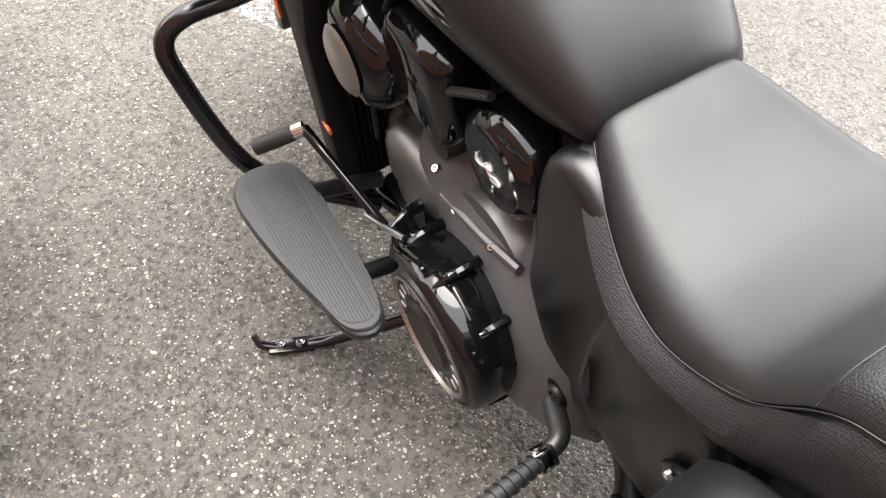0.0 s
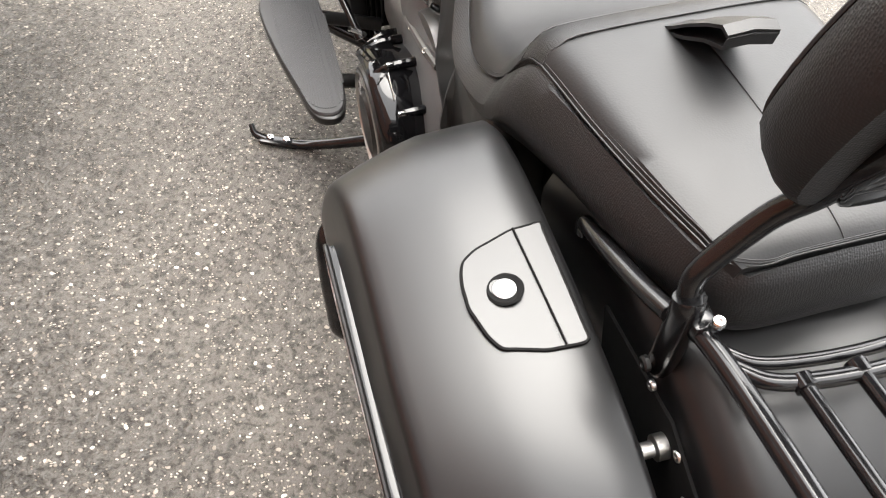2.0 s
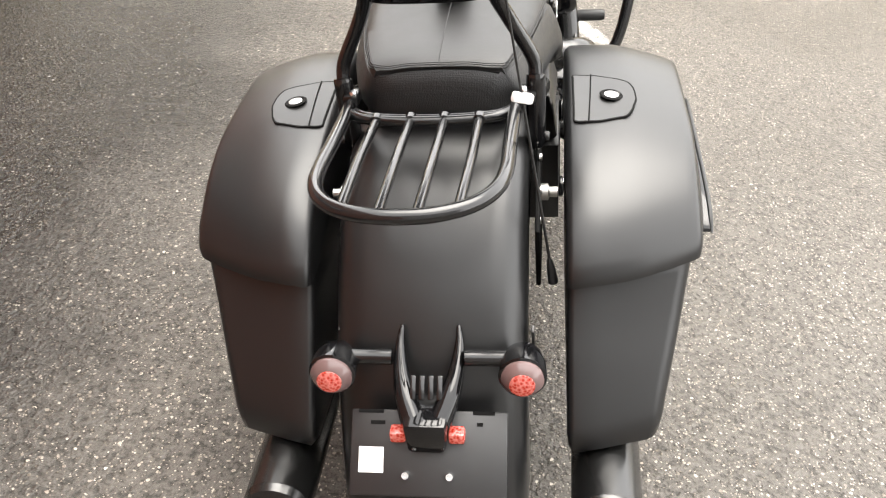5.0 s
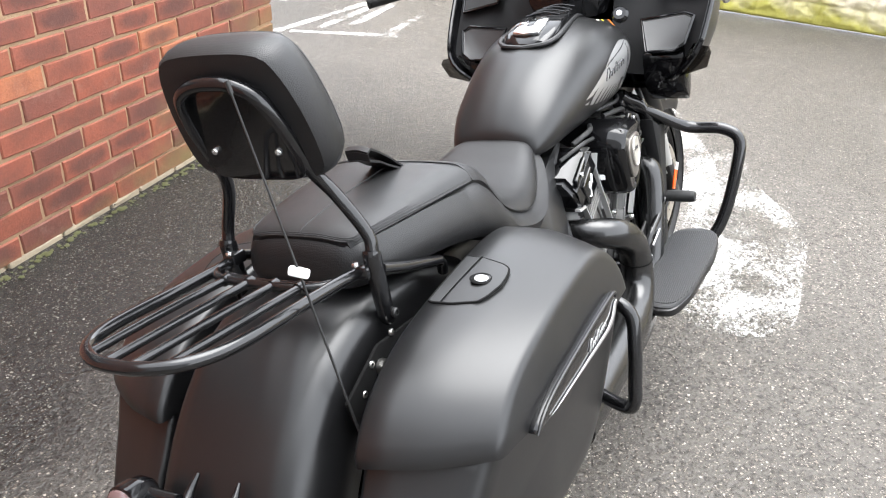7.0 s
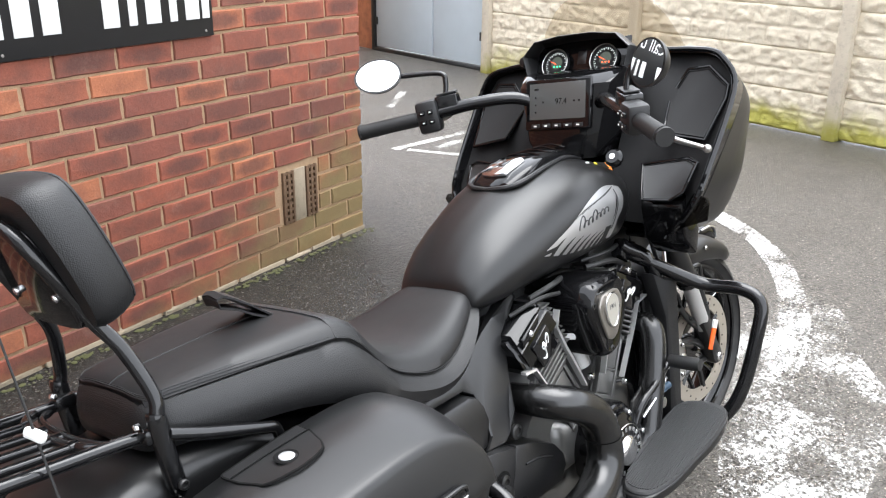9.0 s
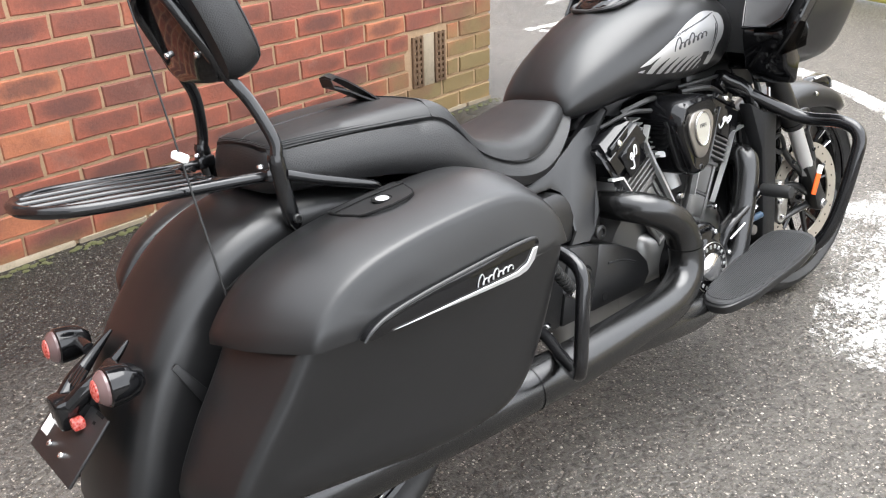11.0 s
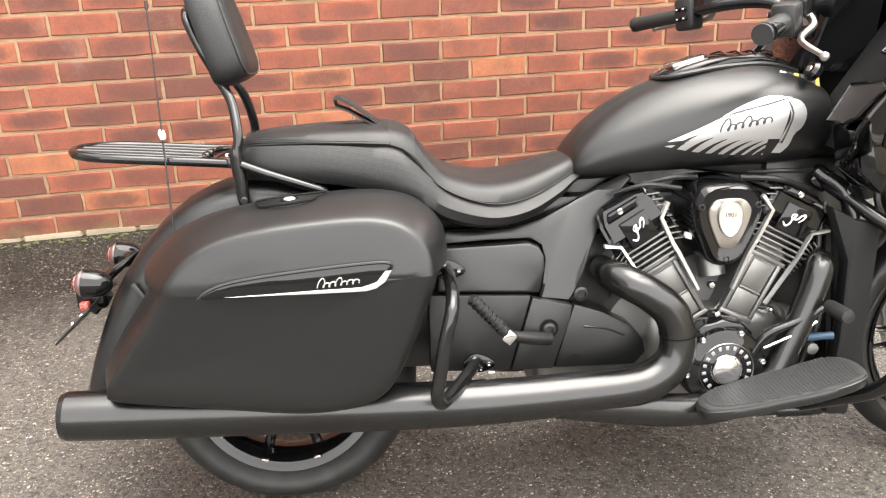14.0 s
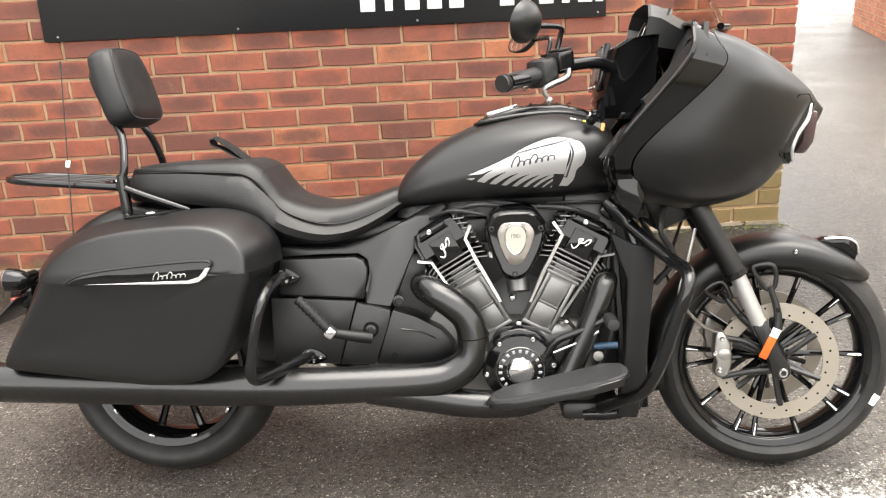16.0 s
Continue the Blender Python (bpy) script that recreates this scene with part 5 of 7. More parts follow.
def on_tank(outline, s, out=0.0012, sub=7):
    """A thin skin of that outline (x, z), cut into strips, that follows the tank's side."""
    pts = [np.array(p) for p in outline]
    n = len(pts) // 2
    a, b = pts[:n], pts[n:][::-1]
    rings_out, rings_in = [], []
    for p, q in zip(a, b):
        line = [p + (q - p) * k / sub for k in range(sub + 1)]
        rings_out.append([(x, s * (tank_side(x, z) + out), z) for x, z in line])
        rings_in.append([(x, s * (tank_side(x, z) - 0.002), z) for x, z in line])
    bm = bmesh.new()
    for rings in (rings_out, rings_in):
        vs = [[bm.verts.new(p) for p in r] for r in rings]
        for u, v in zip(vs, vs[1:]):
            for i in range(sub):
                bm.faces.new((u[i], u[i + 1], v[i + 1], v[i]))
    return bm


def decorate_tank(tank, s):
    """Silver feathers that spread from a crest near the tank's front, with a plain dark stroke where the maker's word stands."""
    crest_top, crest_low = np.array((1.105, 0.93)), np.array((1.075, 0.82))
    tips = [(0.832, 0.8445), (0.868, 0.8355), (0.9, 0.829), (0.93, 0.8245), (0.958, 0.8215), (0.985, 0.819), (1.01, 0.8175), (1.033, 0.8165), (1.054, 0.816)]
    # the upper vane
    top = even(curve([(0.846, 0.853), (0.93, 0.888), (1.0, 0.925), (1.06, 0.943), (1.108, 0.938)], 6), 24, closed=False)
    low = even(curve([(0.85, 0.8525), (0.92, 0.857), (0.99, 0.856), (1.05, 0.852), (1.088, 0.85)], 6), 24, closed=False)
    part("feather", on_tank([*top, *reversed(low)], s), SILVER, tank, "silver feather graphic")
    base = [(x, float(np.interp(x, [p[0] for p in tips], [p[1] for p in tips]))) for x in np.linspace(0.838, 1.056, 30)]
    roof = [(x + (0.012 if x < 1.03 else 0.006), 0.8575 if x > 0.875 else z + 0.011 * (x - 0.83) / 0.045) for x, z in base]
    part("feather", on_tank([*roof, *reversed(base)], s, 0.0011, 4), SILVER, tank)
    # dark slits part the feathers, and nick their lower edge into points
    for k, (x, z) in enumerate(tips[1:]):
        upper, lower = [], []
        for t in np.linspace(0, 1, 7):
            mid = np.array((x - 0.016 + 0.056 * t, z - 0.004 + 0.034 * t + 0.004 * math.sin(math.pi * t)))
            w = 0.0058 * (1 - t) + 0.0006
            upper.append(mid + np.array((-w * 0.6, w * 0.6)))
            lower.append(mid + np.array((w * 0.9, -w * 0.5)))
        part("feather_slit", on_tank([*upper, *reversed(lower)], s, 0.0017, 2), MATTE, tank)
    # crest at the front, a plain upright shape
    front = even(curve([(1.095, 0.938), (1.128, 0.93), (1.142, 0.905), (1.135, 0.875), (1.118, 0.86), (1.112, 0.835), (1.095, 0.818)], 5), 16, closed=False)
    rear = even(curve([(1.09, 0.934), (1.1, 0.92), (1.105, 0.90), (1.1, 0.88), (1.092, 0.862), (1.085, 0.84), (1.075, 0.82)], 5), 16, closed=False)
    part("crest", on_tank([*front, *reversed(rear)], s, 0.0012, 4), SILVER, tank)
    word = scrawl((0.955, 0.87), (1.06, 0.888), 0.0135)
    part("word_stroke", tube([(x, s * (tank_side(x, z) + 0.0016), z) for x, z in word], 0.0017, 2, 5), DARKINK, tank)
    for k in range(7):
        u = [(0.945 + 0.022 * k, 0.897 + 0.006 * k), (0.99 + 0.0165 * k, 0.913 + 0.0038 * k), (1.058 + 0.007 * k, 0.926 + 0.0018 * k)]
        a = even(curve(u, 4), 8, closed=False)
        part("vane_line", on_tank([*a, *[p - (0, 0.0017) for p in reversed(a)]], s, 0.0018, 1), DARKINK, tank)
    part("crest_line", on_tank([*even(curve([(1.098, 0.93), (1.107, 0.905), (1.1, 0.875), (1.09, 0.84)], 5), 8, closed=False), *reversed(even(curve([(1.102, 0.93), (1.112, 0.905), (1.105, 0.875), (1.095, 0.84)], 5), 8, closed=False))], s, 0.0018, 1), DARKINK, tank)


make_tank()


# -- seat --
SEAT = [  # x, top, stitched edge's height, half width there, half width below, bottom
    (-0.074, 0.848, 0.843, 0.05, 0.07, 0.816), (-0.066, 0.874, 0.865, 0.082, 0.098, 0.806), (-0.048, 0.89, 0.879, 0.101, 0.117, 0.802), (-0.015, 0.897, 0.882, 0.113, 0.132, 0.8),
    (0.04, 0.901, 0.882, 0.127, 0.148, 0.797), (0.10, 0.904, 0.88, 0.138, 0.16, 0.793), (0.16, 0.905, 0.877, 0.146, 0.169, 0.785), (0.23, 0.905, 0.874, 0.153, 0.178, 0.766),
    (0.272, 0.9, 0.866, 0.156, 0.182, 0.75), (0.305, 0.88, 0.838, 0.158, 0.185, 0.735), (0.335, 0.838, 0.8, 0.161, 0.187, 0.72), (0.37, 0.802, 0.77, 0.165, 0.188, 0.702),
    (0.44, 0.779, 0.742, 0.166, 0.188, 0.686), (0.50, 0.777, 0.736, 0.156, 0.182, 0.688), (0.56, 0.788, 0.748, 0.138, 0.164, 0.702), (0.62, 0.807, 0.772, 0.113, 0.138, 0.735),
    (0.655, 0.815, 0.788, 0.095, 0.116, 0.762), (0.682, 0.8, 0.79, 0.08, 0.09, 0.775)]
TAIL_EDGE = -0.058


def seat_ring(row, upper):
    x, top, edge, wide, low, bottom = row
    # at the tail the textured side wraps over the end
    over = max(0.0, min(1.0, (TAIL_EDGE + 0.01 - x) / 0.01))
    if upper:
        half = [(0, edge - 0.03), (wide * 0.6, edge - 0.028), (wide * 0.97, edge - 0.012), (wide, edge), (wide * 0.95, edge + (top - edge) * 0.5), (wide * 0.8, top - 0.004), (wide * 0.4, top), (0, top)]
    else:
        half = [(0, bottom), (low * 0.8, bottom), (low * 0.95, bottom + 0.01), (low, bottom + 0.38 * (edge - bottom)), (wide * 0.4 + low * 0.6, bottom + 0.72 * (edge - bottom)), (wide * 1.012, edge - 0.005), (wide * 0.985, edge - 0.001), (wide * 0.6, (edge - 0.018) * (1 - over) + (top - 0.003) * over), (0, (edge - 0.02) * (1 - over) + top * over)]
    pts = even(curve(half, 5), 19, closed=False)
    return [(x, -y, z) for y, z in pts] + [(x, y, z) for y, z in pts[-2:0:-1]]


def make_seat():
    rows = curve(SEAT, 4)
    at = lambda x: next(i for i, r in enumerate(rows) if r[0] > x)
    seat = part("seat", loft([seat_ring(r, False) for r in rows]), WEAVE, bike, "black two-up vinyl seat with textured sides")
    back, split, nose = at(TAIL_EDGE), at(0.243), at(0.3)
    # the textured band lies across the step, slanting down its sides
    part("cross_band", loft([seat_ring([r[0], r[1] + 0.001, *r[2:]], True) for r in rows[split:nose + 1]]), WEAVE, seat, "textured vinyl band across the seat")
    part("passenger_cushion", loft([seat_ring(r, True) for r in rows[back:split + 1]]), LEATHER, seat, "smooth black vinyl passenger cushion")
    part("rider_cushion", loft([seat_ring([r[0], r[1] + 0.002, *r[2:]], True) for r in rows[nose:]]), LEATHER, seat, "smooth black vinyl rider's cushion")
    edge = lambda r, s, k, up: (r[0], s * r[3] * k, r[2] + up)
    # one seam round the passenger's cushion, with two rows of stitches inside it
    for k, up, thick, mat, name in ((1.006, 0.0005, 0.0011, LEATHER, "seam"), (0.985, 0.0042, 0.0007, THREAD, "stitching"), (0.965, 0.0072, 0.0007, THREAD, "stitching")):
        round_tail = [(rows[back][0] - 0.002, y * rows[back][3] * k, rows[back][2] + up + (rows[back][1] - rows[back][2]) * 0.9 * (1 - abs(y) ** 4)) for y in (0.8, 0.5, 0.2, -0.2, -0.5, -0.8)]
        part(name, tube([edge(r, 1, k, up) for r in rows[split:back:-3]] + round_tail + [edge(r, -1, k, up) for r in rows[back + 1:split + 1:3]], thick, 3, 6), mat, seat)
        for s in (-1, 1):
            part(name, tube([edge(r, s, k, up) for r in rows[split::3]], thick, 3, 6), mat, seat)
    for i in (split, nose):
        r = rows[i]
        keep = sorted([p for p in seat_ring(r, True) if p[2] > r[2] - 0.002], key=lambda p: p[1])
        part("cross_seam", tube([(p[0], p[1], p[2] + 0.0014) for p in keep[::2]], 0.0009, 3, 6), THREAD, seat)
    part("centre_seam", tube([(r[0], 0, r[1] + 0.0004) for r in rows[back:split]], 0.0009, 2, 5), THREAD, seat)
    strap = []
    for x, z, w in ((0.24, 0.899, 0.03), (0.225, 0.909, 0.03), (0.2, 0.929, 0.029), (0.17, 0.95, 0.028), (0.15, 0.961, 0.026), (0.139, 0.957, 0.025), (0.143, 0.942, 0.025), (0.17, 0.932, 0.027), (0.2, 0.914, 0.029), (0.228, 0.9, 0.03)):
        strap.append([(x + 0.1 * y, y, z + dz) for y, dz in ((-w, 0), (0.0, 0.003), (w, 0), (w, 0.004), (0, 0.008), (-w, 0.004))])
    part("grab_strap", loft(strap), LEATHER, seat, "black leather grab strap loop standing up")
    return seat


make_seat()


# -- saddlebags --
LID = [(-0.212, 0.634), (-0.206, 0.658), (-0.16, 0.714), (-0.09, 0.753), (0.0, 0.775), (0.10, 0.786), (0.18, 0.79), (0.235, 0.786), (0.278, 0.772), (0.312, 0.745), (0.336, 0.705), (0.343, 0.652)]
BOX = [(-0.186, 0.641), (-0.228, 0.565), (-0.29, 0.465), (-0.31, 0.42), (-0.30, 0.404), (-0.26, 0.398), (-0.10, 0.383), (0.04, 0.366), (0.12, 0.366), (0.19, 0.38), (0.235, 0.42), (0.275, 0.5), (0.303, 0.575), (0.321, 0.625), (0.327, 0.653)]


def bag_side(x, z, face):
    """How far out a bag's side stands: drawn in towards the rear, and leaning in below and above its lid's seam."""
    rear = max(0.0, min(1.0, (0.02 - x) / 0.3))
    return face - 0.034 * rear ** 1.5 - (0.12 * max(0.0, 0.64 - z) if z < 0.64 else 0.2 * (z - 0.655) * (z > 0.655))


def bag_rings(outline, centre, s, inner, profile, depth_to, size, low=1.0):
    """The outline (x, z) repeated from the inner to the outer face; profile gives each ring's inset and distance behind the face.
    Below the lid's shoulder the inset in height is scaled by low, which keeps the lower edge crisp."""
    ring2d = even([*curve(outline, 5)], 72)
    rings = []

    def ring_at(depth, inset):
        ring = []
        for x, z in ring2d:
            share = low + (1 - low) * max(0.0, min(1.0, (z - centre[1]) / 0.07))
            px = centre[0] + (x - centre[0]) * (1 - inset / size[0])
            pz = centre[1] + (z - centre[1]) * (1 - inset * share / size[1])
            y = depth(px, pz)
            slant = (0.385 - y) / 0.2
            back = max(0.0, min(1.0, (0.05 - x) / 0.3))
            front = max(0.0, min(1.0, (x - 0.2) / 0.2))
            ring.append((px - 0.062 * slant * back + 0.03 * slant * front, s * y, pz))
        return ring

    for dy, inset in ((0.0, 0.02), (0.002, 0.008), (0.01, 0.001), (0.05, 0.0)):
        rings.append(ring_at(lambda x, z: inner + dy, inset))
    for inset, behind in profile:
        rings.append(ring_at(lambda x, z: bag_side(x, z, depth_to) - behind, inset))
    return rings


def rim_profile(r):
    """A quarter round of radius r, then the flat of the face."""
    return [(r * (1 - math.cos(radians(a))), r * (1 - math.sin(radians(a)))) for a in (0, 18, 36, 54, 72, 90)] + [(r * 1.6, -0.001), (r * 2.4, -0.001)]


# the lid's top falls away outwards to a tight shoulder above its upright side
LID_SHOULDER = [(0.0, 0.105), (0.005, 0.075), (0.013, 0.042), (0.0205, 0.017), (0.0235, 0.0085), (0.026, 0.004), (0.03, 0.0012), (0.038, 0.0), (0.055, 0.0), (0.08, -0.001)]


LID_X, LID_Z = [p[0] for p in curve(LID, 6)][6:], [p[1] for p in curve(LID, 6)][6:]


def on_lid(x, y):
    """The lid's height at x, y."""
    slant = (0.385 - y) / 0.2
    x += 0.062 * slant * max(0, min(1, (0.05 - x) / 0.3)) - 0.03 * slant * max(0, min(1, (x - 0.2) / 0.2))
    return float(np.interp(x, LID_X, LID_Z))


def make_bag(s):
    bag = part("saddlebag", loft(bag_rings(BOX, (0.06, 0.652), s, 0.188, rim_profile(0.02), 0.388, (0.27, 0.25))), MATTE, bike, "satin black hard saddlebag", sharp=60)
    lid = part("lid", loft(bag_rings(LID, (0.09, 0.636), s, 0.186, LID_SHOULDER, 0.402, (0.28, 0.14), 0.1)), MATTE, bag, sharp=60)
    # gloss side flash with a bright lower edge
    flash = even(curve([(-0.117, 0.632), (-0.1, 0.645), (-0.065, 0.658), (0.0, 0.668), (0.11, 0.678), (0.205, 0.684), (0.236, 0.682), (0.242, 0.672), (0.232, 0.656), (0.215, 0.64), (0.19, 0.632), (0.08, 0.63), (-0.05, 0.63)], 4, True), 64)
    part("flash", prism([tuple(p) for p in flash], s * 0.388, s * 0.4065, "y", 0.003), GLOSS, bag, "gloss black side flash")
    part("flash_rim", tube([(x, s * 0.4065, z) for x, z in [(-0.117, 0.632), (-0.1, 0.645), (-0.065, 0.658), (0.0, 0.668), (0.11, 0.678), (0.205, 0.684), (0.236, 0.682), (0.242, 0.672)]], [0.002, 0.0032, 0.0034, 0.0034, 0.0034, 0.0034, 0.0034, 0.002], 5, 8), MATTE, bag)
    line = [(-0.068, 0.6335), (0.10, 0.6375), (0.185, 0.639), (0.212, 0.648), (0.228, 0.668), (0.24, 0.668), (0.228, 0.648), (0.21, 0.635), (0.19, 0.631), (0.1, 0.631)]
    part("bright_line", prism(line, s * 0.4065, s * 0.4092, "y", 0.0008, 1), SILVER, bag, "silver line and plain silver word bar")
    word = scrawl((0.102, 0.642), (0.178, 0.6475), 0.0088)
    part("word_scrawl", tube([(x, s * 0.408, z) for x, z in word], 0.0013, 2, 6), SILVER, bag)
    # lock plate on the lid
    plate = even([(0.117, 0.2), (0.115, 0.232), (0.1, 0.275), (0.088, 0.29), (0.066, 0.296), (0.038, 0.297), (0.005, 0.288), (-0.008, 0.28), (-0.02, 0.24), (-0.022, 0.2)], 40)
    bm = bmesh.new()
    high = [bm.verts.new((x, s * y, on_lid(x, y) + 0.0022)) for x, y in plate]
    low = [bm.verts.new((x, s * y, on_lid(x, y) - 0.006)) for x, y in plate]
    mid = bm.verts.new((0.05, s * 0.25, on_lid(0.05, 0.25) + 0.0032))
    for i in range(40):
        j = (i + 1) % 40
        bm.faces.new((high[i], high[j], mid))
        bm.faces.new((high[i], high[j], low[j], low[i]))
    hatch = part("lock_plate", bm, MATTE, bag, "flush lock plate outlined by a dark gap")
    part("plate_gap", tube([(x, s * y, on_lid(x, y) + 0.0005) for x, y in plate], 0.0022, 2, 6, closed=True), HOLE, hatch)
    part("plate_fold", tube([(0.116, s * 0.229, on_lid(0.116, 0.229) + 0.0032), (0.05, s * 0.226, on_lid(0.05, 0.226) + 0.0038), (-0.02, s * 0.222, on_lid(-0.02, 0.222) + 0.003)], 0.0012, 3, 5), HOLE, hatch)
    z = on_lid(0.049, 0.259) + 0.002
    part("lock_rim", lathe([(0.0115, 0.0), (0.0175, 0.0), (0.019, 0.002), (0.0165, 0.0035), (0.012, 0.002), (0.0115, 0.0)], (0.049, s * 0.259, z), (0, s * 0.12, 1), 28), HOLE, hatch)
    part("lock", lathe([(0, 0.0), (0.0115, 0.0), (0.0115, 0.003), (0.0095, 0.0042), (0, 0.0045)], (0.049, s * 0.259, z), (0, s * 0.12, 1), 28), LOCK, hatch, "bright round lock barrel")
    scoop = []
    for x in np.linspace(0.112, -0.014, 12):
        t = abs((x - 0.049) / 0.063)
        reach = 0.182 + 0.02 * t ** 4
        scoop.append([(x, s * y, on_lid(x, 0.21) + dz) for y, dz in ((0.226, 0.0022), (0.212, 0.0012), (0.2, -0.003), (reach + 0.004, -0.012), (reach, -0.024), (0.2, -0.02), (0.225, -0.008))])
    part("latch_scoop", loft(scoop), MATTE, hatch)
    return bag


for side in (-1, 1):
    make_bag(side)


# -- rear mudguard and tail --
def make_rear_fender():
    line = curve([(0.26, 0.72), (0.12, 0.782), (0.0, 0.80), (-0.10, 0.79), (-0.19, 0.755), (-0.272, 0.688), (-0.342, 0.598), (-0.392, 0.50), (-0.43, 0.40), (-0.446, 0.345)], 4)
    rings = []
    for i, (x, z) in enumerate(line):
        a = line[max(0, i - 1)]
        b = line[min(len(line) - 1, i + 1)]
        d = Vector((b[0] - a[0], 0, b[1] - a[1])).normalized()
        n = Vector((d.z, 0, -d.x))
        n = n if n.z > 0 or n.x < 0 else -n
        if n.dot(Vector((x, 0, z - 0.33))) < 0:
            n = -n
        ring = []
        prof = [(-0.137, -0.16), (-0.138, -0.06), (-0.131, -0.028), (-0.106, -0.007), (-0.06, 0.0), (0, 0.003)]
        full = prof + [(-y, h) for y, h in reversed(prof[:-1])]
        full = [tuple(p) for p in curve(full, 2)]
        inner = [(y * 0.95, h - 0.006) for y, h in reversed(full)]
        for y, h in full + inner:
            ring.append(Vector((x, y + 0.007, z)) + n * h)
        rings.append(ring)
    fender = part("rear_fender", loft(rings), MATTE, bike, "satin black rear mudguard", sharp=55)
    for s in (-1, 1):
        part("strut", prism([(-0.20, 0.69), (-0.10, 0.735), (0.05, 0.72), (0.02, 0.56), (-0.16, 0.56)], s * 0.141, s * 0.149, "y", 0.004), HOLE, fender)
        for x, z in ((-0.155, 0.681), (-0.06, 0.735), (-0.125, 0.715)):
            part("strut_bolt", bolt((x, s * 0.146, z), (0, s, 0), 0.006, 0.005), STEEL, fender)
        part("bag_mount", lathe([(0, 0), (0.013, 0), (0.013, 0.014), (0.008, 0.016), (0.008, 0.028), (0, 0.028)], (-0.105, s * 0.146, 0.70), (0, s, 0), 20), STEEL, fender, "bright saddlebag mounting stud")
        part("side_reflector", prism([(-0.25, 0.52), (-0.30, 0.60), (-0.31, 0.595), (-0.27, 0.51)], s * 0.137, s * 0.141, "y", 0.001), PANEL, fender)
    return fender


make_rear_fender()


def make_tail():
    tail = part("tail_lamp", joined(*[tube([(-0.335, s * 0.039, 0.628), (-0.355, s * 0.041, 0.612), (-0.385, s * 0.038, 0.59), (-0.415, s * 0.03, 0.57), (-0.44, s * 0.018, 0.55)], [0.003, 0.0065, 0.011, 0.015, 0.017], 4, 12) for s in (-1, 1)], prism([(-0.03, 0.565), (0.03, 0.565), (0.026, 0.512), (-0.026, 0.512)], -0.465, -0.40, "x", 0.008)), GLOSS, bike, "gloss black forked tail-lamp housing")
    for k in range(4):
        y = -0.024 + 0.016 * k
        part("slat", block((0.032, 0.0075, 0.004), pose(-0.414, y * 0.75, 0.586, 0, -42, 0), 0.001), TUBE, tail)
    for s in (-1, 1):
        part("lamp_glass", block((0.02, 0.022, 0.018), pose(-0.442, s * 0.04, 0.527), 0.004), RED, tail, "red lamp glass")
    for s in (-1, 1):
        part("indicator_bar", tube([(-0.375, s * 0.12, 0.605), (-0.375, s * 0.05, 0.605)], 0.011, 2, 12), TUBE, tail)
        c = (-0.385, s * 0.128, 0.6)
        sig = part("indicator", lathe([(0, -0.035), (0.014, -0.033), (0.026, -0.02), (0.031, 0.0), (0.032, 0.022), (0.029, 0.024), (0, 0.024)], c, (-1, 0, 0.08), 28), GLOSS, tail, "black round indicator with a red lens")
        part("indicator_lens", lathe([(0.0285, 0.022), (0.0285, 0.028), (0.022, 0.036), (0.012, 0.041), (0, 0.043)], c, (-1, 0, 0.08), 28), LENS, sig, "clear dimpled lens over a red lamp")
        part("lamp_core", lathe([(0.017, 0.03), (0.017, 0.0405), (0.01, 0.0435), (0, 0.0445)], c, (-1, 0, 0.08), 20), RED, sig, "red lamp core")
    plate = part("plate_bracket", moved(block((0.006, 0.215, 0.115), pose(-0.452, 0, 0.5, 0, 46, 0), 0.003), pose(0, 0, 0)), PANEL, bike, "bare black number-plate bracket")
    for y, z in ((0, 0.02), (0.03, -0.03), (-0.03, -0.03)):
        part("plate_bolt", moved(bolt((0, 0, 0), (-1, 0, 0), 0.006, 0.006), pose(-0.452, 0, 0.5, 0, 46, 0) @ pose(-0.003, y, z)), CHROME, plate)
    part("sticker", moved(block((0.001, 0.034, 0.034), pose(-0.452, 0, 0.5, 0, 46, 0) @ pose(-0.0036, 0.078, -0.01), 0), pose(0, 0, 0)), WHITE, plate)
    for k, (y, z, w) in enumerate(((0.08, 0.055, 0.035), (0.07, 0.04, 0.02), (-0.075, 0.055, 0.03), (-0.07, 0.04, 0.008))):
        part("slot", moved(block((0.001, w, 0.005), pose(-0.452, 0, 0.5, 0, 46, 0) @ pose(-0.0034, y, z), 0), pose(0, 0, 0)), HOLE, plate)
    part("bracket_arm", tube([(-0.40, 0, 0.545), (-0.42, 0, 0.525), (-0.44, 0, 0.505)], 0.015, 4, 8), PANEL, plate)


make_tail()


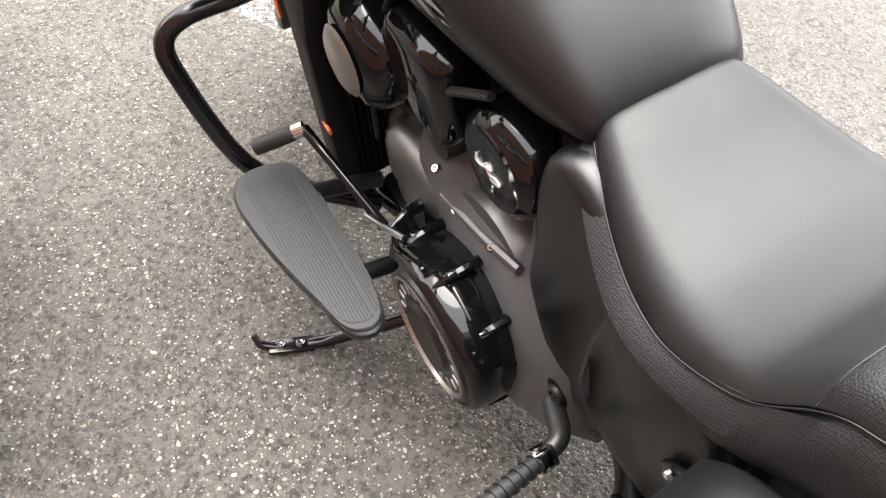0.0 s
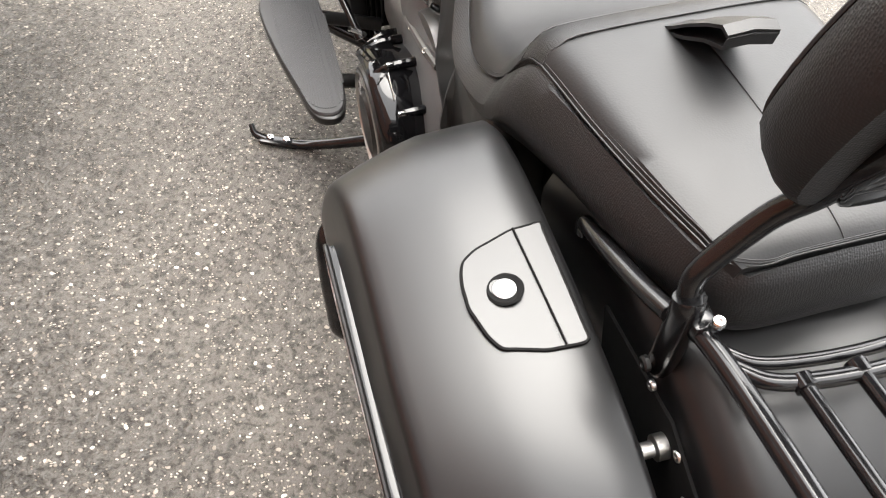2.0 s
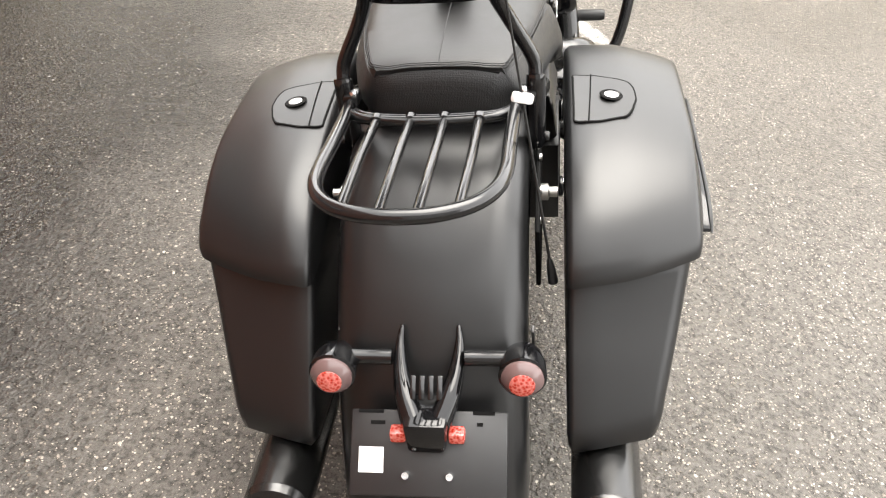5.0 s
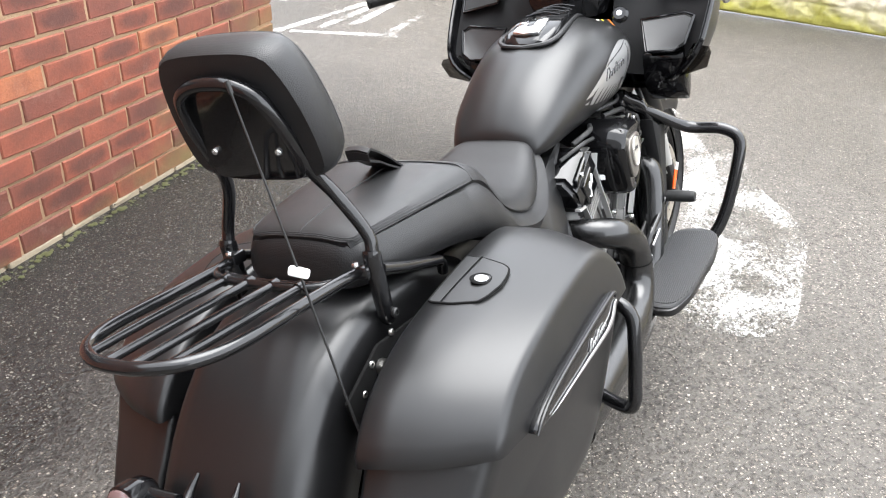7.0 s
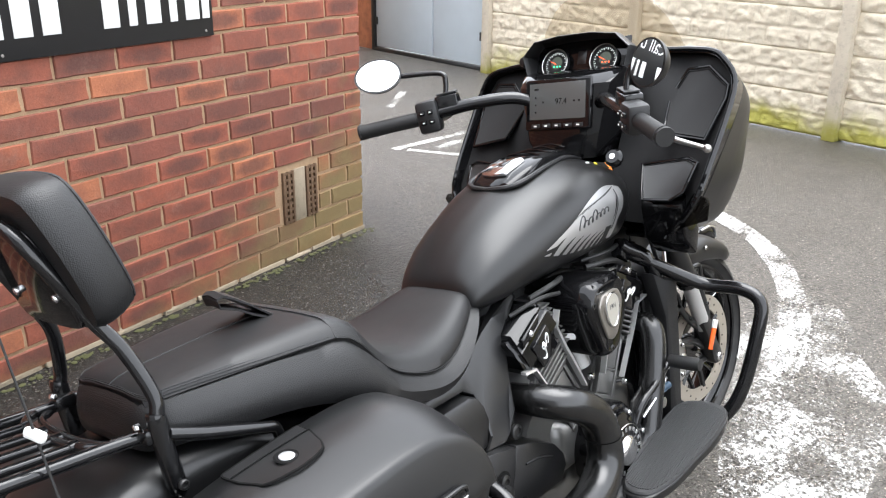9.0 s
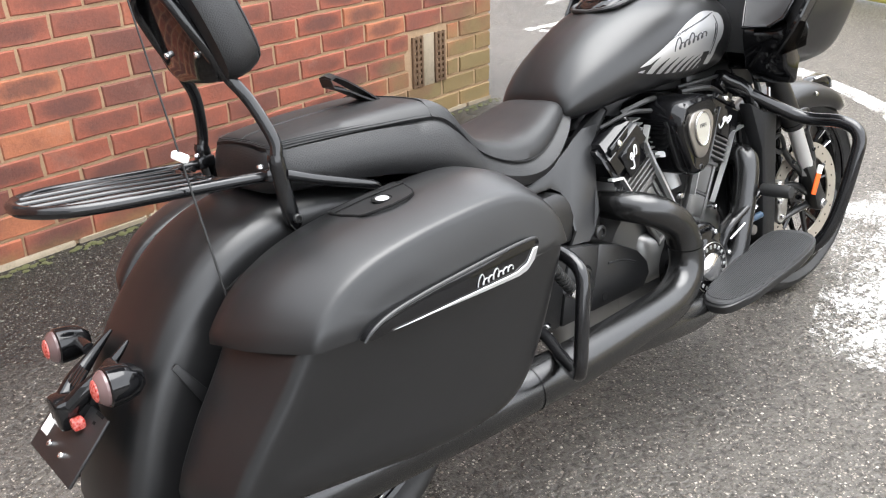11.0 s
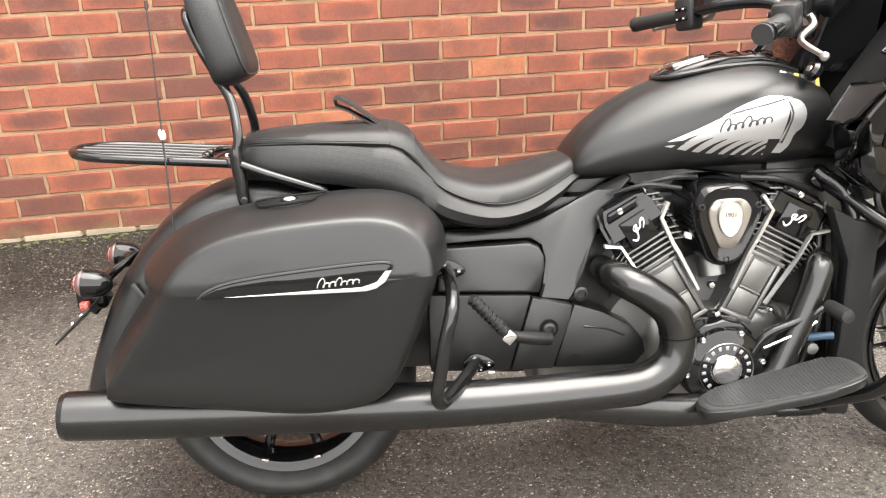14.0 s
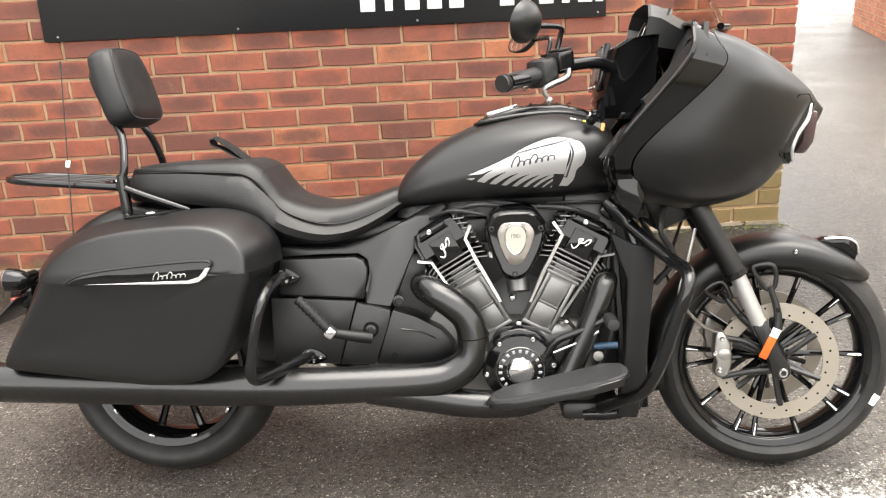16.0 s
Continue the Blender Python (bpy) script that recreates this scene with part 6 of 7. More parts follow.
# -- backrest and luggage rack --
def make_backrest():
    posts = part("backrest", tube([(-0.062, -0.143, 0.87), (-0.058, -0.138, 0.9), (-0.07, -0.105, 0.965), (-0.092, -0.088, 1.01), (-0.125, -0.085, 1.075), (-0.15, -0.072, 1.13), (-0.158, -0.04, 1.152), (-0.16, 0, 1.157), (-0.158, 0.04, 1.152), (-0.15, 0.072, 1.13), (-0.125, 0.085, 1.075), (-0.092, 0.088, 1.01), (-0.07, 0.105, 0.965), (-0.058, 0.138, 0.9), (-0.062, 0.143, 0.87)], 0.0105, 5, 14), TUBE, bike, "padded black passenger backrest on tubular posts")
    for s in (-1, 1):
        part("post_foot", tube([(-0.05, s * 0.142, 0.752), (-0.056, s * 0.142, 0.77), (-0.064, s * 0.143, 0.86), (-0.063, s * 0.143, 0.874)], [0.011, 0.014, 0.0145, 0.014], 3, 14), TUBE, posts)
        part("foot_bolt", bolt((-0.054, s * 0.156, 0.768), (0, s, 0), 0.008, 0.006), BLACKCAST, posts)
    lean = pose(-0.098, 0, 1.105, 0, -17, 0)
    outline = even(curve([(-0.118, -0.095), (-0.13, -0.06), (-0.128, 0.01), (-0.112, 0.075), (-0.085, 0.102), (0.0, 0.108), (0.085, 0.102), (0.112, 0.075), (0.128, 0.01), (0.13, -0.06), (0.118, -0.095), (0.08, -0.106), (0, -0.108), (-0.08, -0.106)], 5, True), 56)
    rings = [[(x, y * k, z * k) for y, z in outline] for x, k in ((0.042, 0.35), (0.044, 0.7), (0.041, 0.86), (0.032, 0.955), (0.014, 0.995), (-0.006, 1.005), (-0.02, 0.985), (-0.028, 0.95), (-0.03, 0.8))]
    pad = part("pad", moved(loft(rings), lean), WEAVE, posts, "black vinyl pad with textured sides")
    front = [[(x, y * k, z * k) for y, z in outline] for x, k in ((0.0455, 0.3), (0.0465, 0.6), (0.0452, 0.8), (0.039, 0.89), (0.032, 0.9))]
    part("pad_face", moved(loft(front), lean), LEATHER, pad)
    part("pad_seam", moved(tube([(0.0375, y * 0.915, z * 0.915) for y, z in outline[::2]], 0.0022, 2, 6, closed=True), lean), THREAD, pad)
    back = [(y * 0.72, z * 0.74 - 0.022) for y, z in outline]
    part("back_plate", moved(prism(back, -0.037, -0.028, "x", 0.004), lean), GLOSS, posts, "gloss black plate behind the pad")
    for y in (-0.06, 0.06):
        part("plate_bolt", moved(bolt((-0.037, y, -0.048), (-1, 0, 0), 0.006, 0.005), lean), CHROME, posts)
    for y in (-0.088, 0.088):
        part("plate_bolt", moved(bolt((-0.034, y, -0.025), (-1, 0, 0), 0.005, 0.005), lean), CHROME, posts)


make_backrest()


def make_rack():
    h = lambda x: 0.845 - 0.08 * (x + 0.12)
    half = [(-0.07, 0.126), (-0.12, 0.122), (-0.22, 0.12), (-0.31, 0.119), (-0.365, 0.109), (-0.404, 0.083), (-0.426, 0.042), (-0.431, 0.0)]
    aside = 0.008
    loop = [(x, y + aside, h(x)) for x, y in half] + [(x, aside - y, h(x)) for x, y in reversed(half[:-1])]
    rack = part("luggage_rack", tube(loop, 0.0098, 6, 14), TUBE, bike, "black tubular luggage rack with four bars")
    for back, bow in ((0.0, 0.0075), (0.023, 0.006)):
        part("cross_bar", tube([(x + back, y + aside, h(x) - 0.3 * back) for x, y in ((-0.118, 0.118), (-0.14, 0.095), (-0.15, 0.05), (-0.153, 0.0), (-0.15, -0.05), (-0.14, -0.095), (-0.118, -0.118))], bow, 6, 12), TUBE, rack)
    for y in (-0.073, -0.024, 0.024, 0.073):
        xb = -0.424 if abs(y) < 0.05 else -0.41
        part("rack_bar", tube([(-0.15, y + aside, h(-0.15)), (-0.28, y + aside, h(-0.28) + 0.001), (xb, y * 0.95 + aside, h(xb))], 0.0068, 4, 12), TUBE, rack)
        part("weld", lathe([(0, -0.008), (0.0095, -0.006), (0.0095, 0.006), (0, 0.008)], (-0.148, y + aside, h(-0.15)), (1, 0, 0), 12), TUBE, rack)
    for s in (-1, 1):
        part("side_rail", tube([(-0.055, s * 0.149, 0.842), (0.0, s * 0.152, 0.82), (0.085, s * 0.153, 0.79), (0.112, s * 0.151, 0.778), (0.122, s * 0.146, 0.755)], 0.0095, 5, 12), TUBE, rack)
        part("clamp", block((0.034, 0.024, 0.022), pose(-0.068, s * 0.132, 0.845), 0.005), TUBE, rack)
        part("clamp_screw", bolt((-0.085, s * 0.125, 0.858), (0, 0, 1), 0.006, 0.006), CHROME, rack)


make_rack()


def make_aerial():
    base, tip = Vector((-0.20, -0.165, 0.62)), Vector((-0.225, -0.095, 1.175))
    rod = part("aerial", tube([base, base.lerp(tip, 0.5), tip], [0.0022, 0.0018, 0.0014], 3, 8), RUBBER, bike, "thin black whip aerial with a white tag")
    at = base.lerp(tip, 0.52)
    part("aerial_tag", block((0.012, 0.03, 0.014), Matrix.Translation(at) @ pose(0, 0, 0, 20, 10, 25), 0.004), WHITE, rod)
    part("aerial_tip", tube([tip - (tip - base) * 0.03, tip], 0.0032, 2, 8), RUBBER, rod)
    part("aerial_base", lathe([(0, -0.02), (0.008, -0.02), (0.006, 0.01), (0.003, 0.025), (0, 0.025)], base, tip - base, 12), RUBBER, rod)


make_aerial()


# -- side panels --
def make_side_panels(s):
    if s > 0:
        # on the left one broad panel with a raised cover
        panel = part("frame_panel", sheared(prism(even(curve([(0.345, 0.67), (0.42, 0.672), (0.5, 0.69), (0.56, 0.738), (0.62, 0.776), (0.664, 0.779), (0.69, 0.757), (0.7, 0.7), (0.695, 0.64), (0.697, 0.545), (0.685, 0.44), (0.663, 0.362), (0.62, 0.325), (0.48, 0.345), (0.345, 0.37)], 5, True), 90), 0.07, 0.157, "y", 0.02, 4), 0.1, 0.56), MATTE, bike, "satin black frame side panel", sharp=30)
        part("side_cover", sheared(prism(even(curve([(0.55, 0.6), (0.541, 0.66), (0.516, 0.708), (0.492, 0.716), (0.44, 0.7), (0.345, 0.66), (0.345, 0.42), (0.46, 0.395), (0.512, 0.41), (0.538, 0.48)], 4, True), 64), 0.14, 0.19, "y", 0.016, 4), 0.2, 0.56), MATTE, bike, "black side cover", sharp=30)
    else:
        a, b = s * 0.10, s * 0.172
        fr = [(0.34, 0.677), (0.42, 0.672), (0.505, 0.676), (0.58, 0.694), (0.645, 0.722), (0.71, 0.757), (0.77, 0.783), (0.785, 0.77), (0.745, 0.73), (0.71, 0.68), (0.682, 0.625), (0.662, 0.575), (0.645, 0.53), (0.634, 0.508), (0.562, 0.52), (0.568, 0.56), (0.578, 0.61), (0.572, 0.638), (0.55, 0.652), (0.45, 0.652), (0.345, 0.648)]
        panel = part("frame_panel", sheared(prism(fr, s * 0.10, s * 0.178, "y", 0.007), 0.42, 0.56), MATTE, bike, "satin black frame side panel", sharp=30)
        part("side_cover", sheared(prism([(0.34, 0.55), (0.53, 0.538), (0.565, 0.536), (0.574, 0.59), (0.575, 0.618), (0.565, 0.638), (0.543, 0.648), (0.345, 0.645)], a, s * 0.181, "y", 0.007), 0.3, 0.575), MATTE, bike, "black side cover", sharp=30)
        part("lower_cover", prism([(0.32, 0.547), (0.543, 0.534), (0.531, 0.49), (0.494, 0.366), (0.32, 0.372)], a, s * 0.178, "y", 0.003), PANEL, bike, "black lower side cover", sharp=30)
        part("peg_cover", prism([(0.546, 0.53), (0.634, 0.508), (0.627, 0.47), (0.589, 0.365), (0.497, 0.366)], a, s * 0.182, "y", 0.003), PANEL, bike, "black footpeg panel", sharp=30)
        tail_panel = part("swing_cover", prism([(0.638, 0.51), (0.70, 0.49), (0.765, 0.455), (0.795, 0.42), (0.80, 0.39), (0.775, 0.361), (0.592, 0.364)], a, s * 0.18, "y", 0.006), MATTE, bike, "black engine rear cover", sharp=30)
        part("cover_hole", lathe([(0, 0), (0.0095, 0), (0.0095, 0.001), (0, 0.001)], (0.64, s * 0.1805, 0.386), (0, s, 0), 20), HOLE, tail_panel)
        part("cover_ridge", tube([(0.66, s * 0.18, 0.458), (0.71, s * 0.181, 0.45), (0.75, s * 0.18, 0.432)], 0.003, 4, 6), PANEL, tail_panel)
        part("panel_bolt", lathe([(0, 0), (0.016, 0), (0.016, 0.008), (0.01, 0.01), (0.009, 0.005), (0, 0.005)], (0.655, s * 0.165, 0.53), (0, s, 0), 20), BLACKCAST, panel)
    # passenger footpeg, folded up
    peg = part("passenger_peg", tube([(0.58, s * 0.19, 0.438), (0.535, s * 0.212, 0.45), (0.492, -0.232, 0.463) if s < 0 else (0.525, 0.24, 0.45)], [0.015, 0.014, 0.012], 4, 12), BLACKCAST, bike, "passenger footpeg with a ribbed rubber")
    joint = (0.484, -0.236, 0.466) if s < 0 else (0.522, 0.244, 0.45)
    part("peg_joint", block((0.026, 0.03, 0.03), pose(*joint, 0, 40, 0), 0.006), CHROME, peg)
    d0, d1 = (Vector((0.475, s * 0.238, 0.477)), Vector((0.405, s * 0.252, 0.558))) if s < 0 else (Vector((0.52, 0.258, 0.452)), Vector((0.494, 0.372, 0.477)))
    for k in range(9):
        q = d0.lerp(d1, k / 8.5)
        part("peg_rib", lathe([(0.009, -0.003), (0.0135, -0.003), (0.0135, 0.002), (0.009, 0.002)], q, d1 - d0, 14), RUBBER, peg)
    part("peg_core", tube([d0, d1], 0.0105, 2, 12), RUBBER, peg)
    part("peg_bolt", lathe([(0, 0), (0.014, 0), (0.014, 0.006), (0.008, 0.008), (0.007, 0.003), (0, 0.003)], (0.581, s * 0.184, 0.459), (0, s, 0), 20), BLACKCAST, peg)
    part("peg_recess", lathe([(0, 0), (0.021, 0), (0.021, 0.0015), (0, 0.0015)], (0.581, s * 0.183, 0.459), (0, s, 0), 20), HOLE, peg)
    # saddlebag guard
    path = [(0.36, 0.185, 0.606), (0.359, 0.25, 0.61), (0.357, 0.345, 0.605), (0.351, 0.393, 0.578), (0.336, 0.402, 0.52), (0.323, 0.402, 0.45), (0.317, 0.4, 0.41), (0.328, 0.38, 0.386), (0.362, 0.31, 0.386), (0.4, 0.235, 0.392), (0.42, 0.185, 0.392)]
    guard = part("bag_guard", tube([(x, s * y, z) for x, y, z in path], 0.0135, 6, 14), TUBE, bike, "black tubular saddlebag guard")
    for x, z in ((0.364, 0.606), (0.424, 0.391)):
        leaf = even(curve([(x - 0.036, z - 0.004), (x - 0.012, z + 0.02), (x + 0.016, z + 0.014), (x + 0.038, z - 0.006), (x + 0.012, z - 0.022), (x - 0.016, z - 0.02)], 4, True), 28)
        part("guard_plate", prism([tuple(q) for q in leaf], s * 0.178, s * 0.188, "y", 0.003), GLOSS, guard)
        for dx, dz in ((0.022, -0.003), (-0.01, 0.012), (0.004, -0.013)):
            part("plate_bolt", bolt((x + dx, s * 0.188, z + dz), (0, s, 0), 0.0055, 0.006), CHROME, guard)
    part("peg_sticker", block((0.014, 0.001, 0.005), pose(0.452, s * 0.1895, 0.368), 0), WHITE, guard)


for side in (-1, 1):
    make_side_panels(side)


# -- engine --
def make_cylinder(foot, head, lean_sign, s_list=(-1,)):
    """One cylinder of the vee: a ribbed barrel, fins, bright chevrons and a black head cover, seen on both sides."""
    foot, head = Vector(foot), Vector(head)
    up = (head - foot).normalized()
    side = Vector((up.z, 0, -up.x))
    long = (head - foot).length
    frame_m = Matrix(((side.x, 0, up.x, foot.x), (0, 1, 0, 0), (side.z, 0, up.z, foot.z), (0, 0, 0, 1)))
    rings = []
    for h, w, d in ((0.0, 0.038, 0.135), (0.03, 0.039, 0.142), (0.1, 0.041, 0.145), (0.16, 0.044, 0.147), (long * 0.66, 0.046, 0.145)):
        rings.append([(x, y, h) for x, y in ((-w, -d), (w, -d), (w, d * 0.55), (-w, d * 0.55))])
    bm = loft(rings)
    bmesh.ops.bevel(bm, geom=[e for e in bm.edges if e.calc_face_angle(0.0) > 0.8], offset=0.014, segments=3, affect="EDGES")
    cyl = part("cylinder", moved(bm, frame_m), CAST, bike, "bead-blasted grey engine cylinder with fins")
    for s in s_list:
        # raised panels, a rib between them and collars, cast on the barrel's face
        for h0, h1, w in ((0.034, 0.0865, 0.056), (0.0955, 0.16, 0.054)):
            part("barrel_panel", moved(prism([(-w / 2, h0), (w / 2, h0), (w / 2, h1), (-w / 2, h1)], s * 0.138, s * 0.1505, "y", 0.0022), frame_m), CAST, cyl)
        for u in (-0.0355, 0.0355):
            part("barrel_rib", moved(block((0.0105, 0.014, 0.142), pose(u, s * 0.1455, 0.1), 0.0022), frame_m), CAST, cyl)
        for h, w in ((0.025, 0.084), (0.091, 0.056), (0.1715, 0.092)):
            part("barrel_band", moved(block((w, 0.016, 0.0045 if w < 0.06 else 0.0105), pose(0, s * 0.1455, h), 0.0018), frame_m), CAST, cyl)
    for k in range(5):
        h = long * 0.585 + k * 0.0125
        part("fin", moved(block((0.1, 0.26, 0.0052), pose(0, -0.035, h), 0.0015), frame_m), CAST, cyl)
    # side fins, with a bright machined chevron edge towards the vee and another towards the outside
    vee = lean_sign
    for u in (-1, 1):
        low, high = (long * 0.64, long * 1.0) if u == vee else (long * 0.52, long * 0.78)
        for k in range(9):
            h = low + (high - low) * k / 8
            reach = 0.03 if u == vee else 0.014 + 0.004 * k
            part("side_fin", moved(block((reach, 0.25, 0.0032), pose(u * (0.052 + reach / 2), -0.035, h, 0, u * 24, 0), 0.001), frame_m), CAST, cyl)
    return cyl, frame_m, long


def make_chevrons(cyl, inner, outer, s_list=(-1,)):
    """Bright bars of flat section along the fins' edges, kinked at the head."""
    for s in s_list:
        for line, w in ((inner, 0.0042), (outer, 0.0028)):
            rings = []
            pts = [np.array(p) for p in line]
            for i, p in enumerate(pts):
                d = pts[min(i + 1, len(pts) - 1)] - pts[max(i - 1, 0)]
                n = np.array((-d[1], d[0])) / np.linalg.norm(d) * w * (0.75 if i == 0 else 1.0)
                a, b = p - n, p + n
                rings.append([(a[0], s * 0.158, a[1]), (a[0], s * 0.1705, a[1]), (b[0], s * 0.1725, b[1]), (b[0], s * 0.158, b[1])])
            part("bright_edge", loft(rings), EDGE, cyl, "bright machined chevron edge", sharp=20)


def make_head(cyl, frame_m, long, s_list=(-1, 1)):
    # rocker cover
    rings = []
    for h, w, d in ((long * 0.80, 0.066, 0.16), (long * 0.86, 0.07, 0.17), (long * 1.02, 0.068, 0.165), (long * 1.08, 0.05, 0.14)):
        rings.append([(x, y, h) for x, y in ((-w, -d), (w, -d), (w, d * 0.62), (-w, d * 0.62))])
    cover = loft(rings)
    bmesh.ops.bevel(cover, geom=[e for e in cover.edges if e.calc_face_angle(0.0) > 0.7], offset=0.01, segments=3, affect="EDGES")
    head_part = part("rocker_cover", moved(cover, frame_m), GLOSS, cyl, "gloss black rocker cover with a bright curl emblem")
    for s in s_list:
        curl = [(-0.026, -0.002), (-0.021, -0.011), (-0.012, -0.008), (-0.004, 0.004), (0.004, 0.013), (-0.006, 0.012), (-0.007, 0.004), (0.006, 0.003), (0.014, 0.01), (0.024, 0.012), (0.02, 0.003), (0.009, -0.004)]
        mid, tip = long * 0.855, radians(22)
        if s > 0:
            part("head_dome", moved(lathe([(0.07, 0.06), (0.078, 0.09), (0.079, 0.12), (0.073, 0.137), (0.06, 0.147), (0.056, 0.145), (0.03, 0.15), (0, 0.151)], (0, 0, mid), (0, 1, 0), 36), frame_m), GLOSS, head_part, "gloss black rounded end cover")
            part("emblem", moved(tube([(-x, 0.152, mid + z) for x, z in curl], [0.0014, 0.0026, 0.0018, 0.0028, 0.0022, 0.0014, 0.0018, 0.0024, 0.0018, 0.0026, 0.0018, 0.0012], 4, 6), frame_m), SATIN, head_part, "plain bright curl")
            continue
        part("emblem_plate", moved(prism([(-0.033, long * 0.755), (0.033, long * 0.755), (0.032, long * 0.955), (-0.032, long * 0.955)], s * 0.165, s * 0.1735, "y", 0.003), frame_m), GLOSS, head_part)
        part("emblem", moved(tube([(x * math.cos(tip) - z * math.sin(tip), s * 0.174, mid + x * math.sin(tip) + z * math.cos(tip)) for x, z in curl], [0.0014, 0.0026, 0.0018, 0.0028, 0.0022, 0.0014, 0.0018, 0.0024, 0.0018, 0.0026, 0.0018, 0.0012], 4, 6), frame_m), SATIN, head_part, "plain bright curl")
        part("cover_corner", moved(prism([(-0.05, long * 1.0), (0.02, long * 1.0), (0.035, long * 1.05), (-0.04, long * 1.055)], s * 0.155, s * 0.168, "y", 0.004), frame_m), GLOSS, head_part)
        part("cover_screw", moved(bolt((-0.015, s * 0.168, long * 1.03), (0, s, 0), 0.0075, 0.006), frame_m), CHROME, head_part)
    return cyl


for foot, head, vee, inner, outer in (((0.924, 0, 0.428), (0.757, 0, 0.708), 1, [(0.92, 0.524), (0.875, 0.607), (0.859, 0.634), (0.832, 0.69), (0.846, 0.725)], [(0.806, 0.533), (0.789, 0.561), (0.744, 0.629), (0.707, 0.633)]),
                                      ((1.003, 0, 0.43), (1.15, 0, 0.711), -1, [(0.997, 0.521), (1.033, 0.604), (1.047, 0.628), (1.081, 0.695), (1.058, 0.729)], [(1.076, 0.481), (1.144, 0.581), (1.174, 0.636), (1.214, 0.642)])):
    cylinder, axes, reach = make_cylinder(foot, head, vee)
    make_chevrons(cylinder, inner, outer)
    make_head(cylinder, axes, reach)


def dome_mesh():
    """The rounded top of the crankcase, which swells out to the left behind the primary cover."""
    rings = []
    for row in curve([(0.58, 0.42, 0.1), (0.62, 0.48, 0.15), (0.7, 0.52, 0.176), (0.78, 0.54, 0.18), (0.88, 0.55, 0.168), (0.95, 0.59, 0.15), (1.03, 0.575, 0.14), (1.08, 0.5, 0.12), (1.1, 0.44, 0.08)], 5):
        x, top, w = row
        half = [(-0.08, top - 0.1), (-0.05, top - 0.01), (0.03, top), (w * 0.5, top - 0.012), (w * 0.8, top - 0.055), (w * 0.95, top - 0.12), (w, top - 0.2), (w * 0.95, 0.26), (-0.08, 0.26)]
        rings.append([(x, y, z) for y, z in even(curve(half, 4), 30, closed=False)])
    return loft(rings)


def make_crankcase():
    case = part("crankcase", block((0.46, 0.26, 0.24), pose(0.96, 0, 0.345), 0.05, 4), CAST, bike, "grey alloy crankcase")
    part("case_upper", block((0.34, 0.3, 0.14), pose(0.98, 0, 0.40), 0.04, 4), CAST, case)
    part("gearbox", block((0.36, 0.24, 0.16), pose(0.74, 0, 0.33), 0.04, 4), CAST, case)
    part("clutch_drum", lathe([(0, -0.13), (0.11, -0.13), (0.12, -0.1), (0.12, 0.1), (0.11, 0.13), (0, 0.13)], (0.83, 0.0, 0.42), (0, 1, 0), 32), CAST, case)
    part("case_top", dome_mesh(), DOME, case, "smooth grey rounded case top")
    for x, y, z in ((0.798, 0.14, 0.489), (0.898, 0.14, 0.47), (0.933, 0.147, 0.532)):
        part("case_bolt", bolt((x, y, z), (0, 0.6, 0.8), 0.007, 0.008), CHROME, case)
    part("case_rib", tube([(0.74, 0.135, 0.50), (0.82, 0.14, 0.487), (0.94, 0.14, 0.465)], 0.008, 4, 8), CAST, case)
    c = Vector((0.966, 0, 0.355))
    cover = part("timing_cover", lathe([(0, -0.235), (0.03, -0.235), (0.036, -0.231), (0.064, -0.229), (0.07, -0.224), (0.088, -0.22), (0.094, -0.208), (0.096, -0.15), (0.0, -0.15)], c, (0, 1, 0), 48), GLOSS, bike, "gloss black round timing cover with a ring of lettering")
    part("cover_cap", lathe([(0, -0.245), (0.02, -0.243), (0.032, -0.238), (0.036, -0.231), (0, -0.231)], c, (0, 1, 0), 36), CHROME, cover, "bright domed cap")
    part("ring_line", lathe([(0.06, -0.2295), (0.0612, -0.2312), (0.0624, -0.2295), (0.06, -0.2295)], c, (0, 1, 0), 40), STEEL, cover)
    part("cover_cheek", prism([(0.893, 0.37), (0.897, 0.43), (0.92, 0.452), (0.964, 0.464), (1.01, 0.452), (1.034, 0.428), (1.038, 0.37)], -0.12, -0.208, "y", 0.012, 3), GLOSS, cover)
    for k in range(17):
        a = radians(-152 + 304 * k / 16)
        m = Matrix.Translation(c + Vector((math.sin(a) * 0.051, -0.2312, math.cos(a) * 0.051))) @ Matrix.Rotation(a, 4, "Y")
        part("ring_bar", moved(block((0.0075, 0.0014, 0.0095), m, 0.0006), pose(0, 0, 0)), SILVER, cover)
    for k in range(6):
        a = 2 * math.pi * k / 6 + 0.4
        q = c + Vector((math.sin(a) * 0.086, -0.215, math.cos(a) * 0.086))
        part("cover_lug", lathe([(0, 0.04), (0.012, 0.04), (0.012, 0), (0.009, -0.006), (0, -0.006)], q, (0, 1, 0), 14), GLOSS, cover)
        part("cover_bolt", bolt(q + Vector((0, -0.006, 0)), (0, -1, 0), 0.0065, 0.005), CHROME, cover)
    # the primary drive's cover on the left: a deep round drum that narrows ahead
    outline = even(curve([(0.686, 0.335), (0.702, 0.402), (0.752, 0.45), (0.815, 0.466), (0.88, 0.453), (0.95, 0.42), (1.015, 0.38), (1.045, 0.33), (1.035, 0.275), (0.98, 0.238), (0.9, 0.216), (0.815, 0.205), (0.75, 0.222), (0.702, 0.268)], 5, True), 60)
    mid = (0.82, 0.335)
    reach = lambda x, y: y - max(0.0, min(1.0, (x - 0.92) / 0.1)) * 0.05 * (y > 0.18)
    rings = []
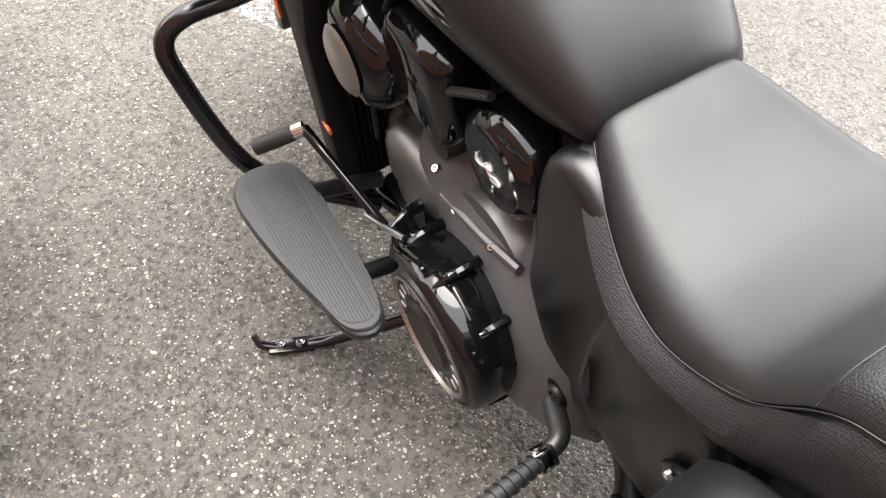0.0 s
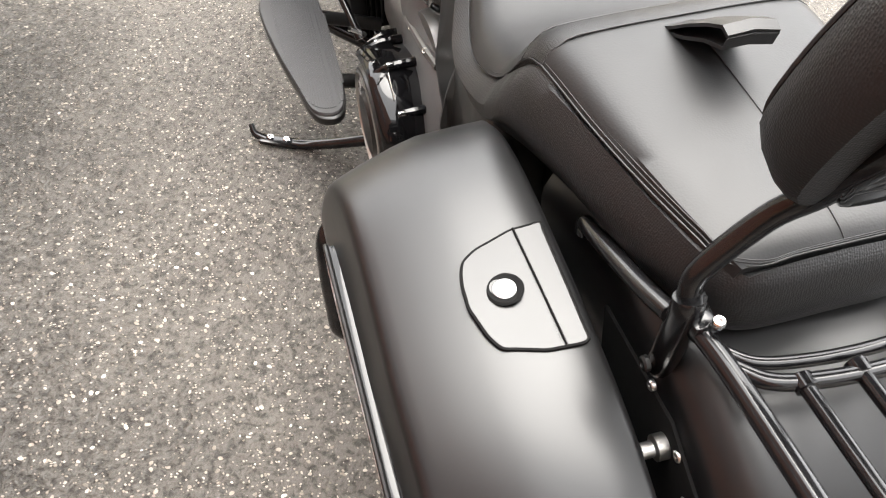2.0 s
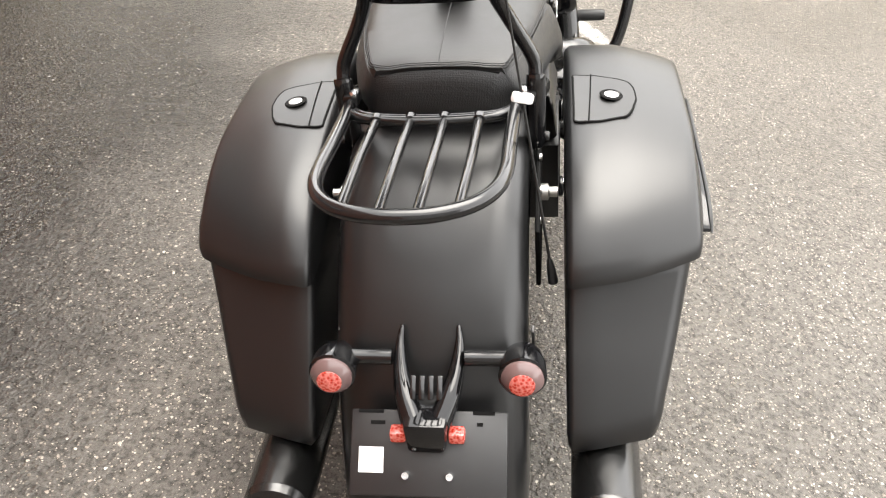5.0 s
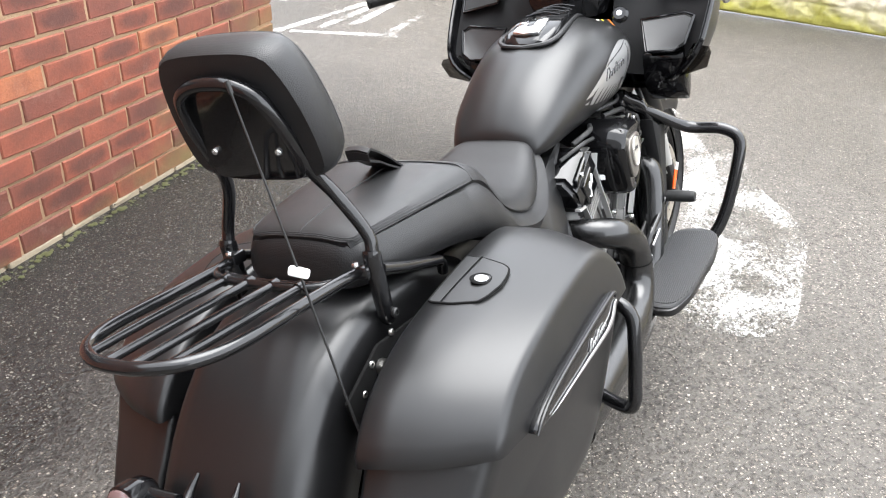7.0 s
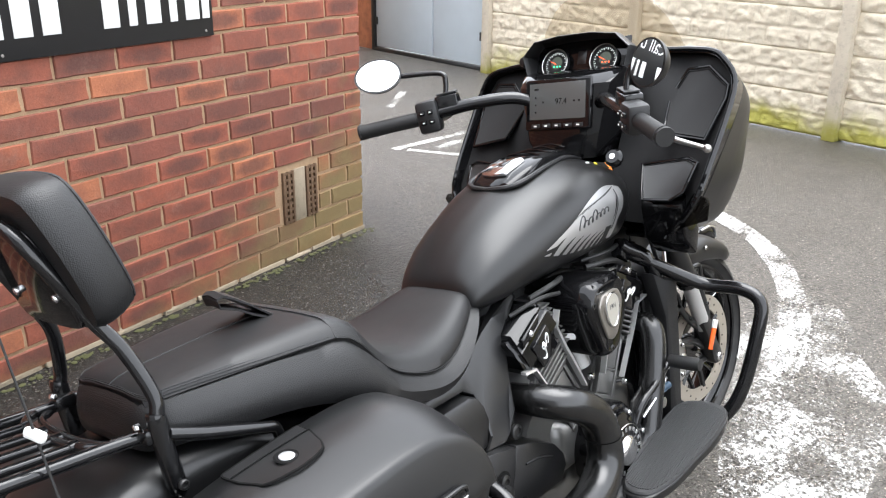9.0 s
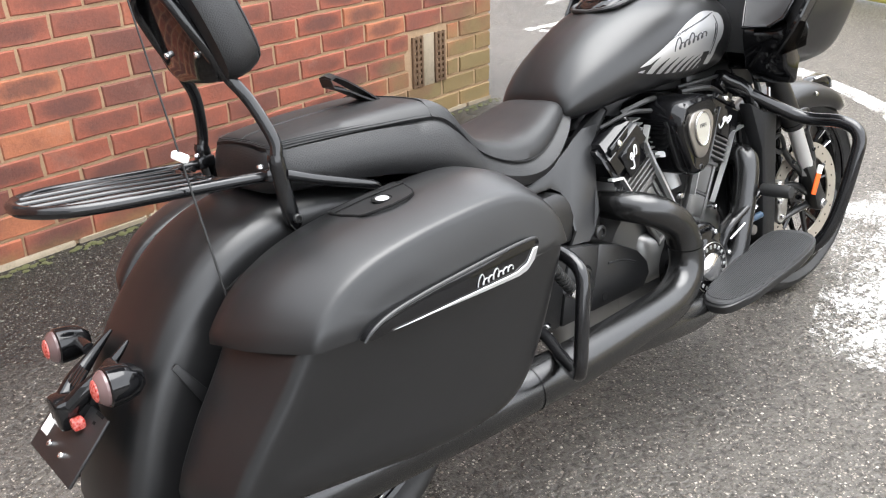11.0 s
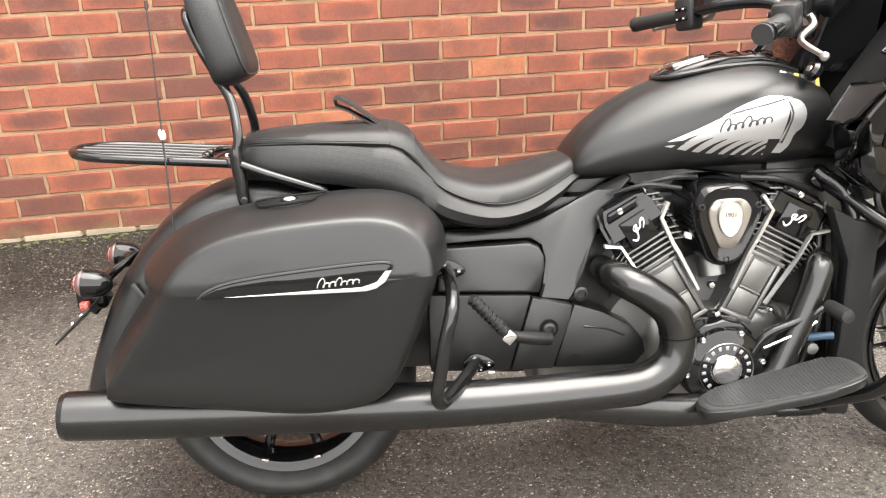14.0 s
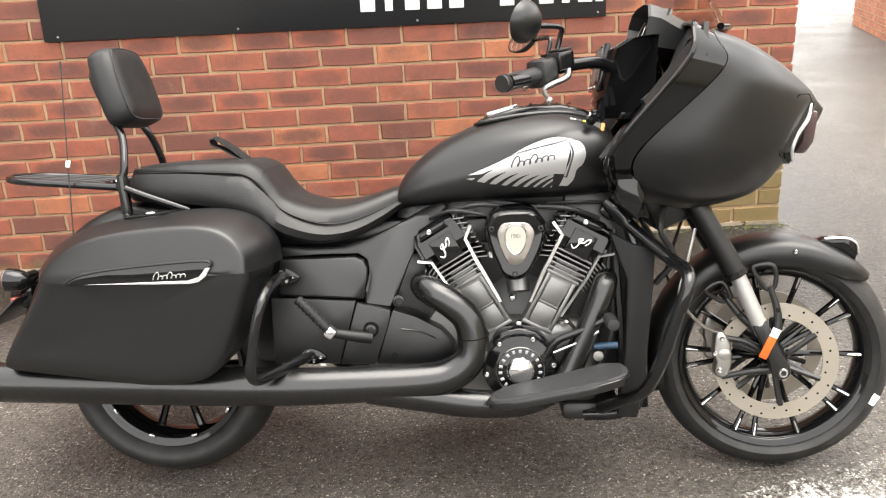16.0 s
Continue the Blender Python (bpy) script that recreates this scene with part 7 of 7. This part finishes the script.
    for y, k in ((0.15, 0.9), (0.178, 0.96), (0.186, 1.0), (0.222, 1.0), (0.238, 0.985), (0.246, 0.955), (0.25, 0.9), (0.246, 0.87), (0.244, 0.7)):
        ring = [(mid[0] + (x - mid[0]) * k, mid[1] + (z - mid[1]) * k) for x, z in outline]
        rings.append([(x, reach(x, y), z) for x, z in ring])
    prim = part("primary_cover", loft(rings), GLOSS, bike, "gloss black primary cover with bright-capped ribs")
    for x, z in ((0.704, 0.355), (0.728, 0.422), (0.803, 0.468), (0.907, 0.443), (1.0, 0.392), (0.72, 0.245), (0.86, 0.21)):
        n = Vector((x - mid[0], 0, z - mid[1])).normalized()
        p, back = Vector((x, 0, z)), -0.03 if x > 0.95 else 0.0
        part("cover_rib", tube([p + n * 0.003 + Vector((0, 0.16 + back, 0)), p + n * 0.002 + Vector((0, 0.205 + back, 0)), p + n * -0.01 + Vector((0, 0.243 + back, 0))], [0.009, 0.008, 0.002], 3, 8), GLOSS, prim)
        part("rib_bolt", lathe([(0, 0), (0.0055, 0), (0.006, 0.003), (0.006, 0.013), (0, 0.014)], p + n * 0.006 + Vector((0, 0.2 + back, 0)), (0, 1, 0), 14), CHROME, prim)
    disc = Vector((0.815, 0, 0.335))
    part("cover_disc", lathe([(0.113, 0.242), (0.108, 0.253), (0.1, 0.255), (0.096, 0.25), (0.062, 0.251), (0.056, 0.258), (0.0, 0.26)], disc, (0, 1, 0), 48), BLACKCAST, prim, "round medallion with plain raised bars")
    part("disc_rim", lathe([(0.096, 0.2505), (0.099, 0.2565), (0.103, 0.2545), (0.096, 0.2505)], disc, (0, 1, 0), 48), STEEL, prim)
    for k in range(18):
        a = 2 * math.pi * k / 18
        m = Matrix.Translation(disc + Vector((math.sin(a) * 0.08, 0.2515, math.cos(a) * 0.08))) @ Matrix.Rotation(a, 4, "Y")
        part("ring_bar", moved(block((0.011, 0.002, 0.017), m, 0.0005), pose(0, 0, 0)), SILVER, prim)
    part("cap_text_bar", block((0.05, 0.002, 0.008), pose(0.762, 0.215, 0.458, 0, -32, 0), 0.0005), BADGE, prim)
    return case


make_crankcase()


def make_air_cleaner():
    outline = even(curve([(0.884, 0.722), (0.895, 0.748), (0.908, 0.762), (0.94, 0.767), (0.98, 0.767), (1.01, 0.762), (1.027, 0.745), (1.038, 0.72), (1.028, 0.675), (1.008, 0.63), (0.987, 0.597), (0.957, 0.586), (0.927, 0.597), (0.908, 0.635), (0.89, 0.681)], 4, True), 56)
    mid = (0.96, 0.69)
    def shell(steps):
        return loft([[(mid[0] + (x - mid[0]) * k, y, mid[1] + (z - mid[1]) * k) for x, z in outline] for y, k in steps])
    box = part("air_cleaner", shell([(-0.05, 1.0), (-0.18, 1.02), (-0.205, 1.0), (-0.218, 0.94), (-0.224, 0.86), (-0.222, 0.78)]), GLOSS, bike, "gloss black air cleaner with an oval badge")
    part("cleaner_face", shell([(-0.218, 0.6), (-0.2255, 0.6), (-0.2275, 0.57), (-0.2275, 0.4)]), BADGE, box, "smoked bronze face plate")
    oval = [(0.96 + 0.026 * math.cos(a) * (1 + 0.18 * math.sin(a)), 0.694 + 0.038 * math.sin(a)) for a in (2 * math.pi * k / 32 for k in range(32))]
    part("badge", prism(oval, -0.2262, -0.2305, "y", 0.001, 1), CREAM, box, "cream oval badge")
    part("badge_rim", tube([(x, -0.2305, z) for x, z in oval], 0.0018, 1, 6, closed=True, smooth=False), CHROME, box)
    text = bpy.data.curves.new("badge_figures", "FONT")
    text.body, text.size, text.extrude, text.align_x, text.align_y = "1901", 0.014, 0.0004, "CENTER", "CENTER"
    text.materials.append(DARKINK)
    fig = new("badge_figures", text)
    fig.parent = box
    fig.matrix_basis = pose(0.96, -0.2308, 0.702, 90, 0, 0)
    for x, z in ((0.9, 0.72), (1.023, 0.72), (0.957, 0.605)):
        part("cleaner_bolt", bolt((x, -0.218, z), (0, -1, 0), 0.008, 0.006), BLACKCAST, box)
    part("cleaner_label", block((0.024, 0.0012, 0.014), pose(0.897, -0.155, 0.645, 0, 0, -70), 0), WHITE, box)
    part("intake", tube([(0.965, -0.06, 0.66), (0.965, -0.1, 0.6), (0.97, -0.12, 0.54)], 0.03, 4, 14), CAST, bike)
    for k, (x, z) in enumerate(((0.951, 0.532), (0.966, 0.464), (1.09, 0.464))):
        part("vee_bolt", lathe([(0, 0), (0.009, 0), (0.0095, 0.006), (0.006, 0.012), (0, 0.013)], (x, -0.158, z), (0, -1, 0), 16), CHROME, bike)
    for i, path in enumerate(([(0.80, -0.13, 0.76), (0.86, -0.15, 0.775), (0.92, -0.13, 0.77)], [(0.74, -0.12, 0.74), (0.80, -0.155, 0.762), (0.88, -0.15, 0.75)], [(1.02, -0.13, 0.765), (1.10, -0.15, 0.76), (1.18, -0.13, 0.73)], [(1.05, -0.1, 0.77), (1.12, -0.13, 0.775), (1.2, -0.11, 0.77)], [(1.22, -0.13, 0.70), (1.2, -0.15, 0.6), (1.21, -0.16, 0.45), (1.17, -0.16, 0.33)], [(1.06, -0.14, 0.47), (1.1, -0.16, 0.46), (1.14, -0.155, 0.4)], [(0.8, 0.13, 0.76), (0.9, 0.14, 0.7), (1.0, 0.12, 0.6)], [(1.05, 0.13, 0.75), (1.12, 0.15, 0.6), (1.15, 0.15, 0.42)])):
        part("cable", tube(path, 0.005 if i % 2 else 0.0065, 6, 8), RUBBER, bike)
    # left-hand cover in the vee
    left = part("left_cover", lathe([(0, 0.2), (0.03, 0.198), (0.07, 0.19), (0.085, 0.175), (0.09, 0.15), (0.09, 0.05), (0, 0.05)], (1.1, 0, 0.64), (0, 1, 0), 36), GLOSS, bike, "gloss black domed cover in the engine's vee")
    part("medallion", lathe([(0, 0.206), (0.045, 0.205), (0.055, 0.198), (0, 0.196)], (1.1, 0, 0.64), (0, 1, 0), 30), BADGE, left)
    part("vee_block", block((0.16, 0.14, 0.16), pose(0.96, 0.09, 0.68), 0.03, 3), GLOSS, bike, "gloss black intake cover in the engine's vee")
    part("throttle_body", lathe([(0, 0.06), (0.04, 0.06), (0.045, 0.09), (0.035, 0.13), (0, 0.135)], (0.965, 0, 0.56), (0, 1, 0), 24), BLACKCAST, bike)


make_air_cleaner()


# -- exhaust --
def make_exhaust(s):
    if s < 0:
        path = [(0.716, 0.12, 0.572), (0.722, 0.185, 0.572), (0.748, 0.225, 0.563), (0.79, 0.24, 0.539), (0.832, 0.244, 0.5), (0.848, 0.247, 0.444), (0.838, 0.251, 0.394), (0.796, 0.257, 0.359), (0.725, 0.264, 0.343), (0.55, 0.272, 0.338)]
        rad = [0.03, 0.034, 0.036, 0.037, 0.038, 0.039, 0.04, 0.042, 0.045, 0.046]
    else:
        path = [(0.66, 0.06, 0.3), (0.5, 0.1, 0.29), (0.4, 0.2, 0.31), (0.32, 0.268, 0.336)]
        rad = [0.03, 0.034, 0.04, 0.044]
    pipe = part("exhaust_pipe", tube([(x, s * y, z) for x, y, z in path], rad, 7, 22), PIPE, bike, "satin black exhaust pipe")
    start = [(0.56, 0.272, 0.338), (0.40, 0.274, 0.336)] if s < 0 else [(0.33, 0.268, 0.336), (0.27, 0.274, 0.336)]
    path = [*start, (0.2, 0.268, 0.338), (0.0, 0.258, 0.342), (-0.2, 0.25, 0.346), (-0.36, 0.246, 0.35), (-0.432, 0.245, 0.352)]
    muf = part("muffler", tube([(x, s * y, z) for x, y, z in path], [0.046, 0.048, 0.05, 0.0515, 0.052, 0.052, 0.051], 5, 28), PIPE, bike, "long satin black silencer")
    end = Vector((-0.432, s * 0.245, 0.352))
    part("muffler_end", lathe([(0.051, 0), (0.047, 0.012), (0.035, 0.016), (0.03, 0.01), (0.029, -0.04), (0, -0.04)], end, (-1, 0, 0.01), 28), PIPE, muf)
    part("muffler_bore", lathe([(0, 0.0105), (0.028, 0.0105), (0.028, 0.011), (0, 0.011)], end, (-1, 0, 0.01), 20), HOLE, muf)
    part("seam_band", lathe([(0.0465, -0.002), (0.0485, -0.002), (0.0485, 0.002), (0.0465, 0.002)], (0.30, s * 0.2745, 0.337), (1, 0, 0), 28), PIPE, muf)
    if s < 0:
        part("front_pipe", tube([(1.195, -0.14, 0.575), (1.185, -0.19, 0.565), (1.155, -0.205, 0.49), (1.115, -0.21, 0.40), (1.07, -0.215, 0.315), (0.98, -0.225, 0.272), (0.85, -0.245, 0.275), (0.7, -0.265, 0.305), (0.58, -0.272, 0.325)], [0.03, 0.031, 0.031, 0.031, 0.032, 0.034, 0.036, 0.038, 0.036], 6, 20), PIPE, bike, "satin black front exhaust pipe")
        part("pipe_joint", lathe([(0.0395, -0.0015), (0.041, -0.0015), (0.041, 0.0015), (0.0395, 0.0015)], (0.848, -0.246, 0.455), (-0.1, -0.1, 1), 24), HOLE, pipe)
    return pipe


for side in (-1, 1):
    make_exhaust(side)


# -- floorboards, pedals and side stand --
def board_height(x):
    return 0.303 + 0.225 * (x - 0.89)


def make_floorboard(s):
    if s > 0:
        points = [(0.892, 0.295), (0.89, 0.32), (0.91, 0.347), (0.98, 0.366), (1.07, 0.388), (1.16, 0.402), (1.21, 0.4), (1.242, 0.372), (1.24, 0.318), (1.212, 0.28), (1.1, 0.272), (0.98, 0.271), (0.915, 0.279)]
    else:
        points = [(0.883, 0.272), (0.882, 0.3), (0.895, 0.325), (0.956, 0.35), (1.04, 0.363), (1.12, 0.374), (1.19, 0.368), (1.222, 0.345), (1.226, 0.285), (1.195, 0.24), (1.08, 0.23), (0.96, 0.234), (0.9, 0.25)]
    outline = even(curve(points, 5, True), 60)
    mid = (1.06, 0.33 if s > 0 else 0.3)
    def slab(steps):
        return loft([[(mid[0] + (x - mid[0]) * k, s * (mid[1] + (y - mid[1]) * k), board_height(mid[0] + (x - mid[0]) * k) + dz) for x, y in outline] for dz, k in steps])
    board = part("floorboard", slab([(-0.024, 0.93), (-0.022, 0.98), (-0.012, 1.0), (-0.004, 1.0), (-0.002, 0.98)]), BLACKCAST, bike, "black floorboard with a ribbed rubber mat")
    mat_part = part("mat", slab([(-0.004, 0.97), (0.002, 0.972), (0.005, 0.955), (0.005, 0.7)]), MAT, board, "ribbed black rubber mat")
    ribs = []
    for k in range(26):
        y = 0.242 + 0.0053 * k
        cross = []
        for (x0, y0), (x1, y1) in zip(outline, outline[1:] + outline[:1]):
            if (y0 - y) * (y1 - y) < 0:
                cross.append(x0 + (x1 - x0) * (y - y0) / (y1 - y0))
        if len(cross) >= 2:
            a, b = min(cross) + 0.014, max(cross) - 0.016
            if b - a > 0.03:
                m = Matrix.Translation(((a + b) / 2, s * y, board_height((a + b) / 2) + 0.0056)) @ Matrix.Rotation(-math.atan(0.225), 4, "Y")
                ribs.append(block((b - a, 0.0032, 0.0034), m, 0))
    part("mat_ribs", joined(*ribs), MAT, mat_part)
    part("board_arm", tube([(1.0, s * 0.15, 0.27), (1.0, s * 0.27, 0.30)], 0.015, 2, 10), BLACKCAST, board)
    part("board_arm", tube([(1.18, s * 0.15, 0.29), (1.18, s * 0.29, 0.34)], 0.015, 2, 10), BLACKCAST, board)
    return board


for side in (-1, 1):
    make_floorboard(side)


def make_pedals():
    arm = [(1.03, -0.215, 0.385), (1.06, -0.222, 0.43), (1.12, -0.226, 0.455), (1.185, -0.23, 0.487)]
    pedal = part("brake_pedal", tube(arm, [0.011, 0.01, 0.0095, 0.009], 5, 10), TUBE, bike, "black brake pedal")
    # thin bright bar added for the line of reflection along the black arm
    part("pedal_rod", tube([(1.05, -0.228, 0.40), (1.12, -0.232, 0.43), (1.165, -0.232, 0.455)], 0.0035, 3, 6), CHROME, pedal)
    part("pedal_pad", lathe([(0, -0.005), (0.015, -0.003), (0.016, 0.01), (0.016, 0.065), (0.014, 0.075), (0, 0.077)], (1.19, -0.235, 0.489), (0, -1, 0), 18), RUBBER, pedal)
    part("pedal_plate", prism([(1.035, 0.37), (1.06, 0.43), (1.10, 0.445), (1.16, 0.47), (1.14, 0.42), (1.13, 0.36), (1.09, 0.33)], -0.19, -0.2, "y", 0.005), BLACKCAST, pedal)
    part("connector", tube([(1.15, -0.205, 0.41), (1.215, -0.21, 0.413)], 0.009, 2, 10), BLUEPLUG, bike, "blue plastic connector")
    part("fluid_cap", lathe([(0, 0), (0.013, 0), (0.013, 0.012), (0, 0.013)], (1.165, -0.21, 0.388), (0, -1, 0), 14), STEEL, bike)
    knee, end = Vector((1.166, 0.262, 0.49)), Vector((1.196, 0.34, 0.468))
    lever = part("gear_lever", tube([(0.99, 0.225, 0.40), (1.02, 0.235, 0.43), (1.09, 0.25, 0.465), tuple(knee)], [0.01, 0.008, 0.008, 0.009], 5, 10), GLOSS, bike, "gloss black gear lever")
    part("gear_peg", tube([knee.lerp(end, 0.2), knee.lerp(end, 0.3), end], [0.012, 0.014, 0.014], 3, 14), RUBBER, lever)
    part("gear_collar", tube([knee, knee.lerp(end, 0.22)], 0.0125, 2, 12), CHROME, lever)
    part("shift_rod", tube([(0.88, 0.235, 0.49), (0.96, 0.24, 0.445), (1.02, 0.24, 0.405)], 0.005, 3, 8), CHROME, lever)
    part("left_reflector", block((0.03, 0.006, 0.012), pose(1.24, 0.205, 0.40), 0.002), AMBER, bike)
    stand = part("side_stand", tube([(0.96, 0.14, 0.17), (0.995, 0.22, 0.13), (1.045, 0.335, 0.098), (1.062, 0.39, 0.099)], [0.016, 0.014, 0.012, 0.011], 5, 12), TUBE, bike, "black side stand bearing on the ground")
    foot = pose(1.072, 0.418, 0.1055, 11.2, 0, 0) @ Matrix.Rotation(radians(72), 4, "Z")
    part("stand_foot", moved(block((0.085, 0.032, 0.011), foot, 0.004), pose(0, 0, 0)), TUBE, stand)
    part("stand_toe", tube([(1.08, 0.445, 0.112), (1.092, 0.466, 0.124), (1.105, 0.47, 0.142)], [0.009, 0.008, 0.006], 4, 10), TUBE, stand)
    for k in (-0.016, 0.02):
        part("foot_bolt", moved(bolt((0, 0, 0), (0, 0, 1), 0.008, 0.006), foot @ pose(k, 0, 0.0055)), CHROME, stand)


make_pedals()

# ---- the wall's bricks, the nearest as pieces of their own ----
def lay_bricks():
    whole = [shared("brick", brick_mesh("brick", LONG - JOINT, RISE - JOINT, 0.03, 100 + k), BRICK) for k in range(6)]
    half = [shared("brick", brick_mesh("brick", LONG / 2 - JOINT, RISE - JOINT, 0.03, 200 + k), BRICK) for k in range(3)]
    rnd = random.Random(11)
    verts, faces = [], []
    # the two air bricks and the stone between them take up a stretch of three courses
    gap_u, gap_z = (-0.6, -0.34), (0.185, 0.452)
    courses = int(WALL_TOP / RISE)
    for c in range(courses):
        z = 0.0085 + (c + 0.5) * RISE
        if z + RISE / 2 > WALL_TOP:
            break
        for a, b in rows_of(c, WALL_FROM, 0.0, 0):
            mid = (a + b) / 2
            lo, hi = a, b
            if gap_z[0] < z < gap_z[1]:
                if lo >= gap_u[0] and hi <= gap_u[1]:
                    continue
                if lo < gap_u[0] < hi:
                    hi = gap_u[0]
                if lo < gap_u[1] < hi:
                    lo = gap_u[1]
            out = rnd.uniform(-0.002, 0.002)
            cut = (lo, hi) != (a, b)
            if hi - lo < 0.03:
                continue
            if z < 1.12 and lo > -4.4 and not cut:
                data = rnd.choice(whole if b - a > 0.2 else half)
                piece("brick", data, pose((lo + hi) / 2, -0.003 + out, z, rnd.uniform(-0.4, 0.4), rnd.uniform(-0.3, 0.3), rnd.uniform(-0.3, 0.3)), wall)
            else:
                k = len(verts)
                x0, x1, z0, z1 = lo + JOINT / 2, hi - JOINT / 2, z - RISE / 2 + JOINT / 2, z + RISE / 2 - JOINT / 2
                for d, y in ((0.0, 0.008), (0.004, -0.003 + out)):
                    verts += [(x0 + d, y, z0 + d), (x1 - d, y, z0 + d), (x1 - d, y, z1 - d), (x0 + d, y, z1 - d)]
                faces += [(k + 4, k + 5, k + 6, k + 7)] + [(k + i, k + (i + 1) % 4, k + 4 + (i + 1) % 4, k + 4 + i) for i in range(4)]
    # the return of the wall round its corner
    for c in range(courses):
        z = 0.0085 + (c + 0.5) * RISE
        v = 0.012 if c % 2 else 0.12
        while v < 5.0:
            k = len(verts)
            a, b = v + JOINT / 2, v + LONG - JOINT / 2
            z0, z1 = z - RISE / 2 + JOINT / 2, z + RISE / 2 - JOINT / 2
            for d, x in ((0.0, -0.014), (0.004, 0.0)):
                verts += [(x, a + d, z0 + d), (x, b - d, z0 + d), (x, b - d, z1 - d), (x, a + d, z1 - d)]
            faces += [(k + 4, k + 5, k + 6, k + 7)] + [(k + i, k + (i + 1) % 4, k + 4 + (i + 1) % 4, k + 4 + i) for i in range(4)]
            v += LONG
    data = bpy.data.meshes.new("brickwork")
    data.from_pydata(verts, [], faces)
    data.materials.append(BRICKREST)
    layer = data.uv_layers.new(name="UVMap")
    corners = np.tile(np.array([-1, -1, 1, -1, 1, 1, -1, 1] + [0.9, 0.9] * 16, dtype=np.float32), len(faces) // 5)
    layer.data.foreach_set("uv", corners)
    rest = new("brickwork", data)
    rest.parent = wall
    tagged(rest, kind="stuff")
    part("vent_stone", block((0.075, 0.02, 0.25), pose(-0.467, 0.006, 0.3), 0.004), STONE, wall)


lay_bricks()
